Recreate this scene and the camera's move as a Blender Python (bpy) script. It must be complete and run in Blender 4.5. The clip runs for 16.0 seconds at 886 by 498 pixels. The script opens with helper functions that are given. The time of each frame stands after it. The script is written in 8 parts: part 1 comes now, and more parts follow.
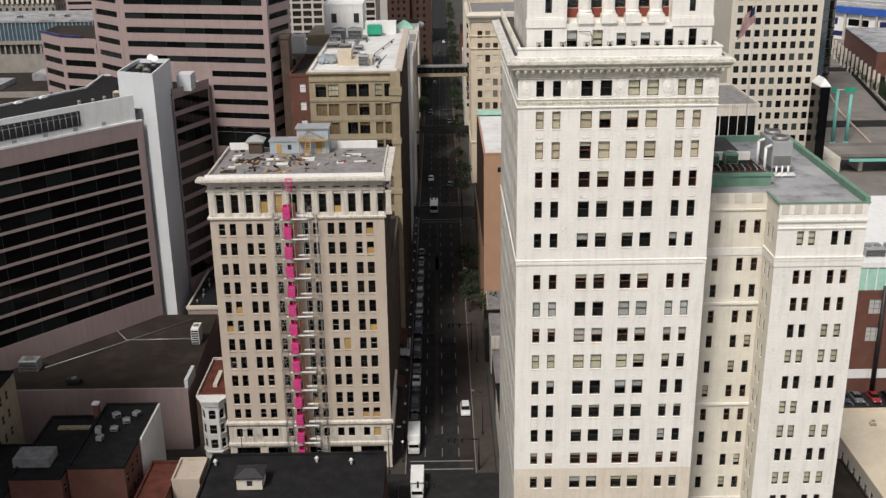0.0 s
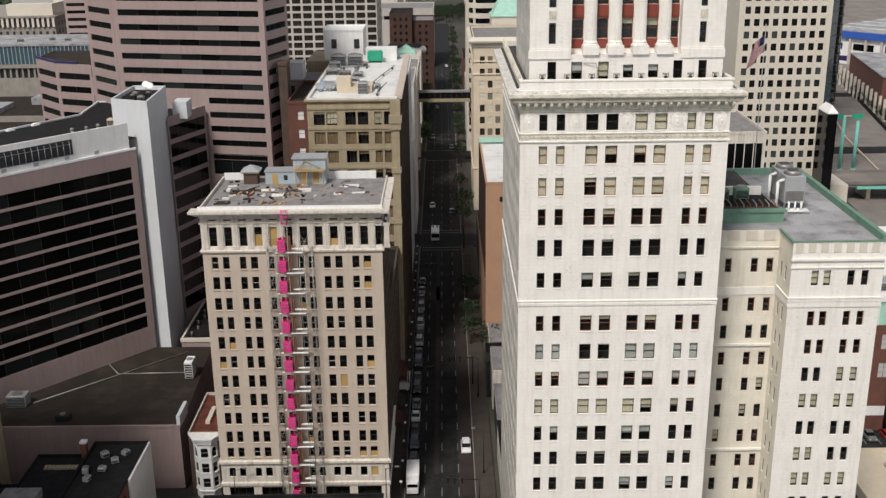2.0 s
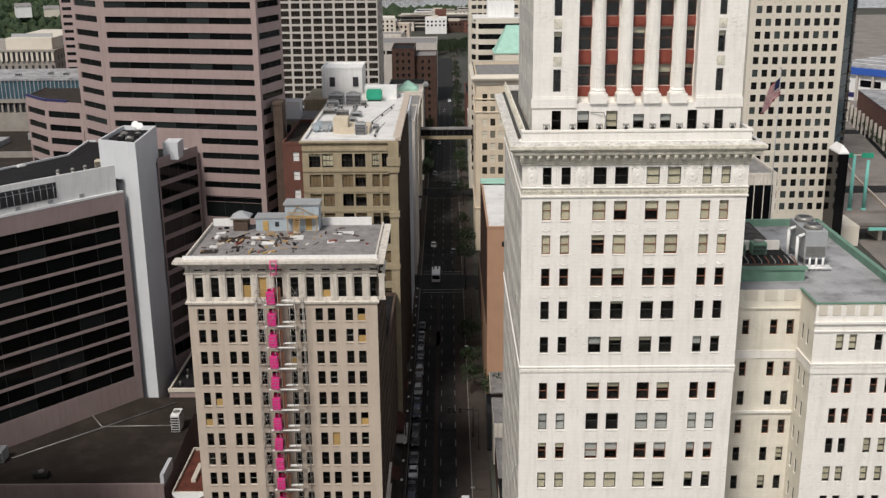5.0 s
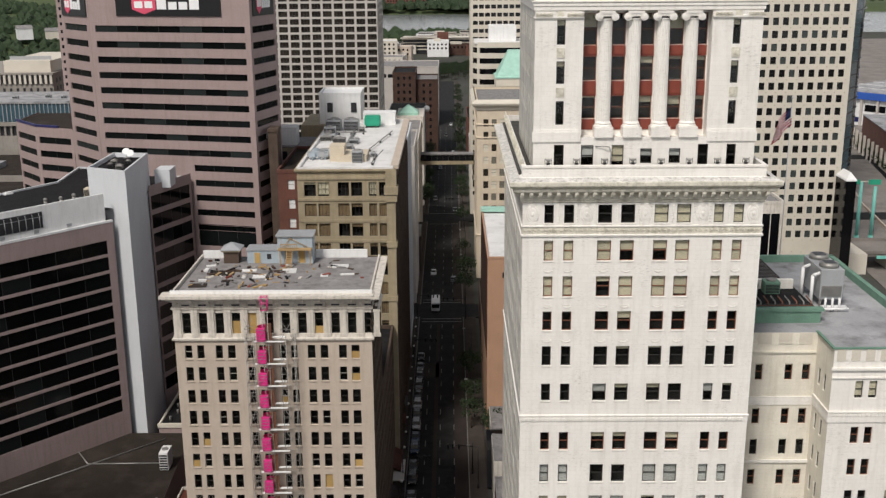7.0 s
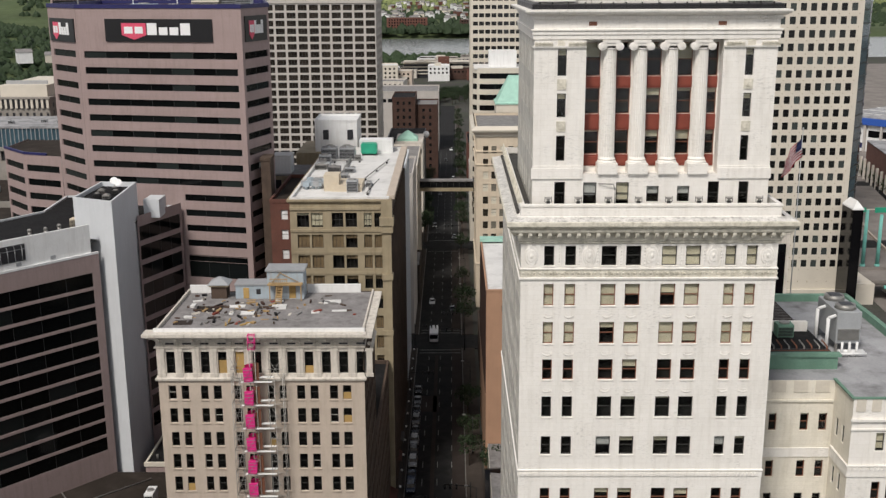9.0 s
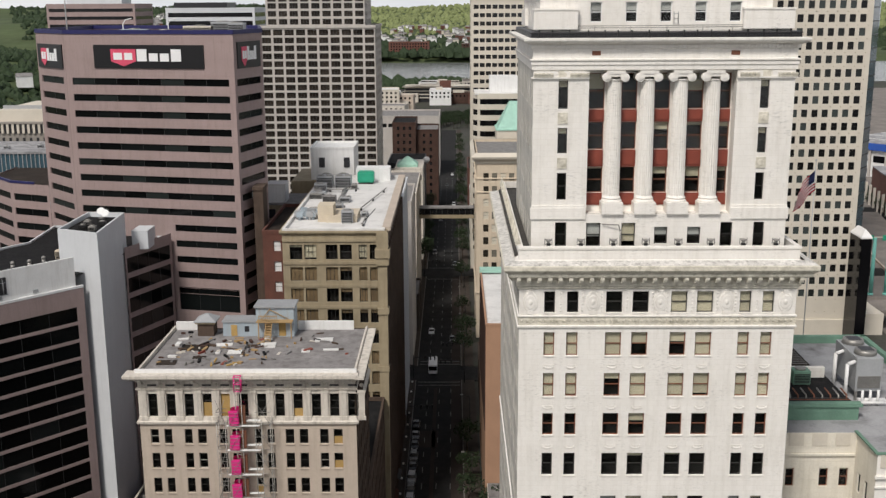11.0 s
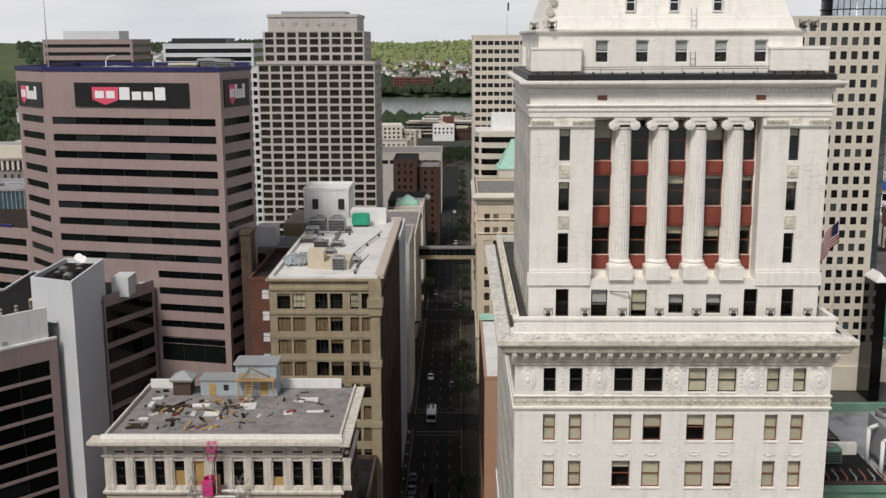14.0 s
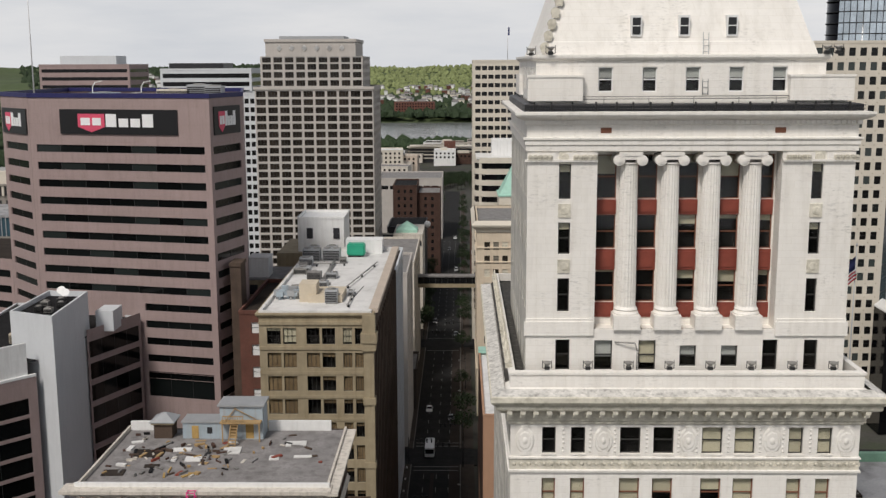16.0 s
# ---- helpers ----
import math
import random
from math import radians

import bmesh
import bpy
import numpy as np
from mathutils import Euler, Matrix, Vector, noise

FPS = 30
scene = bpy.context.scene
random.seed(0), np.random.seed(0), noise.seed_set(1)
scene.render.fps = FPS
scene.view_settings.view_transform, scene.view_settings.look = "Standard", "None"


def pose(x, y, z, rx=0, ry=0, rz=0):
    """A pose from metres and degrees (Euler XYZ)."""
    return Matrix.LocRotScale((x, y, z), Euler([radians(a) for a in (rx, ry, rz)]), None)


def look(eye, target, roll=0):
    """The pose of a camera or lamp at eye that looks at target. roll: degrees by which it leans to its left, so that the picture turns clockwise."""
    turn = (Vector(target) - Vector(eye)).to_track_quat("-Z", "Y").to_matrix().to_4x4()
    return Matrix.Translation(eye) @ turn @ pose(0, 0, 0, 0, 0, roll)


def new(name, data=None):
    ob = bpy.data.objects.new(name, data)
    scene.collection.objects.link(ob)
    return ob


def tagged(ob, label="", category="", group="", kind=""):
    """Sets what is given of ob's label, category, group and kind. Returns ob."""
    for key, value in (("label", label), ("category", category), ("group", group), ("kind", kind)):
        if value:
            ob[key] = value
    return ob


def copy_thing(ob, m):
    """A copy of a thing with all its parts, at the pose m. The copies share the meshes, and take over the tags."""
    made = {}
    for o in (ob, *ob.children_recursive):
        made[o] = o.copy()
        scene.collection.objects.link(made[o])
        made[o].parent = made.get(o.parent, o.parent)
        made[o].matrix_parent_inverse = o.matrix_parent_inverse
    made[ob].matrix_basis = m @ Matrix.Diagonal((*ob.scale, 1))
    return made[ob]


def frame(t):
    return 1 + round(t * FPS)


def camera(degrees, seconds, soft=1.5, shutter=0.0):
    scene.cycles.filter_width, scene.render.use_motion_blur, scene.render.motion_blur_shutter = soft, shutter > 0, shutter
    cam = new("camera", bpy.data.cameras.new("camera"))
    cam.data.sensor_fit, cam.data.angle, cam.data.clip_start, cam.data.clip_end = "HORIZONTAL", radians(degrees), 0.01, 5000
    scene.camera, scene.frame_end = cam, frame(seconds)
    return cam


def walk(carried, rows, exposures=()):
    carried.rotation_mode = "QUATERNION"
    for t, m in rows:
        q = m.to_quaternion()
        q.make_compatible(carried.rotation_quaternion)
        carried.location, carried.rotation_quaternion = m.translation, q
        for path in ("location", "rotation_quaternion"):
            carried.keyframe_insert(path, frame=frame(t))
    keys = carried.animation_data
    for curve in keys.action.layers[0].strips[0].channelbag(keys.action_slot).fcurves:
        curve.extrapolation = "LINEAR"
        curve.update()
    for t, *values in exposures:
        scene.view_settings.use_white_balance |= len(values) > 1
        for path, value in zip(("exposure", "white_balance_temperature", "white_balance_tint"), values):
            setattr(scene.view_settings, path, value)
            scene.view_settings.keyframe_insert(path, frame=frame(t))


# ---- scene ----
cam = camera(45.4, 16.0, soft=1.4)
DROP = 26.0  # street level below the path's datum
PATH = [
    (0, (-8.355, -120.43, 128.179), (-8.355, -118.545, 127.509), -0.8),
    (0.5, (-8.225, -118.997, 128.214), (-8.227, -117.109, 127.553), -0.8),
    (1, (-8.034, -117.523, 128.204), (-8.037, -115.632, 127.554), -0.7),
    (1.5, (-7.962, -116.028, 128.298), (-7.965, -114.134, 127.657), -0.7),
    (2, (-7.838, -114.604, 128.307), (-7.843, -112.706, 127.676), -0.7),
    (2.5, (-7.698, -113.076, 128.386), (-7.705, -111.175, 127.764), -0.7),
    (3, (-7.532, -111.528, 128.526), (-7.539, -109.625, 127.912), -0.7),
    (3.5, (-7.423, -110.09, 128.535), (-7.432, -108.184, 127.932), -0.6),
    (4, (-7.3, -108.504, 128.597), (-7.31, -106.594, 128.003), -0.6),
    (6.5, (-6.533, -100.534, 128.595), (-6.547, -98.61, 128.051), -0.4),
    (7, (-6.387, -98.82, 128.672), (-6.402, -96.893, 128.137), -0.4),
    (7.5, (-6.219, -97.185, 128.662), (-6.234, -95.255, 128.138), -0.3),
    (8, (-6.028, -95.434, 128.731), (-6.044, -93.502, 128.216), -0.3),
    (8.5, (-5.847, -93.734, 128.723), (-5.864, -91.799, 128.219), -0.3),
    (9, (-5.679, -92.045, 128.737), (-5.696, -90.107, 128.244), -0.3),
    (11.5, (-4.659, -83.173, 128.92), (-4.682, -81.223, 128.479), -0.3),
    (12, (-4.411, -81.284, 128.917), (-4.436, -79.331, 128.486), -0.3),
    (12.5, (-4.205, -79.569, 128.989), (-4.231, -77.614, 128.569), -0.2),
    (13, (-4.03, -77.796, 129.051), (-4.057, -75.839, 128.64), -0.2),
    (13.5, (-3.794, -75.916, 129.067), (-3.822, -73.956, 128.668), -0.2),
    (14, (-3.617, -74.134, 129.078), (-3.646, -72.173, 128.69), -0.2),
    (14.5, (-3.352, -72.304, 129.094), (-3.383, -70.34, 128.717), -0.2),
    (15, (-3.159, -70.563, 129.18), (-3.19, -68.597, 128.813), -0.2),
    (15.5, (-2.999, -68.874, 129.175), (-3.031, -66.906, 128.82), -0.2),
    (16, (-2.801, -67.037, 129.222), (-2.834, -65.067, 128.878), -0.2),
]
walk(cam, [(t, look((e[0], e[1], e[2] - DROP), (g[0], g[1], g[2] - DROP), r)) for t, e, g, r in PATH],
     [(0.0, 0.1), (4.0, 0.07), (9.0, 0.02), (13.0, -0.1), (16.0, -0.22)])

# ---- world, sun, exposure ----
world = bpy.data.worlds.new("sky")
scene.world = world
world.use_nodes = True
wn = world.node_tree
wn.nodes.clear()
SUN_EL, SUN_AZ = radians(51), radians(206)  # azimuth clockwise from +y


def wnode(kind, **kw):
    n = wn.nodes.new(kind)
    for k, v in kw.items():
        n.inputs[k].default_value = v
    return n


sky = wn.nodes.new("ShaderNodeTexSky")
sky.sky_type, sky.sun_disc, sky.sun_elevation, sky.sun_rotation = "NISHITA", False, SUN_EL, SUN_AZ
sky.air_density, sky.dust_density, sky.ozone_density = 1.0, 4.0, 1.0
skyb = wnode("ShaderNodeBackground", Strength=0.05)
wn.links.new(sky.outputs[0], skyb.inputs["Color"])
coord = wn.nodes.new("ShaderNodeTexCoord")
stretch = wn.nodes.new("ShaderNodeMapping")
stretch.inputs["Scale"].default_value = (2.0, 2.0, 11.0)
wn.links.new(coord.outputs["Generated"], stretch.inputs["Vector"])
cloud = wnode("ShaderNodeTexNoise", Scale=2.2, Detail=6.0, Roughness=0.55)
wn.links.new(stretch.outputs[0], cloud.inputs["Vector"])
ramp = wn.nodes.new("ShaderNodeValToRGB")
ramp.color_ramp.elements[0].position, ramp.color_ramp.elements[0].color = 0.3, (0.74, 0.765, 0.81, 1)
ramp.color_ramp.elements[1].position, ramp.color_ramp.elements[1].color = 0.68, (0.93, 0.925, 0.93, 1)
wn.links.new(cloud.outputs["Fac"], ramp.inputs[0])
cloudb = wnode("ShaderNodeBackground", Strength=1.0)
wn.links.new(ramp.outputs[0], cloudb.inputs["Color"])
mixw = wnode("ShaderNodeMixShader", Fac=0.82)
height = wn.nodes.new("ShaderNodeSeparateXYZ")
wn.links.new(coord.outputs["Generated"], height.inputs[0])
thin = wn.nodes.new("ShaderNodeMapRange")
for i, v in ((1, 0.08), (2, 0.6), (3, 0.95), (4, 0.16)):
    thin.inputs[i].default_value = v
wn.links.new(height.outputs["Z"], thin.inputs[0])
wn.links.new(thin.outputs[0], mixw.inputs[0])
wn.links.new(skyb.outputs[0], mixw.inputs[1])
wn.links.new(cloudb.outputs[0], mixw.inputs[2])
wout = wn.nodes.new("ShaderNodeOutputWorld")
wn.links.new(mixw.outputs[0], wout.inputs[0])
sun = new("sun", bpy.data.lights.new("sun", "SUN"))
sun.data.energy, sun.data.angle, sun.data.color = 2.95, radians(12), (1.0, 0.955, 0.9)
sun.matrix_basis = look((0, 0, 0), (-math.sin(SUN_AZ) * math.cos(SUN_EL), -math.cos(SUN_AZ) * math.cos(SUN_EL), -math.sin(SUN_EL)))
scene.view_settings.exposure = 0.13

# ---- materials ----


def mat(name, col, rough=0.8, var=0.15, scale=0.6, grain=0.08, grain_scale=6.0, metal=0.0, bump=0.15, dirt=None, dirt_amt=0.0, streak=False, spec=0.4, island=0.0, ashlar=None, speck=0.0, joint=0.93, bond=0.5):
    """Base colour with large stains, fine grain, optional vertical streaks of dirt and a relief."""
    m = bpy.data.materials.new(name)
    m.use_nodes = True
    nt = m.node_tree
    b = nt.nodes["Principled BSDF"]
    b.inputs["Metallic"].default_value = metal
    b.inputs["Specular IOR Level"].default_value = spec
    geo = nt.nodes.new("ShaderNodeNewGeometry")

    def N(kind, **kw):
        n = nt.nodes.new(kind)
        for k, v in kw.items():
            n.inputs[k].default_value = v
        return n

    def noise_at(s, det=4.0, vec=None):
        n = N("ShaderNodeTexNoise", Scale=s, Detail=det, Roughness=0.6)
        nt.links.new(vec if vec else geo.outputs["Position"], n.inputs["Vector"])
        return n

    def blend(fac, a, bcol, mode="MIX"):
        mx = nt.nodes.new("ShaderNodeMix")
        mx.data_type, mx.blend_type = "RGBA", mode
        for sock, v in ((mx.inputs[0], fac), (mx.inputs[6], a), (mx.inputs[7], bcol)):
            if isinstance(v, (int, float)):
                sock.default_value = v
            elif isinstance(v, tuple):
                sock.default_value = (*v, 1)
            else:
                nt.links.new(v, sock)
        return mx.outputs[2]

    def remap(v, lo, hi, a, c):
        r = N("ShaderNodeMapRange")
        for i, val in ((1, lo), (2, hi), (3, a), (4, c)):
            r.inputs[i].default_value = val
        nt.links.new(v, r.inputs[0])
        return r.outputs[0]

    big = noise_at(scale)
    fine = noise_at(grain_scale, 6.0)
    dark = tuple(c * (1 - var) for c in col)
    lite = tuple(min(1, c * (1 + var * 0.6)) for c in col)
    c = blend(remap(big.outputs["Fac"], 0.3, 0.7, 0, 1), dark, lite)
    c = blend(remap(fine.outputs["Fac"], 0.3, 0.7, 0.0, grain * 4), c, tuple(x * 0.6 for x in col))
    if dirt:
        if streak:
            mp = nt.nodes.new("ShaderNodeMapping")
            mp.inputs["Scale"].default_value = (1.6, 1.6, 0.16)
            nt.links.new(geo.outputs["Position"], mp.inputs["Vector"])
            dn = noise_at(1.0, 8.0, mp.outputs[0])
        else:
            dn = noise_at(scale * 2.3, 8.0)
        c = blend(remap(dn.outputs["Fac"], 0.48, 0.78, 0, dirt_amt), c, dirt)
    if speck:
        mask = noise_at(0.35, 3.0)
        flat = nt.nodes.new("ShaderNodeMapping")
        flat.inputs["Scale"].default_value = (0.8, 0.8, 2.6)
        nt.links.new(geo.outputs["Position"], flat.inputs["Vector"])
        spots = noise_at(3.2, 7.0, flat.outputs[0])
        mul = N("ShaderNodeMath")
        mul.operation = "MULTIPLY"
        nt.links.new(remap(mask.outputs["Fac"], 0.45, 0.7, 0, speck), mul.inputs[0])
        nt.links.new(remap(spots.outputs["Fac"], 0.52, 0.7, 0, 1), mul.inputs[1])
        c = blend(mul.outputs[0], c, tuple(x * 0.45 for x in col))
    if ashlar:
        sep, cmb, add = nt.nodes.new("ShaderNodeSeparateXYZ"), nt.nodes.new("ShaderNodeCombineXYZ"), nt.nodes.new("ShaderNodeMath")
        nt.links.new(geo.outputs["Position"], sep.inputs[0])
        nt.links.new(sep.outputs["X"], add.inputs[0]), nt.links.new(sep.outputs["Y"], add.inputs[1])
        nt.links.new(add.outputs[0], cmb.inputs["X"]), nt.links.new(sep.outputs["Z"], cmb.inputs["Y"])
        bt = N("ShaderNodeTexBrick", Scale=1.0)
        bt.offset = bond
        bt.inputs["Brick Width"].default_value, bt.inputs["Row Height"].default_value = ashlar
        bt.inputs["Mortar Size"].default_value, bt.inputs["Mortar Smooth"].default_value = 0.02, 0.4
        bt.inputs["Color1"].default_value, bt.inputs["Color2"].default_value, bt.inputs["Mortar"].default_value = (1, 1, 1, 1), (0.975, 0.972, 0.965, 1), (joint, joint * 0.99, joint * 0.97, 1)
        nt.links.new(cmb.outputs[0], bt.inputs["Vector"])
        c = blend(1.0, c, bt.outputs["Color"], "MULTIPLY")
    if island:
        oi = nt.nodes.new("ShaderNodeObjectInfo")
        c = blend(remap(oi.outputs["Random"], 0, 1, 0, island), c, tuple(x * 0.45 for x in col))
    nt.links.new(c, b.inputs["Base Color"])
    nt.links.new(remap(fine.outputs["Fac"], 0.3, 0.7, max(0.02, rough - 0.12), min(1, rough + 0.1)), b.inputs["Roughness"])
    if bump:
        bp = N("ShaderNodeBump", Strength=bump, Distance=0.05)
        nt.links.new(fine.outputs["Fac"], bp.inputs["Height"])
        nt.links.new(bp.outputs[0], b.inputs["Normal"])
    return m


def glass_mat(name, tint):
    """Window glass: clear sheet with a Fresnel gloss over what stands behind it."""
    m = bpy.data.materials.new(name)
    m.use_nodes = True
    nt = m.node_tree
    nt.nodes.clear()
    o = nt.nodes.new("ShaderNodeOutputMaterial")
    mx = nt.nodes.new("ShaderNodeMixShader")
    tr = nt.nodes.new("ShaderNodeBsdfTransparent")
    gl = nt.nodes.new("ShaderNodeBsdfGlossy")
    fr = nt.nodes.new("ShaderNodeFresnel")
    fr.inputs["IOR"].default_value = 1.33
    tr.inputs[0].default_value = (*tint, 1)
    gl.inputs["Roughness"].default_value = 0.03
    nt.links.new(fr.outputs[0], mx.inputs[0])
    nt.links.new(tr.outputs[0], mx.inputs[1])
    nt.links.new(gl.outputs[0], mx.inputs[2])
    nt.links.new(mx.outputs[0], o.inputs[0])
    return m


TERRA = mat("white_terracotta", (0.83, 0.80, 0.75), 0.55, 0.05, 0.25, 0.03, 3.0, dirt=(0.42, 0.38, 0.31), dirt_amt=0.3, streak=True, bump=0.15, speck=0.75, ashlar=(1.15, 0.46))
TERRA_BEIGE = mat("beige_stained_terracotta", (0.7, 0.62, 0.52), 0.6, 0.1, 0.3, 0.05, 3.0, dirt=(0.4, 0.33, 0.25), dirt_amt=0.45, streak=True, bump=0.15, speck=0.6, ashlar=(1.15, 0.46))
TERRA_OLD = mat("weathered_terracotta", (0.7, 0.66, 0.56), 0.75, 0.2, 0.8, 0.1, 5.0, dirt=(0.2, 0.18, 0.12), dirt_amt=0.75, bump=0.4, speck=0.8)
LEDGE = mat("stained_ledge", (0.68, 0.66, 0.62), 0.85, 0.3, 1.2, 0.12, 5.0, dirt=(0.1, 0.095, 0.085), dirt_amt=0.85, bump=0.4, speck=0.9)
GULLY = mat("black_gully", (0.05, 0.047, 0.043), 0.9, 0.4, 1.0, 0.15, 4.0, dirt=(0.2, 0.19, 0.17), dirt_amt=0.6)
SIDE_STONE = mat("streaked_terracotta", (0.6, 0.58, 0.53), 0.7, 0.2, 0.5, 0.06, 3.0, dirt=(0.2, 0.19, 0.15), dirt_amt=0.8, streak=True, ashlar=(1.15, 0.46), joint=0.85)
CREAM_BRICK = mat("cream_terracotta", (0.76, 0.715, 0.62), 0.7, 0.1, 0.4, 0.05, 5.0, dirt=(0.46, 0.41, 0.31), dirt_amt=0.4, streak=True, speck=0.5, ashlar=(1.15, 0.46))
TAN_STONE = mat("tan_brick", (0.52, 0.44, 0.365), 0.8, 0.1, 0.3, 0.05, 5.0, dirt=(0.3, 0.24, 0.18), dirt_amt=0.35, streak=True)
PALE_STONE = mat("pale_limestone", (0.66, 0.61, 0.54), 0.75, 0.12, 0.6, 0.07, 5.0, dirt=(0.2, 0.17, 0.13), dirt_amt=0.7, streak=True, speck=0.6)
MAUVE = mat("mauve_concrete", (0.345, 0.262, 0.25), 0.8, 0.07, 0.2, 0.05, 4.0, dirt=(0.2, 0.15, 0.14), dirt_amt=0.4, streak=True, ashlar=(1.6, 3.2), joint=0.86, bond=0.0)
YELLOW_BRICK = mat("yellow_brick", (0.36, 0.3, 0.2), 0.8, 0.2, 0.4, 0.07, 5.0, dirt=(0.2, 0.15, 0.08), dirt_amt=0.5, streak=True)
UMBER_BRICK = mat("umber_brick", (0.1, 0.072, 0.056), 0.85, 0.3, 0.4, 0.1, 5.0, dirt=(0.05, 0.04, 0.035), dirt_amt=0.6, streak=True, spec=0.12)
RED_BRICK = mat("red_brick", (0.15, 0.062, 0.045), 0.85, 0.25, 0.3, 0.1, 5.0, dirt=(0.08, 0.05, 0.04), dirt_amt=0.5)
BROWN_BRICK = mat("brown_brick", (0.085, 0.05, 0.04), 0.85, 0.25, 0.3, 0.1, 5.0, dirt=(0.05, 0.04, 0.03), dirt_amt=0.5, spec=0.12)
ORANGE_TAN = mat("orange_tan_brick", (0.42, 0.25, 0.16), 0.8, 0.08, 0.3, 0.05, 5.0, dirt=(0.28, 0.16, 0.1), dirt_amt=0.25, streak=True)
GREY_STONE = mat("grey_granite", (0.5, 0.465, 0.43), 0.7, 0.08, 0.2, 0.05, 4.0, dirt=(0.3, 0.27, 0.24), dirt_amt=0.3, streak=True)
CREAM_STONE = mat("warm_cream_stone", (0.66, 0.56, 0.43), 0.75, 0.1, 0.3, 0.06, 4.0, dirt=(0.36, 0.26, 0.17), dirt_amt=0.4, streak=True)
DULL_STONE = mat("dull_concrete", (0.3, 0.275, 0.245), 0.85, 0.2, 0.2, 0.08, 4.0, dirt=(0.14, 0.13, 0.11), dirt_amt=0.5, streak=True)
BUFF = mat("buff_precast", (0.62, 0.57, 0.485), 0.75, 0.07, 0.2, 0.05, 4.0)
WHITE_PAINT = mat("white_paint", (0.78, 0.78, 0.77), 0.6, 0.06, 0.4, 0.04, 4.0, dirt=(0.4, 0.38, 0.34), dirt_amt=0.35, streak=True)
WHITE_SMOOTH = mat("white_panel", (0.62, 0.64, 0.66), 0.55, 0.05, 0.15, 0.02, 3.0, dirt=(0.45, 0.46, 0.48), dirt_amt=0.3, streak=True)
GREY_PANEL = mat("grey_metal_panel", (0.4, 0.41, 0.42), 0.5, 0.1, 0.5, 0.05, 5.0, metal=0.3)
STEEL = mat("galvanised_steel", (0.33, 0.32, 0.3), 0.5, 0.2, 1.0, 0.1, 8.0, metal=0.6)
BLUE_GREY = mat("blue_grey_panel", (0.38, 0.45, 0.5), 0.6, 0.15, 0.5, 0.06, 5.0, dirt=(0.3, 0.2, 0.14), dirt_amt=0.5, streak=True)
COPPER = mat("green_copper", (0.15, 0.27, 0.2), 0.7, 0.2, 0.6, 0.08, 5.0, dirt=(0.1, 0.2, 0.15), dirt_amt=0.5)
COPPER_PALE = mat("pale_verdigris", (0.36, 0.6, 0.5), 0.7, 0.12, 0.6, 0.06, 5.0)
SLATE = mat("dark_slate", (0.03, 0.03, 0.034), 0.45, 0.25, 0.8, 0.1, 5.0)
ROOF_WHITE = mat("white_roof_membrane", (0.72, 0.71, 0.69), 0.8, 0.1, 0.15, 0.06, 3.0, dirt=(0.3, 0.29, 0.27), dirt_amt=0.5)
ROOF_GREY = mat("grey_roof_felt", (0.25, 0.24, 0.235), 0.9, 0.35, 0.5, 0.1, 4.0, dirt=(0.09, 0.085, 0.08), dirt_amt=0.7)
ROOF_DARK = mat("black_roof_felt", (0.016, 0.016, 0.017), 0.85, 0.35, 0.25, 0.12, 3.0, dirt=(0.04, 0.038, 0.036), dirt_amt=0.4, spec=0.12)
ROOF_BROWN = mat("brown_roof_gravel", (0.036, 0.029, 0.024), 0.95, 0.3, 0.12, 0.12, 8.0, dirt=(0.075, 0.06, 0.052), dirt_amt=0.5, spec=0.12)
ROOF_RUST = mat("rust_roof", (0.15, 0.05, 0.035), 0.9, 0.4, 0.4, 0.1, 4.0, dirt=(0.04, 0.03, 0.025), dirt_amt=0.8, spec=0.15)
ROOF_BEIGE = mat("beige_roof", (0.6, 0.52, 0.4), 0.9, 0.1, 0.2, 0.05, 3.0, dirt=(0.4, 0.34, 0.26), dirt_amt=0.4)
BLACK_GLASS = mat("black_tinted_glass", (0.004, 0.004, 0.005), 0.1, 0.3, 0.1, 0.02, 2.0, bump=0.0, spec=0.25)
SKY_GLASS = mat("sky_blue_mirror_glass", (0.72, 0.8, 0.86), 0.12, 0.25, 0.15, 0.04, 2.0, metal=0.9, bump=0.0, spec=0.8, island=0.6)
TOWER_GLASS = mat("brown_window_glass", (0.035, 0.028, 0.022), 0.2, 0.9, 0.16, 0.1, 0.5, bump=0.0, spec=0.3)
BLUE_GLASS = mat("blue_tinted_glass", (0.05, 0.1, 0.13), 0.1, 0.3, 0.1, 0.02, 2.0, bump=0.0, spec=0.8)
DARK_GLASS = mat("dark_window_glass", (0.012, 0.013, 0.014), 0.12, 0.5, 0.7, 0.02, 2.0, bump=0.0, spec=0.5, island=0.7)


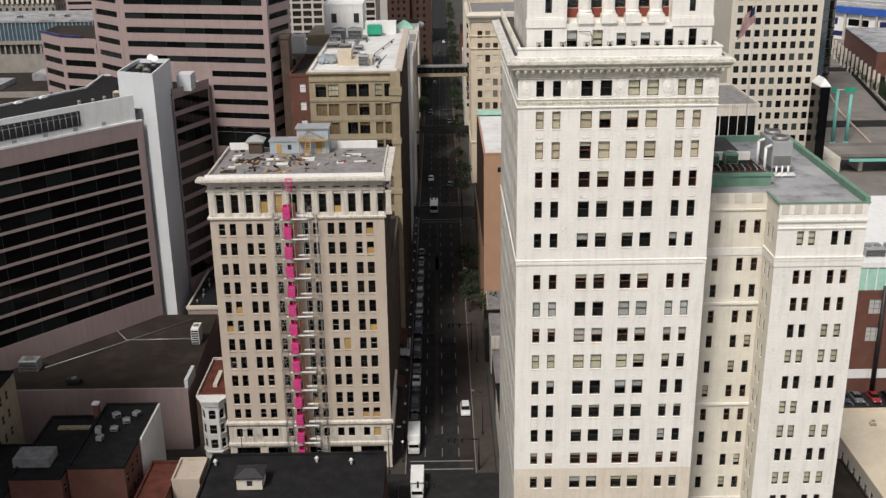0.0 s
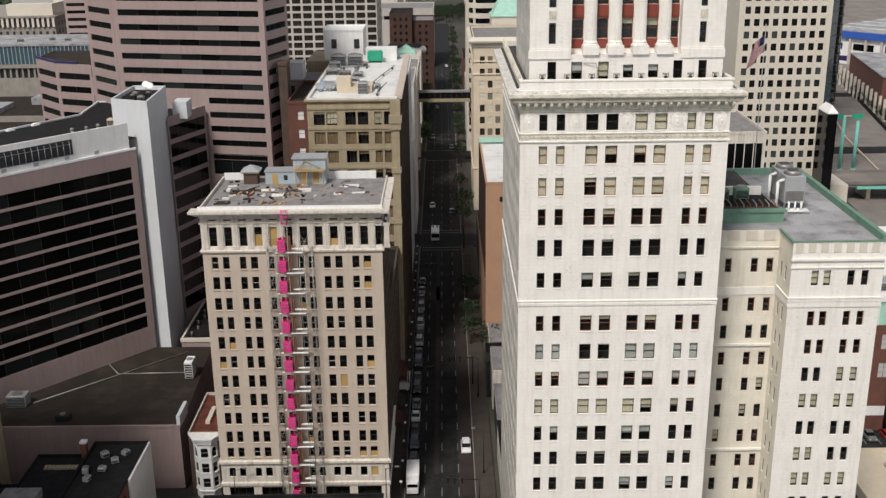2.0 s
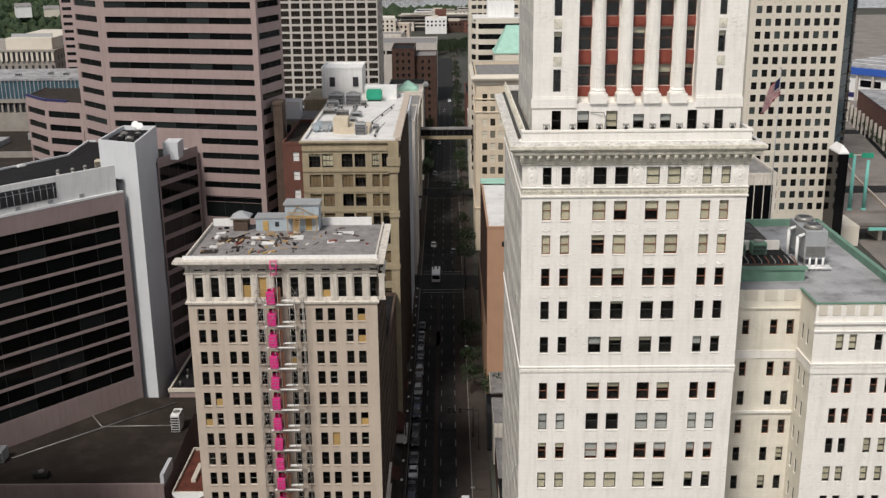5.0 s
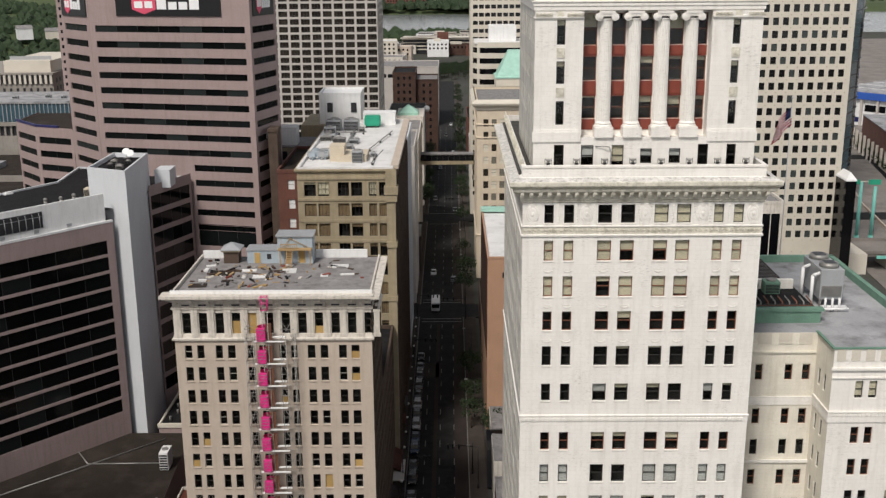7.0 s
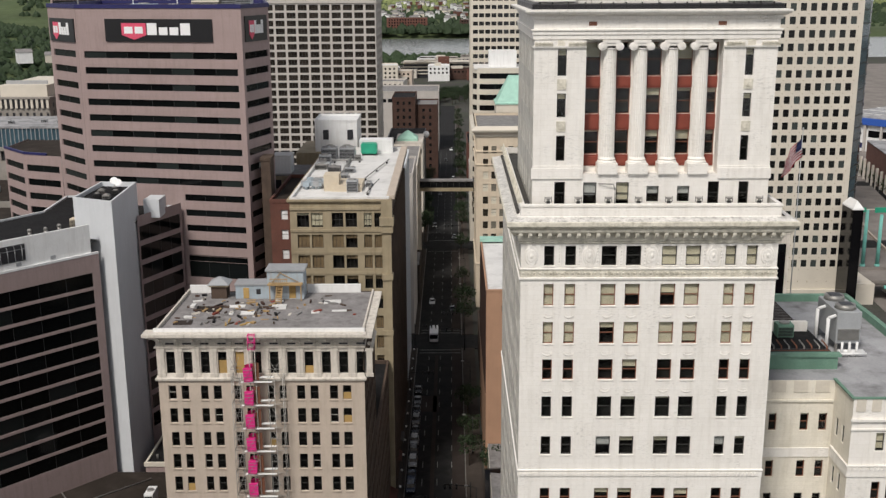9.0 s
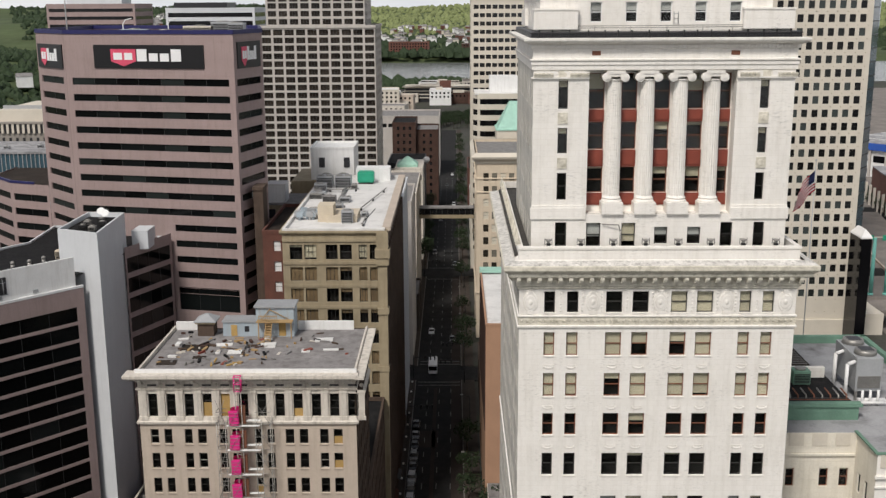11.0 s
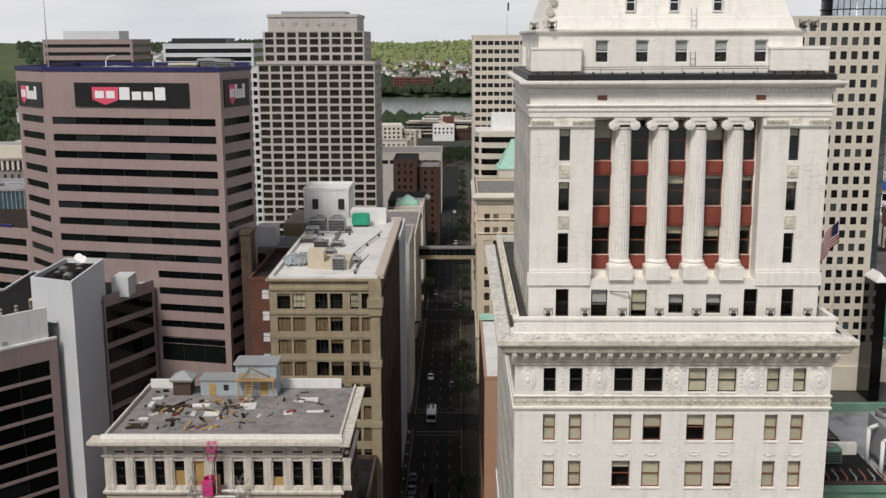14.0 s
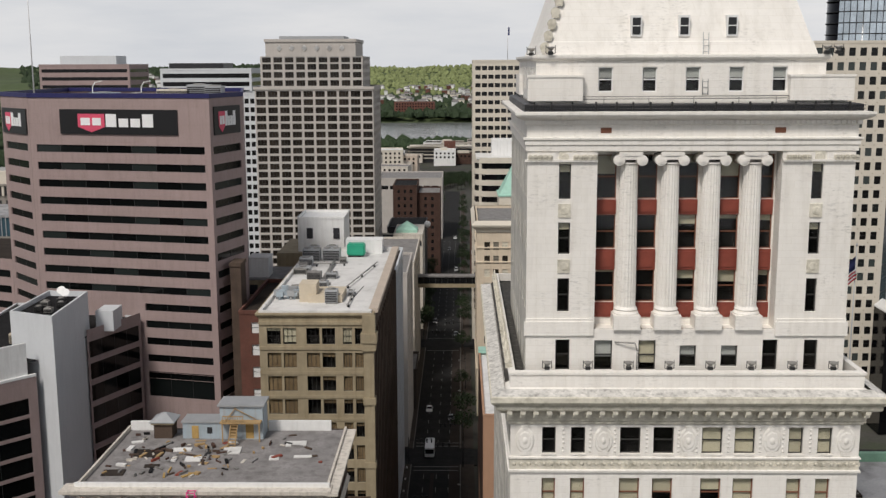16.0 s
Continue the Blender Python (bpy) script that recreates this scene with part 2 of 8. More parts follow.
def pane_mix(name, dark, light, share):
    """Tinted glass whose separate panes differ: most dark, some with blinds or painted reflections."""
    m = mat(name, dark, 0.08, 0.3, 0.3, 0.02, 2.0, bump=0.0, spec=0.22)
    nt = m.node_tree
    b = nt.nodes["Principled BSDF"]
    g = nt.nodes.new("ShaderNodeObjectInfo")
    r = nt.nodes.new("ShaderNodeValToRGB")
    r.color_ramp.interpolation = "CONSTANT"
    r.color_ramp.elements[0].color = (*dark, 1)
    r.color_ramp.elements[1].position, r.color_ramp.elements[1].color = 1 - share, (*light, 1)
    e = r.color_ramp.elements.new(0.5)
    e.color = (*[(a * 3 + c) / 4 for a, c in zip(dark, light)], 1)
    nt.links.new(g.outputs["Random"], r.inputs[0])
    nt.links.new(r.outputs[0], b.inputs["Base Color"])
    return m


# Ribbon panes vary in tint; the paler ones hold a painted reflection.
RIBBON_GLASS = pane_mix("ribbon_glass", (0.003, 0.004, 0.004), (0.02, 0.025, 0.024), 0.18)
CREAM_GLASS = pane_mix("blinded_window_glass", (0.03, 0.026, 0.02), (0.62, 0.58, 0.48), 0.34)
# Paler grid panes: greenish sky reflection put into the glass colour.
GRID_GLASS = pane_mix("grid_window_glass", (0.008, 0.008, 0.008), (0.05, 0.06, 0.058), 0.2)
STORE_GLASS = pane_mix("store_glass", (0.003, 0.0035, 0.0035), (0.012, 0.014, 0.014), 0.2)
PANE = glass_mat("clear_glass", (0.95, 0.96, 0.95))
# Room shade is painted: near-black boxes set behind the window glass.
INTERIOR = mat("unlit_room_black", (0.02, 0.018, 0.017), 0.9, 0.5, 0.5, 0.05, 2.0)
BLIND = mat("cream_blind", (0.62, 0.56, 0.42), 0.85, 0.08, 0.8, 0.03, 6.0, island=0.5)
BLIND_GREY = mat("pale_blind", (0.5, 0.5, 0.48), 0.85, 0.08, 0.8, 0.03, 6.0, island=0.5)
BOARD = mat("plywood_board", (0.5, 0.33, 0.12), 0.85, 0.15, 0.8, 0.1, 6.0, island=0.4)
FRAME_RUST = mat("rust_red_frame", (0.2, 0.08, 0.045), 0.7, 0.2, 1.0, 0.08, 8.0)
FRAME_DARK = mat("dark_frame", (0.04, 0.038, 0.035), 0.6, 0.2, 1.0, 0.08, 8.0)
FRAME_WHITE = mat("white_sash", (0.4, 0.38, 0.35), 0.6, 0.15, 1.0, 0.06, 8.0)
SPANDREL_RED = mat("red_spandrel", (0.24, 0.055, 0.035), 0.65, 0.15, 1.0, 0.08, 8.0)
PINK = mat("magenta_plastic", (0.75, 0.035, 0.25), 0.5, 0.12, 0.8, 0.05, 4.0)
ASPHALT = mat("asphalt", (0.026, 0.026, 0.026), 0.9, 0.35, 0.25, 0.1, 10.0, dirt=(0.05, 0.047, 0.044), dirt_amt=0.5, spec=0.1)
ASPHALT_RED = mat("patched_asphalt", (0.045, 0.036, 0.032), 0.9, 0.25, 0.2, 0.1, 10.0, spec=0.1)
MOTORWAY = mat("worn_concrete_road", (0.23, 0.205, 0.185), 0.95, 0.3, 0.06, 0.1, 2.0, dirt=(0.09, 0.08, 0.07), dirt_amt=0.5)
ROOF_PALE = mat("pale_grey_roof_felt", (0.36, 0.36, 0.37), 0.9, 0.3, 0.12, 0.08, 4.0, dirt=(0.05, 0.047, 0.045), dirt_amt=0.95, speck=0.6)
ROOF_LITTER = mat("worn_grey_roof_felt", (0.27, 0.255, 0.25), 0.9, 0.3, 0.35, 0.1, 4.0, dirt=(0.08, 0.07, 0.065), dirt_amt=0.75, speck=0.7)
PAVING = mat("paving", (0.07, 0.058, 0.05), 0.9, 0.2, 0.4, 0.1, 6.0, spec=0.1)
KERB = mat("kerb_stone", (0.2, 0.19, 0.175), 0.9, 0.2, 0.6, 0.1, 6.0, spec=0.1)
GROUND = mat("city_ground", (0.075, 0.073, 0.066), 0.95, 0.3, 0.02, 0.1, 1.0, dirt=(0.05, 0.075, 0.03), dirt_amt=0.7, spec=0.1)
LINE = mat("road_paint", (0.24, 0.24, 0.23), 0.8, 0.3, 1.5, 0.15, 8.0, spec=0.1)
LEAF = mat("leaves", (0.026, 0.048, 0.016), 0.8, 0.4, 0.5, 0.1, 2.0, island=0.6)
# Lit copy of the leaves: sunlight on the far ridge put into colour.
LEAF_SUNLIT = mat("sunlit_leaves", (0.21, 0.245, 0.1), 0.85, 0.35, 0.02, 0.1, 0.3)
BARK = mat("bark", (0.08, 0.06, 0.045), 0.95)
WATER = mat("river_water", (0.16, 0.17, 0.165), 0.25, 0.1, 0.01, 0.02, 0.3, bump=0.05)
CAR_MATS = [mat("car_" + n, c, 0.3, 0.05, 1.0, 0.02, 4.0, bump=0, spec=0.7) for n, c in (("black", (0.012, 0.012, 0.013)), ("navy", (0.02, 0.035, 0.07)), ("grey", (0.12, 0.125, 0.13)), ("silver", (0.35, 0.36, 0.37)), ("white", (0.7, 0.7, 0.7)), ("red", (0.25, 0.02, 0.02)))]
TYRE = mat("tyre_rubber", (0.015, 0.015, 0.015), 0.9)
SIGN_BLACK = mat("black_sign", (0.012, 0.012, 0.013), 0.4, 0.1)
SIGN_PINK = mat("pink_sign", (0.7, 0.09, 0.16), 0.5, 0.05)
SIGN_WHITE = mat("white_sign", (0.85, 0.85, 0.85), 0.5, 0.03)
NAVY = mat("navy_trim", (0.02, 0.02, 0.1), 0.5, 0.1)
BLUE_ROOF = mat("blue_roof", (0.03, 0.1, 0.42), 0.6, 0.1, 0.1)
TEAL_STEEL = mat("teal_steel", (0.2, 0.55, 0.48), 0.5, 0.1)
BLACK_STEEL = mat("black_steel", (0.02, 0.02, 0.02), 0.5, 0.2)
TEAL_UNIT = mat("teal_unit", (0.03, 0.36, 0.22), 0.5, 0.1)
CLOTH_RED = mat("red_flag_cloth", (0.5, 0.03, 0.06), 0.8, 0.1)
CLOTH_WHITE = mat("white_flag_cloth", (0.82, 0.8, 0.8), 0.8, 0.1)
CLOTH_BLUE = mat("blue_flag_cloth", (0.03, 0.04, 0.13), 0.8, 0.1)
TAN_SHADE = mat("tan_window_shade", (0.26, 0.18, 0.1), 0.9, 0.25, 0.6, 0.1, 4.0, island=0.4)
WOOD = mat("timber", (0.4, 0.27, 0.13), 0.85, 0.2)
LAMP_GLASS = mat("lamp_lens", (0.75, 0.74, 0.7), 0.3, 0.05)

# ---- building helpers ----


def world_of(o):
    return o.matrix_basis.copy() if o.parent is None else world_of(o.parent) @ o.matrix_parent_inverse @ o.matrix_basis


def link(name, mesh, parent=None, m=None, label=""):
    ob = new(name, mesh)
    if m is not None:
        ob.matrix_basis = m
    if parent is not None:
        ob.parent = parent
        ob.matrix_parent_inverse = world_of(parent).inverted()
    if label:
        ob["label"] = label
    return ob


def mesh_of(name, bm, *mats):
    me = bpy.data.meshes.new(name)
    bm.normal_update()
    bm.to_mesh(me)
    bm.free()
    for m in mats:
        me.materials.append(m)
    return me


def part(name, bm, material, parent=None, label="", m=None):
    mats = material if isinstance(material, (list, tuple)) else (material,)
    return link(name, mesh_of(name, bm, *mats), parent, m, label)


def thing(name, x, y, z, label, category, group="", kind="", rz=0.0):
    e = new(name)
    e.empty_display_size = 0.5
    e.matrix_basis = pose(x, y, z, 0, 0, rz)
    return tagged(e, label, category, group, kind)


def quad(bm, a, b, c, d, mi=0):
    f = bm.faces.new([bm.verts.new(p) for p in (a, b, c, d)])
    f.material_index = mi
    return f


def box(bm, x0, x1, y0, y1, z0, z1, mi=0, m=None, bottom=True):
    v = [Vector((x, y, z)) for z in (z0, z1) for y in (y0, y1) for x in (x0, x1)]
    if m is not None:
        v = [m @ p for p in v]
    v = [bm.verts.new(p) for p in v]
    for idx in ((4, 5, 7, 6), (0, 1, 5, 4), (1, 3, 7, 5), (3, 2, 6, 7), (2, 0, 4, 6), (0, 2, 3, 1)):
        if idx == (0, 2, 3, 1) and not bottom:
            continue
        bm.faces.new([v[i] for i in idx]).material_index = mi


def cyl(bm, x, y, z0, z1, r0, r1=None, n=12, mi=0, m=None, smooth=True):
    r1 = r0 if r1 is None else r1
    rings = []
    for z, r in ((z0, r0), (z1, r1)):
        ring = [Vector((x + r * math.cos(2 * math.pi * i / n), y + r * math.sin(2 * math.pi * i / n), z)) for i in range(n)]
        rings.append([bm.verts.new(m @ p if m is not None else p) for p in ring])
    for i in range(n):
        f = bm.faces.new((rings[0][i], rings[0][(i + 1) % n], rings[1][(i + 1) % n], rings[1][i]))
        f.material_index, f.smooth = mi, smooth
    bm.faces.new(rings[1]).material_index = mi
    bm.faces.new(rings[0][::-1]).material_index = mi


def bar(bm, a, b, r, n=5, mi=0):
    a, b = Vector(a), Vector(b)
    cyl(bm, 0, 0, 0, (b - a).length, r, r, n, mi, Matrix.Translation(a) @ (b - a).to_track_quat("Z", "Y").to_matrix().to_4x4())


def moulding(bm, x0, x1, y0, y1, profile, mi=0, close=True):
    """A moulding run round a rectangle: profile of (out, z) from the bottom up, mitred at the corners."""
    loops = []
    for o, z in profile:
        loops.append([bm.verts.new((x, y, z)) for x, y in ((x0 - o, y0 - o), (x1 + o, y0 - o), (x1 + o, y1 + o), (x0 - o, y1 + o))])
    for a, b in zip(loops, loops[1:]):
        for i in range(4):
            bm.faces.new((a[i], a[(i + 1) % 4], b[(i + 1) % 4], b[i])).material_index = mi
    if close:
        bm.faces.new(loops[-1]).material_index = mi


class Face:
    """A wall plane: starts at (x, y), runs along the angle a (degrees); its outside lies to the right of that way."""

    def __init__(self, x, y, a, length):
        self.m = pose(x, y, 0, 0, 0, a)
        self.length = length

    def p(self, u, d, z):
        return self.m @ Vector((u, d, z))


def wall(bm, face, z0, z1, holes=(), depth=0.3, u0=0.0, u1=None, mi=0, reveal_mi=None):
    """A wall sheet with real openings and reveals that go depth metres in."""
    u1 = face.length if u1 is None else u1
    reveal_mi = mi if reveal_mi is None else reveal_mi
    us = sorted({round(u, 4) for u in [u0, u1] + [h[0] for h in holes] + [h[1] for h in holes] if u0 - 1e-6 <= u <= u1 + 1e-6})
    zs = sorted({round(z, 4) for z in [z0, z1] + [h[2] for h in holes] + [h[3] for h in holes] if z0 - 1e-6 <= z <= z1 + 1e-6})
    grid = {}

    def vert(u, z):
        key = (u, z)
        if key not in grid:
            grid[key] = bm.verts.new(face.p(u, 0, z))
        return grid[key]

    for za, zb in zip(zs, zs[1:]):
        zm = (za + zb) / 2
        row = [h for h in holes if h[2] < zm < h[3]]
        for ua, ub in zip(us, us[1:]):
            um = (ua + ub) / 2
            if any(h[0] < um < h[1] for h in row):
                continue
            bm.faces.new((vert(ua, za), vert(ub, za), vert(ub, zb), vert(ua, zb))).material_index = mi
    for h in holes:
        a, b, c, d = (round(v, 4) for v in h[:4])
        back = {k: bm.verts.new(face.p(k[0], depth, k[1])) for k in ((a, c), (b, c), (b, d), (a, d))}
        for p, r in (((a, d), (a, c)), ((b, c), (b, d)), ((b, d), (a, d)), ((a, c), (b, c))):
            bm.faces.new((vert(*p), vert(*r), back[r], back[p])).material_index = reveal_mi


CACHE = {}


def sash_mesh(w, h, frame_mat, rails=1, mullions=0):
    key = ("sash", round(w, 2), round(h, 2), frame_mat.name, rails, mullions)
    if key not in CACHE:
        bm = bmesh.new()
        t = 0.07
        box(bm, 0, t, 0, 0.08, 0, h), box(bm, w - t, w, 0, 0.08, 0, h)
        box(bm, t, w - t, 0, 0.08, 0, t), box(bm, t, w - t, 0, 0.08, h - t, h)
        for i in range(rails):
            z = h * (i + 1) / (rails + 1)
            box(bm, t, w - t, 0.01, 0.07, z - 0.04, z + 0.04)
        for i in range(mullions):
            x = w * (i + 1) / (mullions + 1)
            box(bm, x - 0.03, x + 0.03, 0.015, 0.065, t, h - t)
        CACHE[key] = mesh_of("window_frame", bm, frame_mat)
    return CACHE[key]


def sheet_mesh(w, h, material, name):
    key = (name, round(w, 2), round(h, 2), material.name)
    if key not in CACHE:
        bm = bmesh.new()
        box(bm, 0.03, w - 0.03, 0, 0.012, 0.03, h - 0.03)
        CACHE[key] = mesh_of(name, bm, material)
    return CACHE[key]


def window(parent, face, u0, u1, z0, z1, depth=0.25, frame_mat=FRAME_DARK, rails=1, mullions=0, blind=0.0, blind_mat=None, board=0.0, pane=True):
    """A sash window with its pane, and a blind or a board behind or over it where one shows."""
    w, h = u1 - u0, z1 - z0
    fr = link("window", sash_mesh(w, h, frame_mat, rails, mullions), parent, face.m @ pose(u0, depth, z0))
    if pane:
        link("pane", sheet_mesh(w, h, PANE, "pane"), fr, face.m @ pose(u0, depth + 0.035, z0)).visible_shadow = False
    if blind > 0.02:
        bh = h * blind
        link("blind", sheet_mesh(w, bh, blind_mat or BLIND, "blind"), fr, face.m @ pose(u0, depth + 0.12, z1 - bh))
    if board > 0.02:
        bh = h * board
        link("board", sheet_mesh(w, bh, BOARD, "board"), fr, face.m @ pose(u0, depth - 0.04, z0 if board < 0.99 else z0), "pale yellow plywood sheet")
    return fr


def ribbon_window(parent, face, u0, w, z0, h, depth, glass, frame_mat, n):
    """A long window: one thin frame with an opening for each pane, and the panes set in it."""
    key = ("ribbon", round(w, 2), round(h, 2), glass.name, n)
    step, t = w / n, 0.05
    if key not in CACHE:
        bm = bmesh.new()
        local = Face(0, 0, 0, w)
        wall(bm, local, 0, h, [(step * i + t, step * (i + 1) - t, t, h - t) for i in range(n)], 0.04)
        gl = bmesh.new()
        box(gl, t + .002, step - t - .002, 0.02, 0.05, t + .002, h - t - .002)
        CACHE[key] = mesh_of("window", bm, frame_mat), mesh_of("pane", gl, glass)
    fr = link("window", CACHE[key][0], parent, face.m @ pose(u0, depth, z0))
    for i in range(n):
        link("pane", CACHE[key][1], fr, face.m @ pose(u0 + step * i, depth, z0))
    return fr


def flat_window(parent, face, u0, u1, z0, z1, depth=0.2, glass=None, frame_mat=None, mullions=1, rails=1):
    """A window of a far building: glass with its frame bars in one mesh."""
    w, h = u1 - u0, z1 - z0
    glass, frame_mat = glass or DARK_GLASS, frame_mat or FRAME_DARK
    if mullions > 2:
        return ribbon_window(parent, face, u0, w, z0, h, depth, glass, frame_mat, mullions + 1)
    key = ("flat", round(w, 2), round(h, 2), glass.name, frame_mat.name, mullions, rails)
    if key not in CACHE:
        bm = bmesh.new()
        box(bm, 0, w, 0.03, 0.06, 0, h, 0)
        for i in range(mullions):
            x = w * (i + 1) / (mullions + 1)
            box(bm, x - 0.04, x + 0.04, 0, 0.03, 0, h, 1)
        for i in range(rails):
            z = h * (i + 1) / (rails + 1)
            box(bm, 0, w, 0.004, 0.03, z - 0.03, z + 0.03, 1)
        CACHE[key] = mesh_of("window", bm, glass, frame_mat)
    return link("window", CACHE[key], parent, face.m @ pose(u0, depth, z0))


def slab(parent, name, x0, x1, y0, y1, z0, z1, material, label=""):
    bm = bmesh.new()
    box(bm, x0, x1, y0, y1, z0, z1)
    return part(name, bm, material, parent, label)


def parapet(parent, x0, x1, y0, y1, z0, z1, t, material, name="parapet"):
    bm = bmesh.new()
    box(bm, x0, x1, y0, y0 + t, z0, z1), box(bm, x0, x1, y1 - t, y1, z0, z1)
    box(bm, x0, x0 + t, y0 + t, y1 - t, z0, z1), box(bm, x1 - t, x1, y0 + t, y1 - t, z0, z1)
    return part(name, bm, material, parent)


def four_faces(x0, x1, y0, y1):
    """South, east, north and west faces of a box."""
    return (Face(x0, y0, 0, x1 - x0), Face(x1, y0, 90, y1 - y0), Face(x1, y1, 180, x1 - x0), Face(x0, y1, 270, y1 - y0))

# ---- ground, street ----
bm = bmesh.new()
for xa, xb in ((-3000, -300), (-300, 300), (300, 3000)):
    for ya, yb in ((-600, -60), (-60, 700), (700, 1500)):
        quad(bm, (xa, ya, -0.3), (xb, ya, -0.3), (xb, yb, -0.3), (xa, yb, -0.3))
tagged(part("ground", bm, GROUND), "grey and green city ground between the buildings", "ground", kind="structure")
bm = bmesh.new()
box(bm, -15.6, -3.0, -60, 800, -0.3, 0.0)
for ya, yb in ((33, 46), (196, 208), (312, 324), (440, 452)):
    box(bm, -220, -15.6, ya, yb, -0.3, 0.0), box(bm, -3.0, 260, ya, yb, -0.3, 0.0)
tagged(part("road", bm, ASPHALT), "dark asphalt street between tall buildings", "road", kind="structure")
bm = bmesh.new()
for ya, yb in ((-60, 33), (46, 196), (208, 312), (324, 440), (452, 800)):
    box(bm, -18.3, -15.8, ya, yb, -0.3, 0.15), box(bm, -2.8, 0.7, ya, yb, -0.3, 0.15)
box(bm, -110, -18.3, 46.2, 48.2, -0.3, 0.15), box(bm, -110, -18.3, 30.8, 32.8, -0.3, 0.15)
tagged(part("pavement", bm, PAVING), "brownish paved footways along the street", "pavement", kind="structure")
bm = bmesh.new()
for ya, yb in ((-60, 33), (46, 196), (208, 312), (324, 440), (452, 800)):
    box(bm, -15.8, -15.6, ya, yb, -0.3, 0.154), box(bm, -3.0, -2.8, ya, yb, -0.3, 0.154)
tagged(part("kerb", bm, KERB), "grey stone kerb along the footway", "kerb", kind="structure")


# ---- white bank tower ----
tower = thing("bank_tower", 12, 12, 0, "tall white terracotta bank tower with columned upper storeys", "building")
TX0, TX1, TY0, TY1 = 0.5, 23.5, 0.0, 33.0
COLS = ((2.6, 3.5), (4.5, 5.45), (7.75, 9.1), (9.95, 11.3), (13.15, 14.5), (15.3, 16.65), (18.85, 19.8), (20.75, 21.7))
UP = [(77.73, 79.56), (73.96, 76.02), (70.31, 72.41), (66.8, 68.8), (63.08, 65.15), (59.28, 61.15)]
DOWN = [(53.85, 55.85), (50.24, 52.25), (46.72, 48.7), (43.14, 45.1), (39.49, 41.5), (36.18, 38.04), (32.65, 34.5), (29.39, 31.1), (25.83, 27.6)]
DOWN += [(25.83 - 3.55 * i, 27.6 - 3.55 * i) for i in range(1, 6)]
BLINDS = {1: (1, 1, 1, .5, .45, 1, 1, 1), 2: (.98, .95, .3, 1, .98, .92, 1, 1), 3: (.1, .1, .05, .4, .05, .1, .1, .1), 4: (0, 0, .1, .2, .15, .1, 0, 0), 5: (0, .05, .5, .3, .3, .1, .55, .2),
          0: (0, .05, 0, 0, 1, 1, 1, 1), 7: (1, 1, .1, .15, 1, 1, 1, 1), 6: (.1, 0, .3, .3, .05, .4, .1, .1), 8: (.3, .35, .9, .5, .2, .6, .6, .5), 9: (1, 1, 1, 1, 1, .7, .6, .3),
          10: (.2, .5, .2, .05, .6, .5, .1, .1), 11: (.1, .1, .3, .3, .3, .3, .3, .3), 12: (.1, .1, .3, .1, .7, .1, .8, .1), 13: (.4, .4, .3, .3, .3, .3, .4, .3), 14: (.3, .3, .5, .5, .4, .4, .2, .3)}
RUST_ROWS = {1, 2, 3, 6, 8, 13}
south, east, north, west = four_faces(TX0, TX1, TY0, TY1)
rows = UP + DOWN
holes = [(a - TX0, b - TX0, z0, z1) for z0, z1 in rows for a, b in COLS]
bm = bmesh.new()
wall(bm, south, 28.8, 80.1, [h for h in holes if h[2] > 28.8], 0.32)
part("front_wall", bm, TERRA, tower)
bm = bmesh.new()
wall(bm, south, 0, 28.8, [h for h in holes if h[2] < 28.8], 0.32)
part("lower_front_wall", bm, TERRA_BEIGE, tower, "beige stained lower storeys")
for r, (z0, z1) in enumerate(rows):
    for c, (a, b) in enumerate(COLS):
        amount = BLINDS.get(r, (.3,) * 8)[c]
        window(tower, south, a - TX0, b - TX0, z0, z1, 0.2, FRAME_RUST if r in RUST_ROWS else FRAME_DARK, 1, 0, amount, BLIND if r in (0, 1, 2, 9) or amount < 0.5 else BLIND_GREY)
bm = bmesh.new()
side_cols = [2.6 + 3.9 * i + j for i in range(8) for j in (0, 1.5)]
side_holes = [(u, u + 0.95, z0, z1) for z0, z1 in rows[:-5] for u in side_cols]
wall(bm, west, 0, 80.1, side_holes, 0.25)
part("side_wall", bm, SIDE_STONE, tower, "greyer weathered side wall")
bm = bmesh.new()
for u, v, z0, z1 in side_holes:
    quad(bm, west.p(u, .2, z0), west.p(v, .2, z0), west.p(v, .2, z1), west.p(u, .2, z1))
tagged(part("side_glazing", bm, DARK_GLASS, tower), kind="stuff")
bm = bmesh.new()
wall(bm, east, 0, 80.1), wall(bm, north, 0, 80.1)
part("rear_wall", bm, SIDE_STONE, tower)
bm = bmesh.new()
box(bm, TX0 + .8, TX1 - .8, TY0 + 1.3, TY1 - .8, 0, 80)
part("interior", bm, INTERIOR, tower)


def band(name, x0, x1, y0, y1, prof, material, parent):
    bm = bmesh.new()
    moulding(bm, x0, x1, y0, y1, prof, close=False)
    return part(name, bm, material, parent)


band("string_course", TX0, TX1, TY0, TY1, [(0, 76.4), (.14, 76.45), (.16, 76.6), (.05, 76.66)], TERRA, tower)
band("carved_frieze", TX0, TX1, TY0, TY1, [(.05, 76.66), (.05, 77.36)], TERRA_OLD, tower)
band("string_course", TX0, TX1, TY0, TY1, [(.05, 77.36), (.13, 77.4), (.13, 77.5), (0, 77.54)], TERRA, tower)
band("string_course", TX0, TX1, TY0, TY1, [(0, 57.0), (.05, 57.03), (.05, 57.55), (.12, 57.62), (.12, 57.74), (0, 57.8)], TERRA, tower)
# dentils under the lower band
dent = bmesh.new()
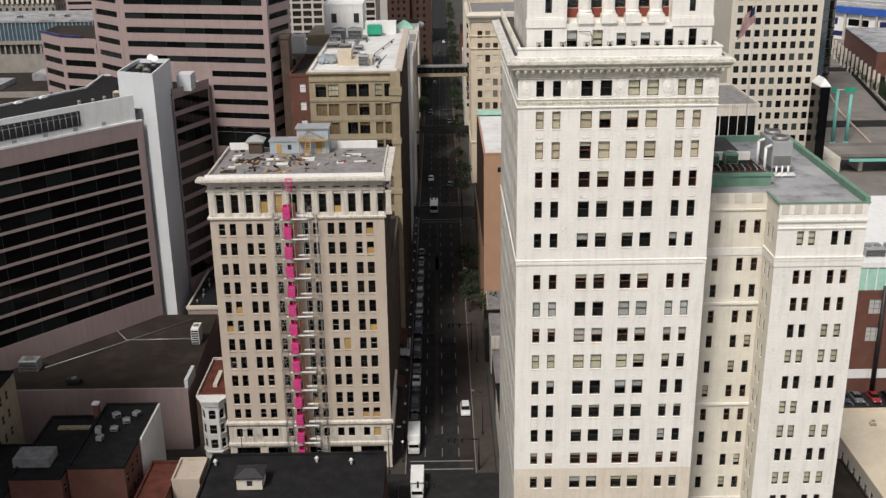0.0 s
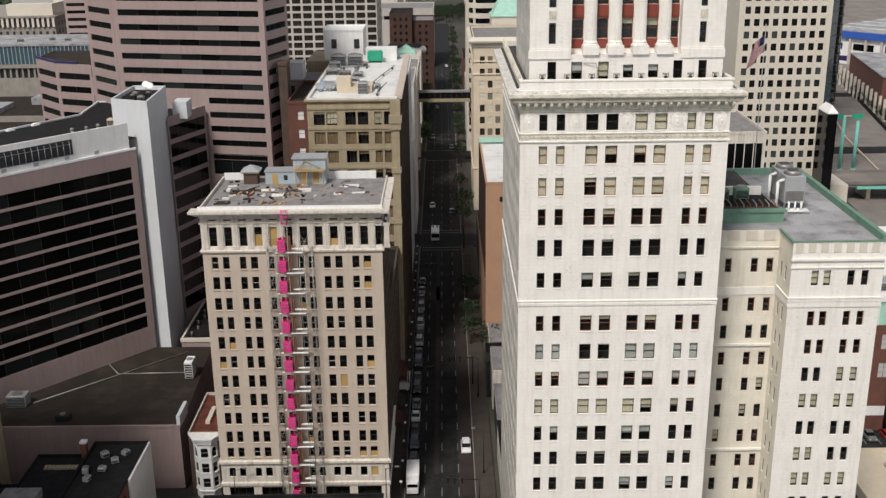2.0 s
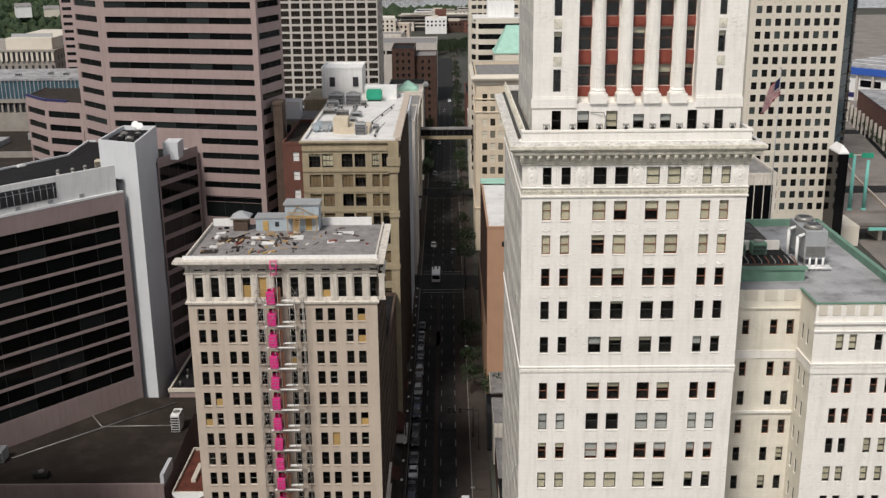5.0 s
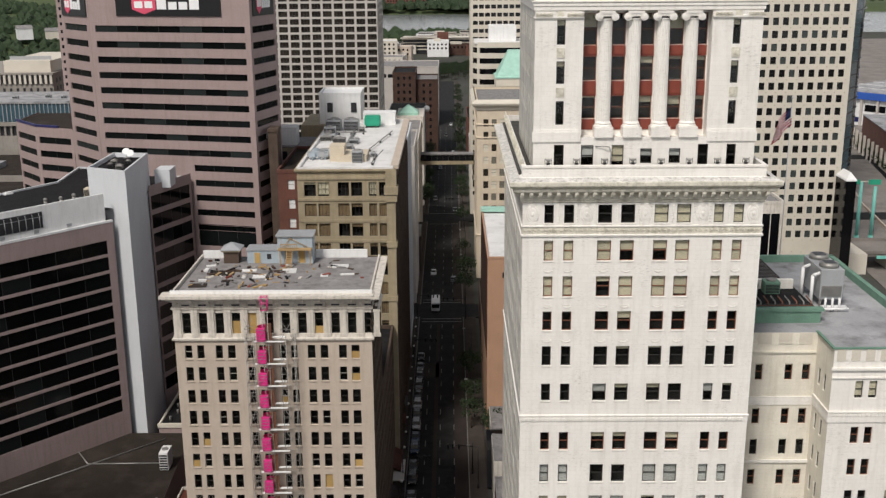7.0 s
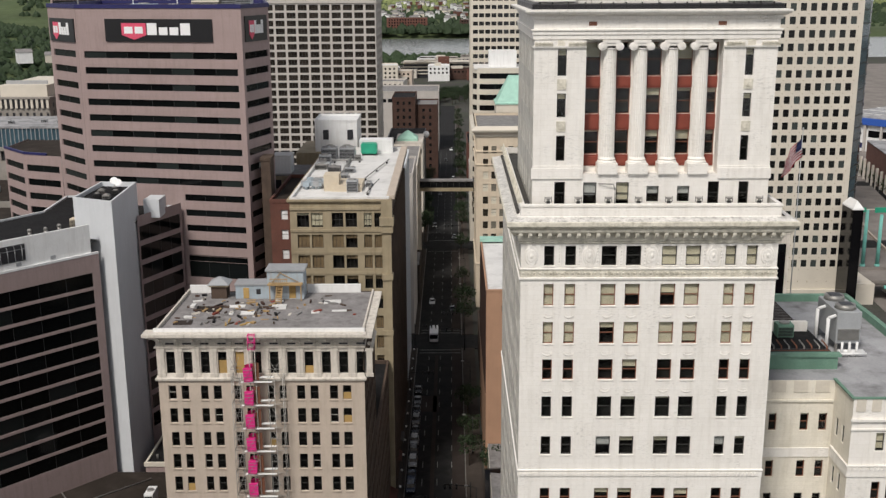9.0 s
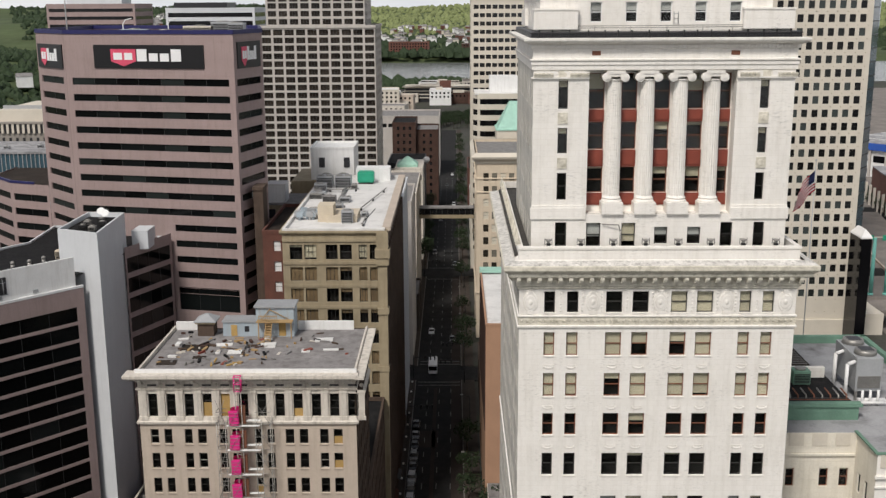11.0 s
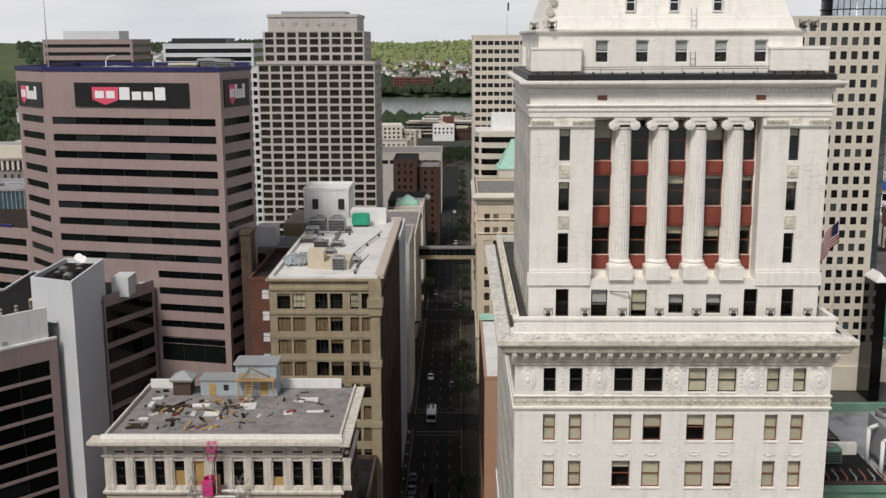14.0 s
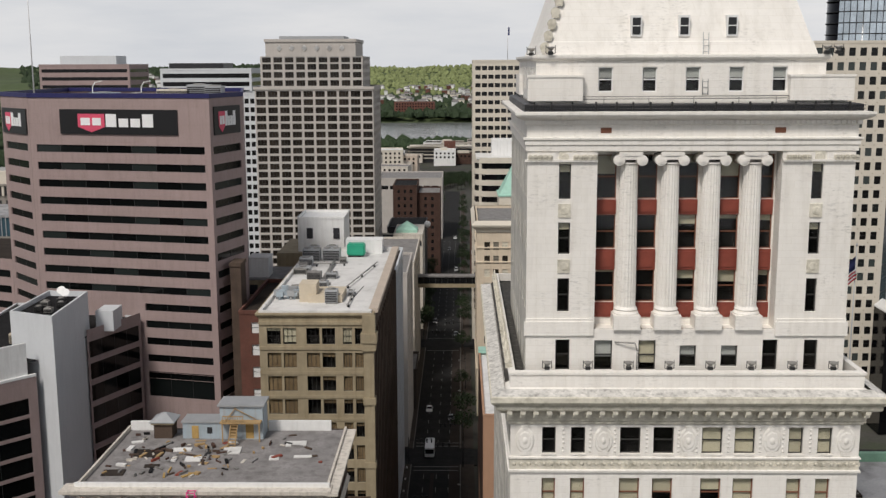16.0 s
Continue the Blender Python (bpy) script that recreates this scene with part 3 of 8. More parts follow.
box(dent, -.11, .11, -.1, .0, -.14, .14)
dent = mesh_of("dentil", dent, TERRA)
for i in range(58):
    link("dentil", dent, tower, pose(TX0 + .25 + i * .388, TY0 - .048, 57.3))
# main cornice
band("cornice", TX0, TX1, TY0, TY1, [(0, 79.75), (.14, 79.85), (.14, 80.0), (.25, 80.1), (.25, 80.2), (.3, 80.62), (.4, 80.75), (.95, 81.0), (1.0, 81.12), (1.0, 81.3), (1.25, 81.5), (1.36, 81.65), (1.36, 81.98), (1.26, 82.05)], TERRA_OLD, tower)
band("cornice_ledge", TX0, TX1, TY0, TY1, [(1.26, 82.05), (.9, 82.12), (.4, 82.3)], LEDGE, tower)
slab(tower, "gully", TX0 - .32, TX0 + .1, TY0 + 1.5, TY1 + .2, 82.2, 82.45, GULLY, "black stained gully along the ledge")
br = bmesh.new()
box(br, -.17, .17, -.62, 0, .1, .34), box(br, -.17, .17, -.42, 0, -.16, .1), box(br, -.13, .13, -.54, -.42, -.02, .1)
br = mesh_of("bracket", br, TERRA_OLD)
for i in range(28):
    link("bracket", br, tower, pose(TX0 - .1 + i * .86, TY0 - .28, 80.62))
for i in range(38):
    link("bracket", br, tower, pose(TX0 - .28, TY0 + .3 + i * .86, 80.62, 0, 0, -90))
# terrace parapet above the cornice
band("parapet", TX0 + .4, TX1 - .4, TY0 + .4, TY1 - .4, [(.75, 82.0), (.75, 82.12), (.45, 82.3), (.45, 83.1), (.55, 83.18), (.55, 83.34), (.1, 83.38), (.1, 82.7)], TERRA, tower)
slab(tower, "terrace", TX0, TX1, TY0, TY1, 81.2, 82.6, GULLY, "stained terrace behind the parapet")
# medallions and frieze ornaments
med = bmesh.new()
for k, (r0, r1, h) in enumerate(((1.0, .86, .1), (.8, .55, .16), (.45, .1, .26))):
    n = 18
    ra = [med.verts.new((.62 * r0 * math.cos(2 * math.pi * i / n), -.02 - h * .3, .92 * r0 * math.sin(2 * math.pi * i / n))) for i in range(n)]
    rb = [med.verts.new((.62 * r1 * math.cos(2 * math.pi * i / n) * (1 + .12 * (i % 2) * (k > 0)), -.02 - h, .92 * r1 * math.sin(2 * math.pi * i / n) * (1 + .12 * (i % 2) * (k > 0)))) for i in range(n)]
    rc = [med.verts.new((v.co.x, 0, v.co.z)) for v in ra]
    for i in range(n):
        j = (i + 1) % n
        med.faces.new((ra[i], ra[j], rb[j], rb[i])), med.faces.new((rc[i], rc[j], ra[j], ra[i]))
    med.faces.new(rb)
box(med, -.3, .3, -.12, 0, -1.02, -.8), box(med, -.2, .2, -.16, 0, .78, 1.0)
for v in med.verts:
    v.co.y *= .6
med = mesh_of("medallion", med, TERRA)
for x in (1.45, 6.65, 12.25, 17.75, 22.6):
    link("medallion", med, tower, pose(x, TY0, 78.65))
orn = bmesh.new()
cyl(orn, 0, 0, 0, .06, .15, .07, 8, 0, Matrix.Rotation(radians(90), 4, "X")), box(orn, .17, .27, -.05, 0, -.14, .14), box(orn, .31, .35, -.04, 0, -.1, .1)
orn = mesh_of("frieze_rosette", orn, TERRA_OLD)
for i in range(46):
    link("frieze_rosette", orn, tower, pose(TX0 + .25 + i * .5, TY0 - .048, 77.02))
strip = bmesh.new()
box(strip, -.16, .16, -.05, 0, -.95, .95)
for i in range(6):
    cyl(strip, 0, -.75 + i * .3, .05, .1, .1, .04, 6, 0, Matrix.Rotation(radians(90), 4, "X"))
for v in strip.verts:
    v.co.y *= .45
strip = mesh_of("carved_strip", strip, TERRA)
for a, b in zip(COLS[::2], COLS[1::2]):
    link("carved_strip", strip, tower, pose((a[1] + b[0]) / 2, TY0 - .003, 78.65))
for x in (5.78, 7.42, 11.62, 12.83, 16.98, 18.5):
    link("carved_strip", strip, tower, pose(x, TY0 - .003, 78.65))
swag = bmesh.new()
for k in range(5):
    cyl(swag, -.36 + k * .18, (0, -.09, -.12, -.09, 0)[k], 0, .05, .11, .07, 8, 0, Matrix.Rotation(radians(90), 4, "X"))
box(swag, -.5, .5, -.025, 0, .14, .2)
swag = mesh_of("carved_swag", swag, TERRA)
for a, b in COLS:
    for z in (72.95, 69.3, 65.7):
        link("carved_swag", swag, tower, pose((a + b) / 2, TY0, z))
sill_m = {}
for a, b in COLS:
    for z0, z1 in rows:
        w = round(b - a, 2)
        if w not in sill_m:
            bm = bmesh.new()
            box(bm, -.06, w + .06, -.07, .2, -.1, -.003)
            sill_m[w] = mesh_of("sill", bm, TERRA)
        if z0 > 25:
            link("sill", sill_m[w], tower, pose(a, TY0, z0))
# upper shaft
UX0, UX1, UY0, UY1 = 1.55, 22.75, 1.8, 23.0
us, ue, un, uw = four_faces(UX0, UX1, UY0, UY1)
BASE_W = ((3.55, 4.5, 82.95, 85.05), (6.15, 7.35, 82.95, 85.0), (9.1, 10.25, 82.95, 85.0), (11.85, 12.95, 83.2, 84.65), (14.6, 15.7, 83.2, 84.65), (17.35, 18.35, 82.95, 85.05), (20.1, 21.0, 82.95, 85.05))
SIDE_W = [(a, b, z0, z1) for a, b in ((3.62, 4.4), (20.0, 20.72)) for z0, z1 in ((94.5, 96.8), (90.85, 92.96), (86.96, 89.22))]
bm = bmesh.new()
wall(bm, us, 82, 99.2, [(a - UX0, b - UX0, c, d) for a, b, c, d in BASE_W] + [(a - UX0, b - UX0, c, d) for a, b, c, d in SIDE_W] + [(6.1 - UX0, 18.05 - UX0, 85.75, 97.6)], 0.25)
part("upper_front_wall", bm, TERRA, tower)
for i, (a, b, c, d) in enumerate(BASE_W):
    window(tower, us, a - UX0, b - UX0, c, d, 0.18, FRAME_DARK, 1, 0, (0, .6, .8, .5, .5, 0, .05)[i], BLIND_GREY if i in (1, 3, 4) else BLIND)
for a, b, c, d in SIDE_W:
    window(tower, us, a - UX0, b - UX0, c, d, 0.18, FRAME_DARK, 1, 0, .25 if c > 90 else 0)
bm = bmesh.new()
uside = [(2.0 + 2.9 * i, 3.0 + 2.9 * i, z0, z1) for i in range(7) for z0, z1 in ((94.5, 96.8), (90.85, 92.96), (86.96, 89.22), (82.95, 85.05))]
wall(bm, uw, 82, 99.2, uside, 0.25)
part("upper_side_wall", bm, SIDE_STONE, tower)
bm = bmesh.new()
for u, v, z0, z1 in uside:
    quad(bm, uw.p(u, .2, z0), uw.p(v, .2, z0), uw.p(v, .2, z1), uw.p(u, .2, z1))
tagged(part("upper_side_glazing", bm, DARK_GLASS, tower), kind="stuff")
bm = bmesh.new()
wall(bm, ue, 82, 99.2), wall(bm, un, 82, 99.2)
part("upper_rear_wall", bm, SIDE_STONE, tower)
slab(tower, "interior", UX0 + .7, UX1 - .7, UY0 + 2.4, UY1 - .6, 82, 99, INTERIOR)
# recess of the giant order: back wall, cheeks, sill and head
RY = UY0 + 1.35
rec = Face(6.1, RY, 0, 11.95)
BAY = [(6.2, 7.55), (8.95, 10.25), (11.65, 12.95), (14.35, 15.7), (16.75, 17.95)]
ROWS3 = ((94.35, 97.3), (91.0, 93.3), (87.35, 89.55))
bm = bmesh.new()
q = rec.p
bayholes = [(a - 6.1, b - 6.1, z0, z1) for a, b in BAY for z0, z1 in ROWS3]
wall(bm, rec, 85.75, 97.6, bayholes, 0.2)
for k in ((q(0, -1.1, 85.75), q(0, 0, 85.75), q(0, 0, 97.6), q(0, -1.1, 97.6)), (q(11.95, 0, 85.75), q(11.95, -1.1, 85.75), q(11.95, -1.1, 97.6), q(11.95, 0, 97.6)),
          (q(0, -1.1, 85.76), q(11.95, -1.1, 85.76), q(11.95, 0, 85.76), q(0, 0, 85.76)), (q(0, 0, 97.59), q(11.95, 0, 97.59), q(11.95, -1.1, 97.59), q(0, -1.1, 97.59))):
    quad(bm, *k)
part("colonnade_back_wall", bm, TERRA, tower)
rb = [(.45, 0, .2, .5, .1), (.05, .05, .3, .15, .2), (.1, .0, .3, .4, .2)]
for i, (a, b) in enumerate(BAY):
    for j, (z0, z1) in enumerate(ROWS3):
        window(tower, rec, a - 6.1, b - 6.1, z0, z1, 0.12, FRAME_RUST, 1, 0, rb[j][i])
    for z0, z1 in ((93.32, 94.33), (89.57, 90.98), (86.3, 87.33)):
        bm = bmesh.new()
        box(bm, a, b, RY - .08, RY - .003, z0, z1), box(bm, a + .15, b - .15, RY - .14, RY - .08, z0 + .18, z1 - .18)
        part("spandrel", bm, SPANDREL_RED, tower, "rust red spandrel panel")


def ionic_column(x, y, z0, z1, r):
    """Fluted shaft on a moulded base and plinth, with scrolls under its abacus."""
    bm = bmesh.new()
    prof = [(1.3, .95), (1.32, 1.05), (1.2, 1.16), (1.1, 1.2), (1.2, 1.3), (1.05, 1.42), (1.0, 1.5)]
    n = 40
    H = z1 - z0
    prof += [(1.0 - .14 * (k / 6) ** 1.6, 1.5 + (H - 2.35) * k / 6) for k in range(1, 7)]
    prof += [(.95, H - .8), (.95, H - .7)]
    last = None
    for rr, z in prof:
        flute = z > 1.45 and z < H - .82
        ring = [bm.verts.new((r * rr * (1 - (.07 if flute and i % 2 else 0)) * math.cos(2 * math.pi * i / n), r * rr * (1 - (.07 if flute and i % 2 else 0)) * math.sin(2 * math.pi * i / n), z)) for i in range(n)]
        if last:
            for i in range(n):
                bm.faces.new((last[i], last[(i + 1) % n], ring[(i + 1) % n], ring[i]))
        last = ring
    M = pose(x, y, z0)
    col = part("column", bm, TERRA, tower, "fluted ionic column", M)
    bm = bmesh.new()
    box(bm, -r * 1.35, r * 1.35, -r * 1.35, r * 1.35, 0, .95)
    part("plinth", bm, TERRA, col, m=M)
    bm = bmesh.new()
    box(bm, -r * 1.15, r * 1.15, -r * 1.15, r * 1.1, H - .25, H)
    box(bm, -r * 1.2, r * 1.2, -r * 1.05, r * 1.0, H - .5, H - .25)
    part("capital", bm, TERRA, col, m=M)
    for sx in (-1, 1):
        bm = bmesh.new()
        for rr, dd in ((.36, 0), (.24, .05), (.12, .1)):
            cyl(bm, 0, 0, -r * 1.1 - dd, r * 1.05, rr, rr, 14, 0, Matrix.Translation((sx * r * 1.12, 0, H - .55)) @ Matrix.Rotation(radians(-90), 4, "X"))
        part("volute", bm, TERRA, col, m=M)
    return col


for x in (8.25, 10.95, 13.65, 16.3):
    ionic_column(x, UY0 + .62, 85.77, 97.58, .66)
# corner pilaster plinths, capitals
leaf = bmesh.new()
box(leaf, -.15, .15, -.1, 0, -.2, .1), box(leaf, -.1, .1, -.2, -.1, -.02, .14), box(leaf, -.05, .05, -.15, -.1, -.2, -.02)
leaf = mesh_of("capital_leaf", leaf, TERRA_OLD)
for a, b in ((UX0 - .12, 6.05), (18.1, UX1 + .12)):
    bm = bmesh.new()
    for x in (a + .95, b - .75):
        for j in range(5):
            link("capital_leaf", leaf, tower, pose(x - .64 + j * .32, UY0 - .1, 97.26))
    box(bm, a, b, UY0 - .14, UY0 - .003, 85.35, 86.3), box(bm, a + .1, b - .1, UY0 - .08, UY0 - .003, 86.3, 86.5)
    part("pilaster_base", bm, TERRA, tower)
    bm = bmesh.new()
    box(bm, a - .05, b + .05, UY0 - .18, UY0 - .003, 96.95, 97.1)
    for x in (a + 1.1, b - 1.1):
        box(bm, x - .9, x + .9, UY0 - .1, UY0 - .003, 97.1, 97.55)
    part("pilaster_capital", bm, TERRA, tower)
cart = bmesh.new()
cyl(cart, 0, 0, 0, .12, .32, .24, 12, 0, Matrix.Rotation(radians(90), 4, "X"))
box(cart, -.4, .4, -.08, 0, -.45, .45)
cart = mesh_of("cartouche", cart, TERRA_OLD)
for x in (4.0, 20.36):
    for z in (93.75, 90.05, 97.25):
        link("cartouche", cart, tower, pose(x, UY0, z))
# entablature, upper cornice with dentils
band("entablature", UX0, UX1, UY0, UY1, [(0, 97.6), (.12, 97.65), (.12, 98.0), (.2, 98.05), (.2, 98.3), (.3, 98.4), (.3, 98.5), (.06, 98.55), (.06, 99.3), (.2, 99.35)], TERRA, tower)
band("upper_cornice", UX0, UX1, UY0, UY1, [(.06, 99.3), (.22, 99.35), (.22, 99.62), (.5, 99.72), (.75, 99.85), (.85, 100.0), (.85, 100.15), (.3, 100.2)], TERRA, tower)
dn = bmesh.new()
box(dn, -.09, .09, -.16, 0, -.11, .11)
dn = mesh_of("dentil", dn, TERRA)
for i in range(66):
    link("dentil", dn, tower, pose(UX0 + .1 + i * .3235, UY0 - .2, 99.5))
for x in (6.6, 17.8):
    slab(tower, "vent", x - .35, x + .35, UY0 - .085, UY0 - .05, 98.8, 99.15, FRAME_RUST)
band("gutter", UX0 + .1, UX1 - .1, UY0 + .1, UY1 - .1, [(.32, 100.15), (.34, 100.2), (.32, 100.62), (.1, 100.68), (-.3, 100.68)], SLATE, tower)
clamp = bmesh.new()
box(clamp, -.05, .05, -.06, .1, 0, .6), box(clamp, -.16, .16, -.1, .02, 0, .08)
clamp = mesh_of("gutter_strap", clamp, BLACK_STEEL)
for i in range(17):
    link("gutter_strap", clamp, tower, pose(UX0 + .4 + i * 1.27 + .2 * math.sin(i * 5), UY0 - .27, 100.2))
for z in (100.36, 100.56):
    bm = bmesh.new()
    bar(bm, (UX0 - .3, UY0 - .3, z), (UX1 + .3, UY0 - .3, z), .03, 5)
    part("gutter_rail", bm, BLACK_STEEL, tower)
# attic
AX0, AX1, AY0, AY1 = 2.1, 20.8, UY0 + .9, UY1 - .5
ats, ate, atn, atw = four_faces(AX0, AX1, AY0, AY1)
ATT = [(x, x + .95, 101.4, 103.0) for x in (6.15, 9.0, 11.8, 14.6, 17.4)]
bm = bmesh.new()
wall(bm, ats, 100.2, 103.6, [(a - AX0, b - AX0, c, d) for a, b, c, d in ATT], .2)
wall(bm, ate, 100.2, 103.6), wall(bm, atn, 100.2, 103.6), wall(bm, atw, 100.2, 103.6, [(2 + 3 * i, 2.9 + 3 * i, 101.4, 103.0) for i in range(6)], .2)
part("attic_wall", bm, TERRA, tower)
for a, b, c, d in ATT:
    window(tower, ats, a - AX0, b - AX0, c, d, .12, WHITE_PAINT, 1, 0, .45, BLIND_GREY)
slab(tower, "interior", AX0 + .6, AX1 - .6, AY0 + .8, AY1 - .6, 100.2, 103.4, INTERIOR)
for a, b in ((1.55, 5.1), (18.4, 22.5)):
    bm = bmesh.new()
    box(bm, a, b, AY0 - .62, AY0 + .0, 100.85, 102.35), box(bm, a - .06, b + .06, AY0 - .68, AY0, 102.35, 102.5)
    part("attic_parapet", bm, TERRA, tower)
for i in range(2):
    bm = bmesh.new()
    box(bm, AX0 - .3, AX0 - .004, AY0 + i * 14, AY0 + 5 + i * 14, 100.85, 102.4)
    part("attic_parapet", bm, TERRA, tower)
band("attic_cornice", AX0, AX1, AY0, AY1, [(0, 103.4), (.15, 103.45), (.25, 103.6), (.25, 103.75), (-.4, 103.8)], TERRA, tower)
bm = bmesh.new()
for z in (100.95, 101.1):
    bar(bm, (5.1, AY0 - .35, z), (18.4, AY0 - .35, z + .05), .03)
for x in (6.5, 9.4, 12.3, 15.2, 17.6):
    bar(bm, (x, AY0 - .35, 100.6), (x, AY0 - .35, 101.15), .025)
part("wall_conduit", bm, STEEL, tower)
bm = bmesh.new()
box(bm, AX1 + .01, 22.4, AY0 + .2, AY1, 100.2, 100.9)
part("side_ledge", bm, LEDGE, tower)
# stepped pyramid roof
bm = bmesh.new()
moulding(bm, AX0 + .4, AX1 - .4, AY0 + .4, AY1 - .4, [(0, 103.75), (-.28, 104.6), (-.36, 104.65), (-1.55, 108.3), (-1.65, 108.35), (-2.9, 112.2), (-3.0, 112.25), (-5.2, 119), (-8.6, 126)])
part("pyramid_roof", bm, TERRA, tower)
for x in (8.65, 11.75, 14.85):
    bm = bmesh.new()
    ya = AY0 + 1.15
    box(bm, x - .36, x + .36, ya - .42, ya + .9, 104.95, 106.3, 0), box(bm, x - .26, x + .26, ya - .45, ya - .42, 105.08, 106.15, 1), box(bm, x - .26, x + .26, ya - .47, ya - .45, 105.6, 105.66, 0)
    part("dormer_window", bm, (WHITE_PAINT, DARK_GLASS), tower)
for i in range(9):
    z = 104.3 + i * .75
    x = AX0 + .4 + .3 + (z - 104.3) * .325
    bm = bmesh.new()
    cyl(bm, 0, 0, -.16, .16, .3, .3, 10, 0, Matrix.Translation((x - .12, AY0 + .45 + (z - 104.3) * .325, z)) @ Matrix.Rotation(radians(90), 4, "X"))
    box(bm, x - .35, x + .1, AY0 + .3 + (z - 104.3) * .325, AY0 + .7 + (z - 104.3) * .325, z - .36, z - .1)
    part("hip_scroll", bm, TERRA_OLD, tower)
bm = bmesh.new()
for x in (12.9, 13.25):
    bar(bm, (x, AY0 - .08, 101.2), (x, AY0 + .3, 105.2), .025)
for i in range(10):
    bar(bm, (12.9, AY0 - .06 + i * .03, 101.3 + i * .38), (13.25, AY0 - .06 + i * .03, 101.3 + i * .38), .02)
part("ladder", bm, GREY_PANEL, tower)

# floodlights on the terrace parapet


def floodlight(x, y, z, rz):
    lamp = thing("floodlight", x, y, z, "small black floodlight with pale lens on the parapet", "floodlight", "terrace floodlights", rz=rz)
    bm = bmesh.new()
    box(bm, -.16, .16, -.14, .14, 0, .22)
    part("base", bm, BLACK_STEEL, lamp, m=world_of(lamp))
    bm = bmesh.new()
    cyl(bm, 0, 0, .2, .3, .1, .12, 10), cyl(bm, 0, 0, .3, .52, .12, .32, 10)
    part("reflector", bm, STEEL, lamp, m=world_of(lamp))
    bm = bmesh.new()
    bar(bm, (-.3, 0, .1), (-.3, 0, .62), .025), bar(bm, (.3, 0, .1), (.3, 0, .62), .025), bar(bm, (-.3, 0, .1), (.3, 0, .1), .025)
    part("yoke", bm, BLACK_STEEL, lamp, m=world_of(lamp))
    return lamp


first = floodlight(2.9, .5, 83.35, 0)
for i in range(1, 8):
    copy_thing(first, pose(2.9 + 2.68 * i, .5, 83.35))
for x, y in ((3.0, 2.3), (21.4, 2.3), (2.2, 9), (20.7, 2.4)):
    copy_thing(first, pose(x, y, 103.78))

# ---- annexe beside the tower: recessed middle and projecting wing ----
annex = thing("bank_annexe", 35, 20, 0, "cream terracotta bank annexe with green copper roof edge", "building")
AZ = [57.7, 52.5, 48.8, 45.1, 41.5, 37.75, 34.1, 30.5, 27.0, 23.4, 19.8, 16.2, 12.6, 9.0]
wing = Face(33.2, 4.0, 0, 11.0)
wcols = ((2.5, 3.35), (3.95, 4.8), (6.8, 7.65), (8.45, 9.3))
bm = bmesh.new()
wall(bm, wing, 0, 63.2, [(a, b, z, z + 1.95) for z in AZ for a, b in wcols], .3)
part("wing_front_wall", bm, TERRA, annex)
for r, z in enumerate(AZ):
    for c, (a, b) in enumerate(wcols):
        light = (r in (4, 7, 9)) or (r == 0 and c < 2) or (r == 3 and c > 1) or (r == 6 and c < 2)
        window(annex, wing, a, b, z, z + 1.95, .2, FRAME_RUST if r in (1, 2, 10) else FRAME_DARK, 1, 0, .9 if light else .12)
mid = Face(23.5, 9.0, 0, 9.7)
mcols = ((3.2, 4.0), (6.4, 7.25), (8.3, 9.15))
bm = bmesh.new()
wall(bm, mid, 0, 63.2, [(a, b, z, z + 1.9) for z in AZ for a, b in mcols], .3)
part("recess_wall", bm, CREAM_BRICK, annex)
for r, z in enumerate(AZ):
    for c, (a, b) in enumerate(mcols):
        window(annex, mid, a, b, z, z + 1.9, .2, FRAME_RUST if r in (0, 1, 3, 6, 7) else FRAME_DARK, 1, 0, .8 if (r + c) % 5 == 1 and r > 1 else .15)
cheek = Face(33.2, 9.0, 270, 5.0)
ccols = ((.9, 1.6), (2.6, 3.3))
bm = bmesh.new()
wall(bm, cheek, 0, 63.2, [(a, b, z, z + 1.9) for z in AZ for a, b in ccols], .25)
wall(bm, Face(44.2, 4.0, 90, 33), 0, 63.2), wall(bm, Face(44.2, 37.0, 180, 21), 0, 63.2)
part("wing_side_wall", bm, CREAM_BRICK, annex)
for r, z in enumerate(AZ):
    for a, b in ccols:
        window(annex, cheek, a, b, z, z + 1.9, .15, FRAME_DARK, 1, 0, .2)
slab(annex, "interior", 34.2, 43.5, 5.2, 36, 0, 62, INTERIOR), slab(annex, "interior", 24.5, 34.1, 10.2, 36, 0, 62, INTERIOR)
for z in (47.9, 33.0, 18.2):
    slab(annex, "string_course", 23.5, 33.2, 8.75, 8.98, z, z + .3, TERRA)
for za in (55.0,):
    bm = bmesh.new()
    box(bm, 33.1, 44.3, 3.88, 3.997, za, za + 1.1), box(bm, 33.08, 33.197, 4.0, 8.7, za, za + 1.1), box(bm, 23.5, 33.08, 8.9, 8.997, za - .2, za + .8)
    box(bm, 33.0, 44.4, 3.8, 3.99, za + 1.1, za + 1.25), box(bm, 33.0, 33.19, 3.99, 8.7, za + 1.1, za + 1.25)
    part("string_course", bm, TERRA, annex)
for i in range(26):
    link("dentil", dent, annex, pose(33.2 + i * .44, 3.88, 55.9))
for a in range(7):
    slab(annex, "frieze_panel", 33.5 + a * 1.5, 34.4 + a * 1.5, 3.93, 3.997, 61.9, 63.15, BUFF)
for a in range(4):
    slab(annex, "frieze_panel", 24.6 + a * 2.2, 26 + a * 2.2, 8.93, 8.997, 61.9, 63.15, BUFF)
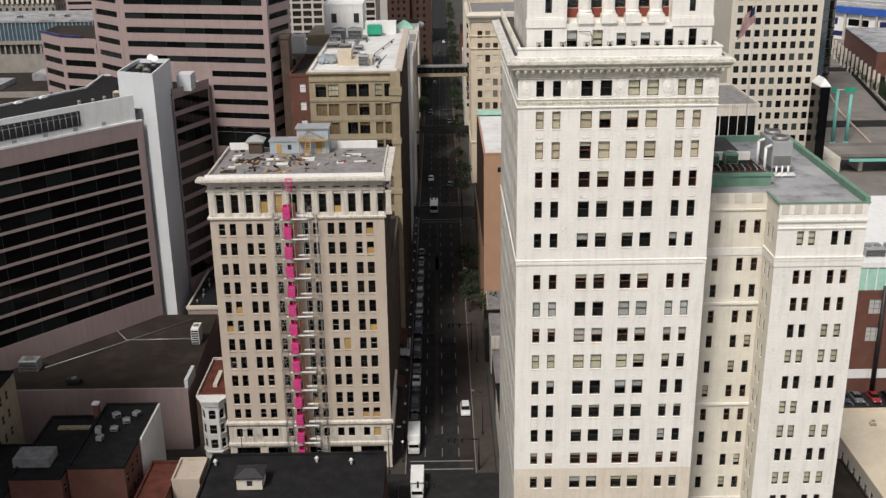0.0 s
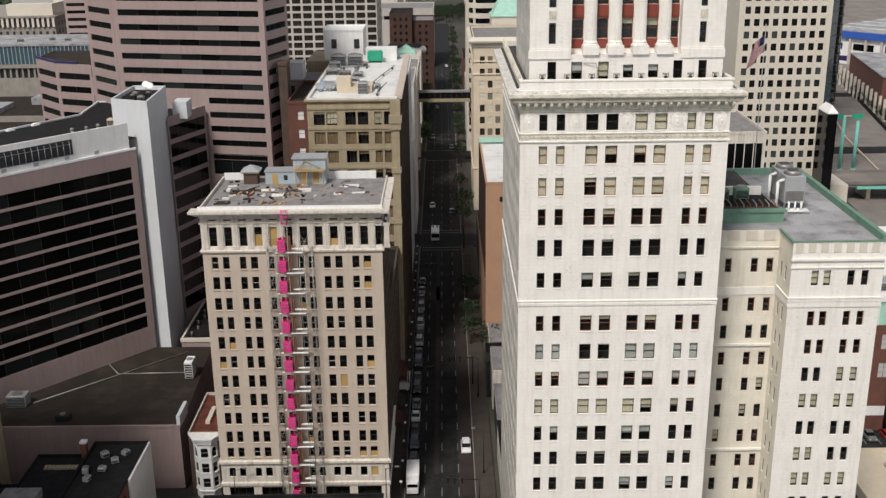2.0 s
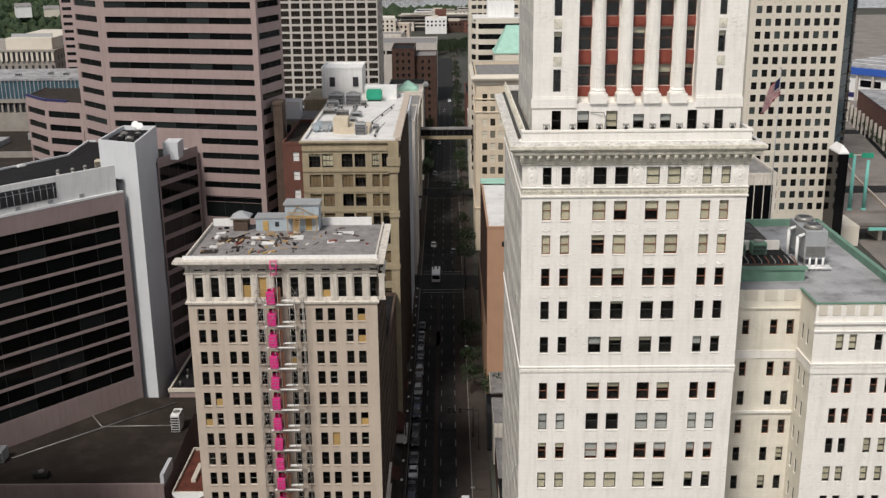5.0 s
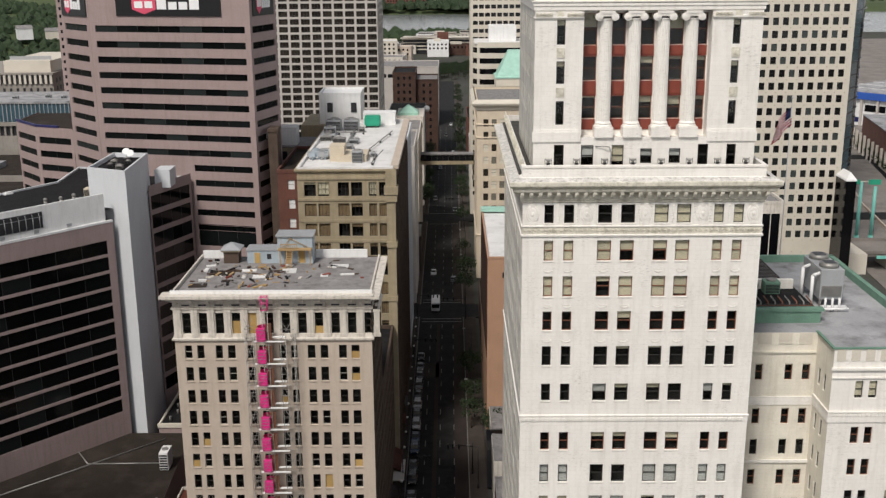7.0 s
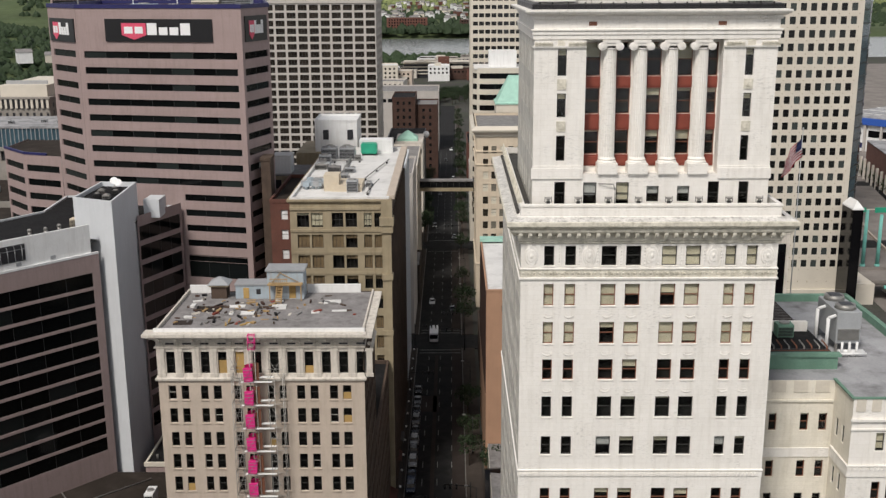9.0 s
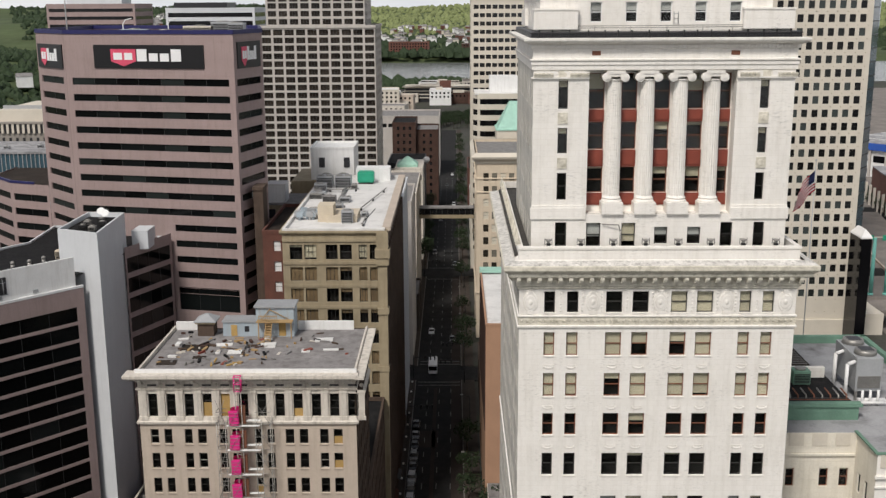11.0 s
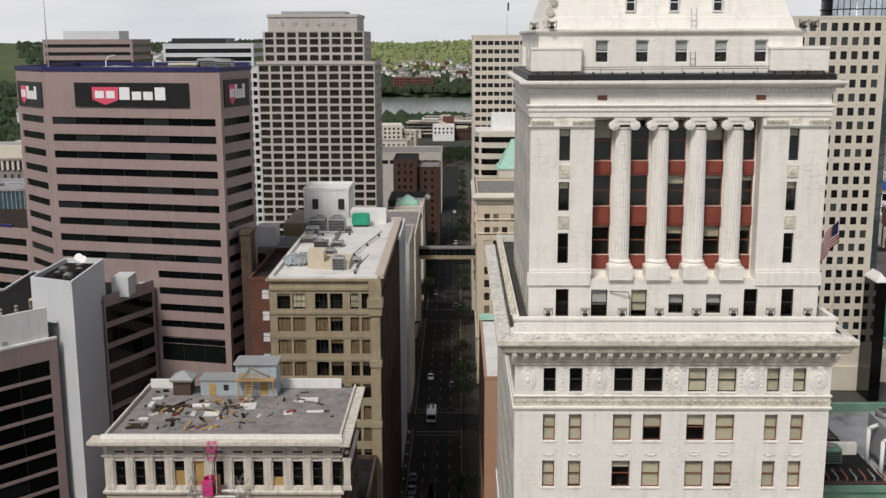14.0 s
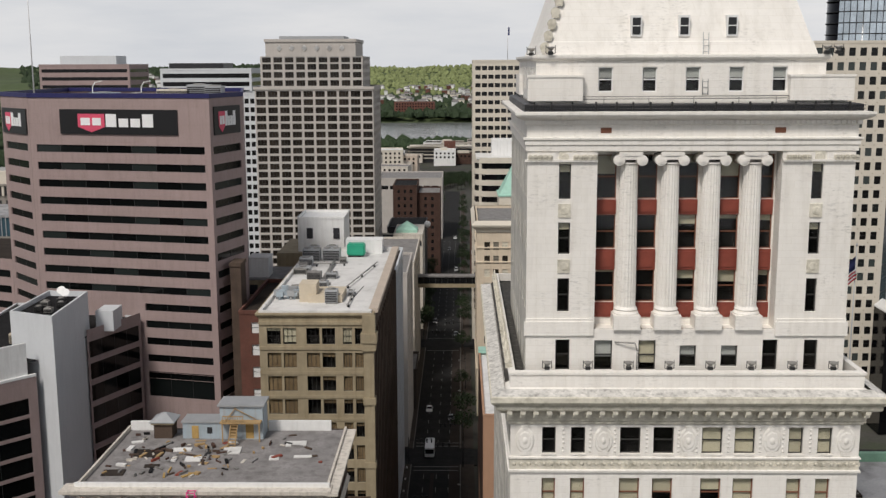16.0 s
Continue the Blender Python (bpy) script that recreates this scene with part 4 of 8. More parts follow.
slab(annex, "cornice", 33.05, 44.35, 3.75, 3.99, 60.9, 61.15, TERRA), slab(annex, "cornice", 33.1, 44.3, 3.85, 3.99, 59.95, 60.1, TERRA), slab(annex, "cornice", 23.5, 33.05, 8.8, 8.99, 60.9, 61.1, CREAM_BRICK)
slab(annex, "rear_wing", 28, 43.8, 37.3, 60, 0, 55, CREAM_BRICK)
# roof with copper edge
bm = bmesh.new()
for pts in (((33.2, 4), (44.2, 4), (44.2, 37), (33.2, 37)), ((23.5, 9), (33.2, 9), (33.2, 37), (23.5, 37))):
    quad(bm, *[(x, y, 63.0) for x, y in pts])
part("roof", bm, ROOF_PALE, annex, "pale grey felt roof with dark stains")
bm = bmesh.new()
for a in ((33.0, 44.4, 3.9, 4.2, 63.2, 63.36), (43.8, 44.4, 4.25, 37, 62.9, 63.9), (33.0, 33.3, 4.2, 9.2, 63.2, 63.36), (24, 44.4, 36.6, 37.2, 62.9, 63.9)):
    box(bm, *a)
part("copper_edge", bm, COPPER, annex, "green weathered copper edge")
bm = bmesh.new()
box(bm, 26.2, 34.6, 12.6, 13.1, 62.98, 64.4), box(bm, 25.9, 34.9, 12.4, 13.3, 64.4, 64.7), box(bm, 26.2, 26.7, 13.1, 22, 62.98, 64.4)
part("roof_kerb", bm, COPPER, annex, "green copper upstand")
slab(annex, "upper_roof", 26.7, 34.5, 13.1, 24, 63.02, 64.2, ROOF_DARK)


# ---- vacant tan office block with debris chute ----
A = thing("vacant_office_block", -32.5, 58, 0, "tan brick vacant office block with stone cornice and boarded windows", "building")
BX0, BX1, BY0, BY1 = -47.3, -18.1, 48.3, 68.5
asouth, aeast, anorth, awest = four_faces(BX0, BX1, BY0, BY1)
AC = ((1.35, 2.45), (3.2, 4.25), (5.95, 7.0), (7.75, 8.9), (10.7, 11.7), (12.4, 13.4), (15.4, 16.4), (17.1, 18.1), (19.6, 20.75), (21.5, 22.65), (24.25, 25.4), (26.1, 27.3))
AR = [(45.15, 46.9), (41.6, 43.45), (38.0, 39.8), (34.5, 36.4), (30.95, 32.85), (27.45, 29.3), (23.9, 25.8), (20.4, 22.35), (16.95, 18.8), (13.45, 15.25), (10.6, 12.1)]
AR = [(a - .1, b + .28) for a, b in AR]
TOPW = [(1.3 + i * 2.44, 2.55 + i * 2.44, 48.95, 52.25) for i in range(12)]
LOW = [(a, b, 6.65, 8.45) for a, b in AC]
SHOP = [(1.2 + i * 5.6, 5.4 + i * 5.6, .4, 4.6) for i in range(5)]
bm = bmesh.new()
wall(bm, asouth, 9.4, 48.3, [(a, b, z0, z1) for z0, z1 in AR for a, b in AC], .35)
part("front_wall", bm, TAN_STONE, A)
bm = bmesh.new()
wall(bm, asouth, 48.3, 55.0, TOPW, .45)
part("stone_top_storey", bm, PALE_STONE, A, "pale carved stone storey")
bm = bmesh.new()
wall(bm, asouth, 0, 9.4, LOW + SHOP, .4)
part("stone_base", bm, PALE_STONE, A, "pale carved stone storey")
boards = {(0, 11): .5, (1, 11): .5, (2, 6): .5, (4, 1): .5, (5, 0): .5, (5, 11): .5, (6, 9): 1, (9, 6): .4, (10, 10): .5, (10, 11): .5}
rnd = random.Random(4)
for r, (z0, z1) in enumerate(AR):
    for c, (a, b) in enumerate(AC):
        window(A, asouth, a, b, z0, z1, .25, FRAME_DARK if (r * 5 + c * 3) % 7 else FRAME_WHITE, 1, 0, 0, None, boards.get((r, c), 0))
for i, (a, b, c, d) in enumerate(TOPW):
    window(A, asouth, a, b, c, d, .35, FRAME_DARK, 2, 0, 0, None, {3: .6, 4: .99, 8: .35}.get(i, 0))
for i, (a, b, c, d) in enumerate(LOW):
    window(A, asouth, a, b, c, d, .3, FRAME_DARK, 0, 0, 0, None, 1 if i == 11 else 0)
for a, b, c, d in SHOP:
    window(A, asouth, a, b, c, d, .3, FRAME_DARK, 1, 2)
bm = bmesh.new()
ahs = [(1.2 + 2.45 * i, 2.3 + 2.45 * i, z0, z1) for i in range(8) for z0, z1 in AR]
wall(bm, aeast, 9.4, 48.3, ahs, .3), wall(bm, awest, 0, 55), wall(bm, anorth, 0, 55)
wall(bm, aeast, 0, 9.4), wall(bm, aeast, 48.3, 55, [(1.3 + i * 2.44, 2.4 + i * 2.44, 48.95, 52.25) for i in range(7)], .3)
part("side_wall", bm, UMBER_BRICK, A, "dark brown brick side wall")
bm = bmesh.new()
for u, v, z0, z1 in ahs:
    quad(bm, aeast.p(u, .25, z0), aeast.p(v, .25, z0), aeast.p(v, .25, z1), aeast.p(u, .25, z1))
tagged(part("side_glazing", bm, DARK_GLASS, A), kind="stuff")
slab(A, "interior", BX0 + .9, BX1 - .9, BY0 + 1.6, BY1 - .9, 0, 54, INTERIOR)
band("string_course", BX0, BX1, BY0, BY1, [(0, 47.9), (.3, 48.0), (.35, 48.3), (.15, 48.5), (0, 48.9)], PALE_STONE, A)
band("string_course", BX0, BX1, BY0, BY1, [(0, 9.2), (.4, 9.35), (.4, 9.75), (.1, 9.9), (0, 10)], PALE_STONE, A)
band("string_course", BX0, BX1, BY0, BY1, [(0, 4.9), (.25, 5.0), (.25, 5.5), (0, 5.7)], PALE_STONE, A)
band("string_course", BX0, BX1, BY0, BY1, [(0, 52.7), (.2, 52.8), (.25, 53.0), (0, 53.1)], PALE_STONE, A)
for o, z0, z1 in ((.2, 53.95, 54.3), (.75, 54.3, 54.6), (1.2, 54.6, 54.82), (1.52, 54.82, 55.22)):
    slab(A, "cornice_course", BX0 - o, BX1 + o * .3, BY0 - o, BY0 + .9, z0, z1, PALE_STONE)
band("side_cornice", BX0, BX1, BY0 + .92, BY1, [(0, 54.2), (.15, 54.4), (.35, 54.8), (.35, 55.0), (0, 55.05)], UMBER_BRICK, A)
pil = bmesh.new()
box(pil, -.42, .42, -.16, 0, 0, 3.9), box(pil, -.55, .55, -.22, 0, 3.5, 3.9), box(pil, -.55, .55, -.22, 0, -.3, .2)
pil = mesh_of("pilaster", pil, PALE_STONE)
abr = bmesh.new()
box(abr, -.2, .2, -.95, 0, .12, .42), box(abr, -.2, .2, -.6, 0, -.2, .12)
abr = mesh_of("bracket", abr, PALE_STONE)
slot = bmesh.new()
box(slot, -.6, .6, -.02, 0, -.12, .12)
slot = mesh_of("frieze_opening", slot, SLATE)
for i in range(13):
    link("pilaster", pil, A, pose(BX0 + .72 + i * 2.44 - .02, BY0, 48.85))
for i in range(13):
    link("bracket", abr, A, pose(BX0 + .6 + i * 2.33, BY0 - .2, 54.15))
for i in range(8):
    link("bracket", abr, A, pose(BX1 + .2, BY0 + 1 + i * 2.5, 54.15, 0, 0, 90))
for i in range(12):
    link("frieze_opening", slot, A, pose(BX0 + 1.95 + i * 2.44, BY0 - .003, 53.45))
ros = bmesh.new()
cyl(ros, 0, 0, 0, .1, .3, .22, 12, 0, Matrix.Rotation(radians(90), 4, "X"))
ros = mesh_of("rosette", ros, PALE_STONE)
for i in range(13):
    link("rosette", ros, A, pose(BX0 + .72 + i * 2.44, BY0 - .003, 53.45))
sill = bmesh.new()
box(sill, -.08, 1.2, -.14, 0, -.14, -.003)
sill = mesh_of("sill", sill, TAN_STONE)
for z0, z1 in AR:
    for a, b in AC:
        link("sill", sill, A, pose(BX0 + a - .02, BY0, z0))
slab(A, "roof", BX0, BX1, BY0, BY1, 54.6, 54.95, ROOF_LITTER, "grey littered felt roof")
slab(A, "front_parapet", BX0 - .2, BX1 + .2, BY0 - .15, BY0 + .2, 55.22, 55.7, WHITE_PAINT)
slab(A, "side_parapet", BX0 - .05, BX0 + .22, BY0 + .2, BY1, 54.95, 55.5, PALE_STONE), slab(A, "side_parapet", BX1 - .22, BX1 + .05, BY0 + .2, BY1, 54.95, 55.4, PALE_STONE)
slab(A, "side_eave", BX1 + .06, BX1 + 1.3, BY0 - 1.5, BY1, 54.7, 55.05, PALE_STONE)
slab(A, "rear_parapet", -28.5, BX1 - 2, BY1 - .4, BY1 + .003, 54.96, 56.3, WHITE_PAINT), slab(A, "rear_parapet", BX0 + .3, -43.4, BY1 - .4, BY1 + .003, 54.96, 56.2, WHITE_PAINT)

# ---- slab tower with ribbon windows ----
US = thing("ribbon_window_office_tower", -62, 145, 0, "pinkish concrete office tower with black ribbon windows and roof sign", "building")
pts = [(-91.0, 136.5), (-81.6, 126.4), (-46.6, 118.4), (-43.2, 130.0), (-50.0, 165.0), (-91.0, 172.0)]
NB = 24
TOP = 97.5


def ribbon_face(parent, a, b, top, first, pitch, tall, n, inset, wallm, skip=(), low=None):
    d = Vector((b[0] - a[0], b[1] - a[1], 0))
    f = Face(a[0], a[1], math.degrees(math.atan2(d.y, d.x)), d.length)
    hs = []
    for i in range(n):
        z = first - pitch * i
        if low and z < low[0] and z > 46:
            hs.append((f.length * low[1], f.length - inset, z, z + tall))
        elif low and z <= 46:
            continue
        elif z > 1 and i not in skip:
            hs.append((inset, f.length - inset, z, z + tall))
    if low:
        hs.append((f.length * low[1], f.length - inset, 42.6, 47.2))
    bm = bmesh.new()
    wall(bm, f, 0, top, hs, .25)
    part("wall", bm, wallm, parent)
    for u0, u1, z0, z1 in hs:
        nm = max(1, round((u1 - u0) / 5.0) - 1)
        flat_window(parent, f, u0, u1, z0, z1, .2, RIBBON_GLASS, BLACK_STEEL, nm, 0)
    return f


usf = None
for i in range(len(pts)):
    a, b = pts[i], pts[(i + 1) % len(pts)]
    if i in (0, 1, 2):
        f = ribbon_face(US, a, b, TOP, 87.65, 3.2, 1.36, NB, (1.5, 1.2, 0.9)[i], MAUVE, low=(61.5, 0.6) if i == 1 else None)
        usf = f if i == 1 else usf
        if i == 2:
            use = f
        if i == 0:
            usw = f
    else:
        d = Vector((b[0] - a[0], b[1] - a[1], 0))
        bm = bmesh.new()
        wall(bm, Face(a[0], a[1], math.degrees(math.atan2(d.y, d.x)), d.length), 0, TOP)
        part("wall", bm, MAUVE, US)
bm = bmesh.new()
bm.faces.new([bm.verts.new((x, y, TOP - .4)) for x, y in pts])
part("roof", bm, ROOF_GREY, US)
bm = bmesh.new()
for i in range(len(pts)):
    a, b = Vector((*pts[i], 0)), Vector((*pts[(i + 1) % len(pts)], 0))
    d = (b - a).normalized()
    f = Face(a.x, a.y, math.degrees(math.atan2(d.y, d.x)), (b - a).length)
    box(bm, -.1, f.length + .1, -.15, .3, TOP, TOP + .8, 0, f.m)
part("coping", bm, NAVY, US, "navy blue roof edge")


def bank_sign(face, u0, u1, z0, z1):
    """Black board with a pink shield and white bars in place of the lettering."""
    s = thing("roof_sign", *face.p((u0 + u1) / 2, -.1, z0), "black sign board with pink shield and white shapes", "sign")
    bm = bmesh.new()
    box(bm, u0, u1, -.25, -.01, z0, z1, 0, face.m)
    part("board", bm, SIGN_BLACK, s)
    w, h = u1 - u0, z1 - z0
    bm = bmesh.new()
    a, b = u0 + w * .16, u0 + w * .39
    prof = [(a, z1 - h * .18), (a, z0 + h * .3), ((a + b) / 2, z0 + h * .08), (b, z0 + h * .3), (b, z1 - h * .18)]
    fr, bk = [bm.verts.new(face.p(u, -.33, z)) for u, z in prof], [bm.verts.new(face.p(u, -.25, z)) for u, z in prof]
    bm.faces.new(fr)
    for i in range(5):
        bm.faces.new((fr[i], bk[i], bk[(i + 1) % 5], fr[(i + 1) % 5]))
    part("shield", bm, SIGN_PINK, s)
    for u, v in ((.185, .265), (.285, .36)):
        bm = bmesh.new()
        box(bm, u0 + w * u, u0 + w * v, -.38, -.33, z0 + h * .36, z0 + h * .66, 0, face.m)
        part("sign_bar", bm, SIGN_WHITE, s)
    for i, (u, v) in enumerate(((.4, .49), (.51, .59), (.61, .69), (.71, .8))):
        bm = bmesh.new()
        box(bm, u0 + w * u, u0 + w * v, -.33, -.25, z0 + h * .3, z0 + h * (.82 if i in (0, 3) else .64), 0, face.m)
        part("sign_bar", bm, SIGN_WHITE, s)


L = usf.length
bank_sign(usf, L * .18, L * .83, 91.0, 95.45)
bank_sign(use, 1.2, use.length - 1.4, 91.0, 96.0)
bank_sign(usw, 1.0, usw.length - 1.0, 90.7, 95.4)


# ---- black glass hall with white stair tower ----
BK = thing("dark_ribbon_department_store", -85, 85, 0, "dark glass department store with thin mauve bands and white stair tower", "building")
bf_start, bf_end = Vector((-112.0, 43.2, 0)), Vector((-69.4, 92.3, 0))
d = bf_end - bf_start
bkf = Face(bf_start.x, bf_start.y, math.degrees(math.atan2(d.y, d.x)), d.length)
bm = bmesh.new()
bkh = [(1.0, bkf.length - 1.5, 17.4 + 3.19 * i, 17.4 + 3.19 * i + 2.62) for i in range(11)]
wall(bm, bkf, 0, 55.2, bkh, .2)
part("wall", bm, MAUVE, BK)
for u0, u1, z0, z1 in bkh:
    flat_window(BK, bkf, u0, u1, z0, z1, .12, STORE_GLASS, BLACK_STEEL, 11, 0)
bm = bmesh.new()
box(bm, 0, bkf.length - 1.2, .35, .75, 55.2, 60.7, 0, bkf.m), box(bm, 0, bkf.length, -.05, .4, 55.2, 55.6, 0, bkf.m)
part("roof_screen", bm, WHITE_PAINT, BK, "white roof screen wall")
for i in range(34):
    u = bkf.length - 14.2 - i * 1.28
    bm = bmesh.new()
    prof = [(-.06, 56.7), (-.06, 58.8), (.1, 59.3), (.45, 59.6)]
    for (da, za), (db, zb) in zip(prof, prof[1:]):
        bar(bm, bkf.p(u, da, za), bkf.p(u, db, zb), .05, 5)
    part("louvre_rib", bm, GREY_PANEL, BK)
bm = bmesh.new()
box(bm, bkf.length - 58, bkf.length - 13.5, .25, .345, 56.7, 59.6, 0, bkf.m)
part("louvre_back", bm, SLATE, BK)
bm = bmesh.new()
bar(bm, bkf.p(bkf.length - 58, -.05, 58.8), bkf.p(bkf.length - 13.5, -.05, 58.8), .04), bar(bm, bkf.p(bkf.length - 58, -.05, 56.75), bkf.p(bkf.length - 13.5, -.05, 56.75), .06)
part("louvre_rail", bm, GREY_PANEL, BK)
for i in range(7):
    u = bkf.length - 9 - i * 6.3
    bm = bmesh.new()
    box(bm, u, u + .9, .2, .346, 55.9, 56.5, 0, bkf.m)
    part("wall_vent", bm, GREY_PANEL, BK)
bm = bmesh.new()
roof_pts = [bkf.p(0, .5, 57.4), bkf.p(bkf.length, .5, 57.4), Vector((-66.8, 108, 57.4)), Vector((-61.4, 120.8, 57.4)), Vector((-80, 132.5, 57.4)), Vector((-89.2, 132.8, 57.4)), Vector((-88.4, 117.1, 57.4)), Vector((-100.4, 98.3, 57.4)), Vector((-131, 50, 57.4))]
bm.faces.new([bm.verts.new(p) for p in roof_pts])
part("roof", bm, ROOF_DARK, BK)
for a, b in zip(roof_pts[3:], roof_pts[4:]):
    d = b - a
    f = Face(a.x, a.y, math.degrees(math.atan2(d.y, d.x)), d.length)
    bm = bmesh.new()
    wall(bm, f, 0, 57.3)
    part("wall", bm, MAUVE, BK)
    bm = bmesh.new()
    box(bm, 0, f.length, -.1, .3, 57.3, 57.75, 0, f.m)
    part("coping", bm, WHITE_SMOOTH, BK, "pale roof edge")
for i in range(6):
    v = roof_pts[6].lerp(roof_pts[7], .55 + i * .28)
    hood = thing("roof_hood", v.x + .8, v.y - .6, 57.4, "low white skylight hood along the black roof edge", "skylight", "roof hoods", rz=57)
    bm = bmesh.new()
    box(bm, -.9, .9, -.5, .5, 0, .35), box(bm, -.6, .6, -.3, .3, .35, .6)
    bmesh.ops.bevel(bm, geom=bm.edges[:], offset=.08, segments=1, affect="EDGES")
    part("shell", bm, WHITE_PAINT, hood, m=world_of(hood))
bkeast = Face(-66.8, 108.0, 67.1, 13.9)
bm = bmesh.new()
eh = [(.5, 13.4, 14.5 + 3.9 * i, 14.5 + 3.9 * i + 2.9) for i in range(11)]
wall(bm, bkeast, 0, 58.6, eh, .2)
part("wall", bm, MAUVE, BK)
for u0, u1, z0, z1 in eh:
    flat_window(BK, bkeast, u0, u1, z0, z1, .15, STORE_GLASS, BLACK_STEEL, 3, 0)
stair_pts = [(-74.5, 96.0), (-66.3, 92.3), (-67.2, 110.8), (-74.3, 111.5)]


def prism(bm, pts, z0, z1, scale=1.0):
    cx, cy = sum(p[0] for p in pts) / len(pts), sum(p[1] for p in pts) / len(pts)
    lo, hi = [[bm.verts.new((cx + (x - cx) * scale, cy + (y - cy) * scale, z)) for x, y in pts] for z in (z0, z1)]
    bm.faces.new(hi)
    for i in range(len(pts)):
        j = (i + 1) % len(pts)
        bm.faces.new((lo[i], lo[j], hi[j], hi[i]))


bm = bmesh.new()
prism(bm, stair_pts, 0, 63.9)
part("stair_tower", bm, WHITE_SMOOTH, BK, "plain white stair tower")
bm = bmesh.new()
prism(bm, stair_pts, 63.9, 63.98, .93)
part("stair_tower_roof", bm, ROOF_DARK, BK)
bm = bmesh.new()
for (xa, ya), (xb, yb) in zip(stair_pts, stair_pts[1:] + stair_pts[:1]):
    f = Face(xa, ya, math.degrees(math.atan2(yb - ya, xb - xa)), math.hypot(xb - xa, yb - ya))
    box(bm, 0, f.length - .35, 0, .35, 63.9, 64.8, 0, f.m)
part("stair_tower_parapet", bm, WHITE_SMOOTH, BK)
slab(BK, "plant_room", -66.5, -63.4, 112, 117, 57.4, 61, WHITE_SMOOTH)

# ---- yellow brick office block, dark brown along the street ----
Y = thing("yellow_brick_office_block", -27, 130, 0, "yellow brick office block with white roof and dark brown street side", "building")
YX0, YX1, YY0, YY1 = -36.4, -17.6, 104.0, 166.0
ys, ye, yn, yw = four_faces(YX0, YX1, YY0, YY1)
ycols = ((1.3, 3.6), (4.0, 6.2), (7.9, 10.1), (10.5, 12.7), (14.0, 15.5), (16.0, 17.4))
yr = [(57.2, 60.0)] + [(57.2 - 4.05 * i, 57.2 - 4.05 * i + 2.6) for i in range(1, 14)]
bm = bmesh.new()
wall(bm, ys, 0, 62.3, [(a, b, z0, z1) for z0, z1 in yr for a, b in ycols], .35)
part("front_wall", bm, YELLOW_BRICK, Y)
rnd = random.Random(9)
for r, (z0, z1) in enumerate(yr):
    for c, (a, b) in enumerate(ycols):
        bl = rnd.choice((.3, 1, 1)) if r else rnd.choice((0, .2, .9))
        if c == 2 and rnd.random() < .8:
            bl = 0
        fr = window(Y, ys, a, b, z0, z1, .25, FRAME_DARK, 1 if r == 0 else 0, 2, 0)
        if bl:
            link("blind", sheet_mesh(b - a, (z1 - z0) * bl, BLIND if r == 0 else TAN_SHADE, "blind"), fr, ys.m @ pose(a, .36, z1 - (z1 - z0) * bl))
ysh = [(2 + 3.6 * i, 4.4 + 3.6 * i, z0, z1) for z0, z1 in yr[1:] for i in range(16)]
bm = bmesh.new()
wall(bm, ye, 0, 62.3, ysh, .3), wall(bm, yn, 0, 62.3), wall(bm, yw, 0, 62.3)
part("side_wall", bm, UMBER_BRICK, Y, "dark brown side wall")
bm = bmesh.new()
for u, v, z0, z1 in ysh:
    quad(bm, ye.p(u, .25, z0), ye.p(v, .25, z0), ye.p(v, .25, z1), ye.p(u, .25, z1))
tagged(part("side_glazing", bm, DARK_GLASS, Y), kind="stuff")
slab(Y, "interior", YX0 + 1, YX1 - 1, YY0 + 1.5, YY1 - 1, 0, 61.5, INTERIOR)
for z, o in ((60.6, .25), (56.3, .18), (52.0, .1), (47.9, .1), (43.9, .1)):
    slab(Y, "string_course", YX0, YX1 - 1.6, YY0 - o, YY0 - .003, z, z + .5, YELLOW_BRICK)
bm = bmesh.new()
for x in (YX1 - 1.2,):
    box(bm, x, YX1 + .35, YY0 - .35, YY0 + .8, 0, 59.0), box(bm, x - .4, YX1 + .7, YY0 - .7, YY0 + 1.2, 56.2, 57.6), box(bm, x - .6, YX1 + .9, YY0 - .9, YY0 + 1.6, 57.6, 59.2), box(bm, x - .3, YX1 + .6, YY0 - .6, YY0 + 1.2, 59.2, 62.3)
    box(bm, x - .3, YX1 + .6, YY0 - .55, YY0 + 1.2, 46.8, 48.0), box(bm, x - .2, YX1 + .5, YY0 - .5, YY0 + 1.1, 35.6, 36.6)
part("corner_pier", bm, YELLOW_BRICK, Y, "stepped brick corner pier")
band("cornice", YX0, YX1, YY0, YY1, [(0, 61.8), (.3, 62.0), (.5, 62.3), (.5, 62.6), (.1, 62.65)], YELLOW_BRICK, Y)
slab(Y, "roof", YX0, YX1, YY0, YY1, 62.0, 62.4, ROOF_WHITE, "white membrane roof")
parapet(Y, YX0, YX1, YY0, YY1, 62.4, 63.0, .5, ROOF_WHITE)
slab(Y, "street_cornice", YX1 - .5, YX1 + 1.0, YY0 + 1.2, YY1, 62.35, 63.1, TAN_STONE)
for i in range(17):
    slab(Y, "street_pier", YX1 + .003, YX1 + .4, YY0 + 2.2 + 3.6 * i, YY0 + 3.3 + 3.6 * i, 0, 58, UMBER_BRICK)
slab(Y, "rear_wing", -44, -24.2, 166.1, 186, 0, 61.6, YELLOW_BRICK), slab(Y, "penthouse", -39.4, -29.0, 168, 180, 61.4, 69.0, WHITE_PAINT, "white painted rooftop penthouse")
parapet(Y, -39.5, -28.9, 167.9, 180.1, 69.0, 69.5, .3, WHITE_PAINT)
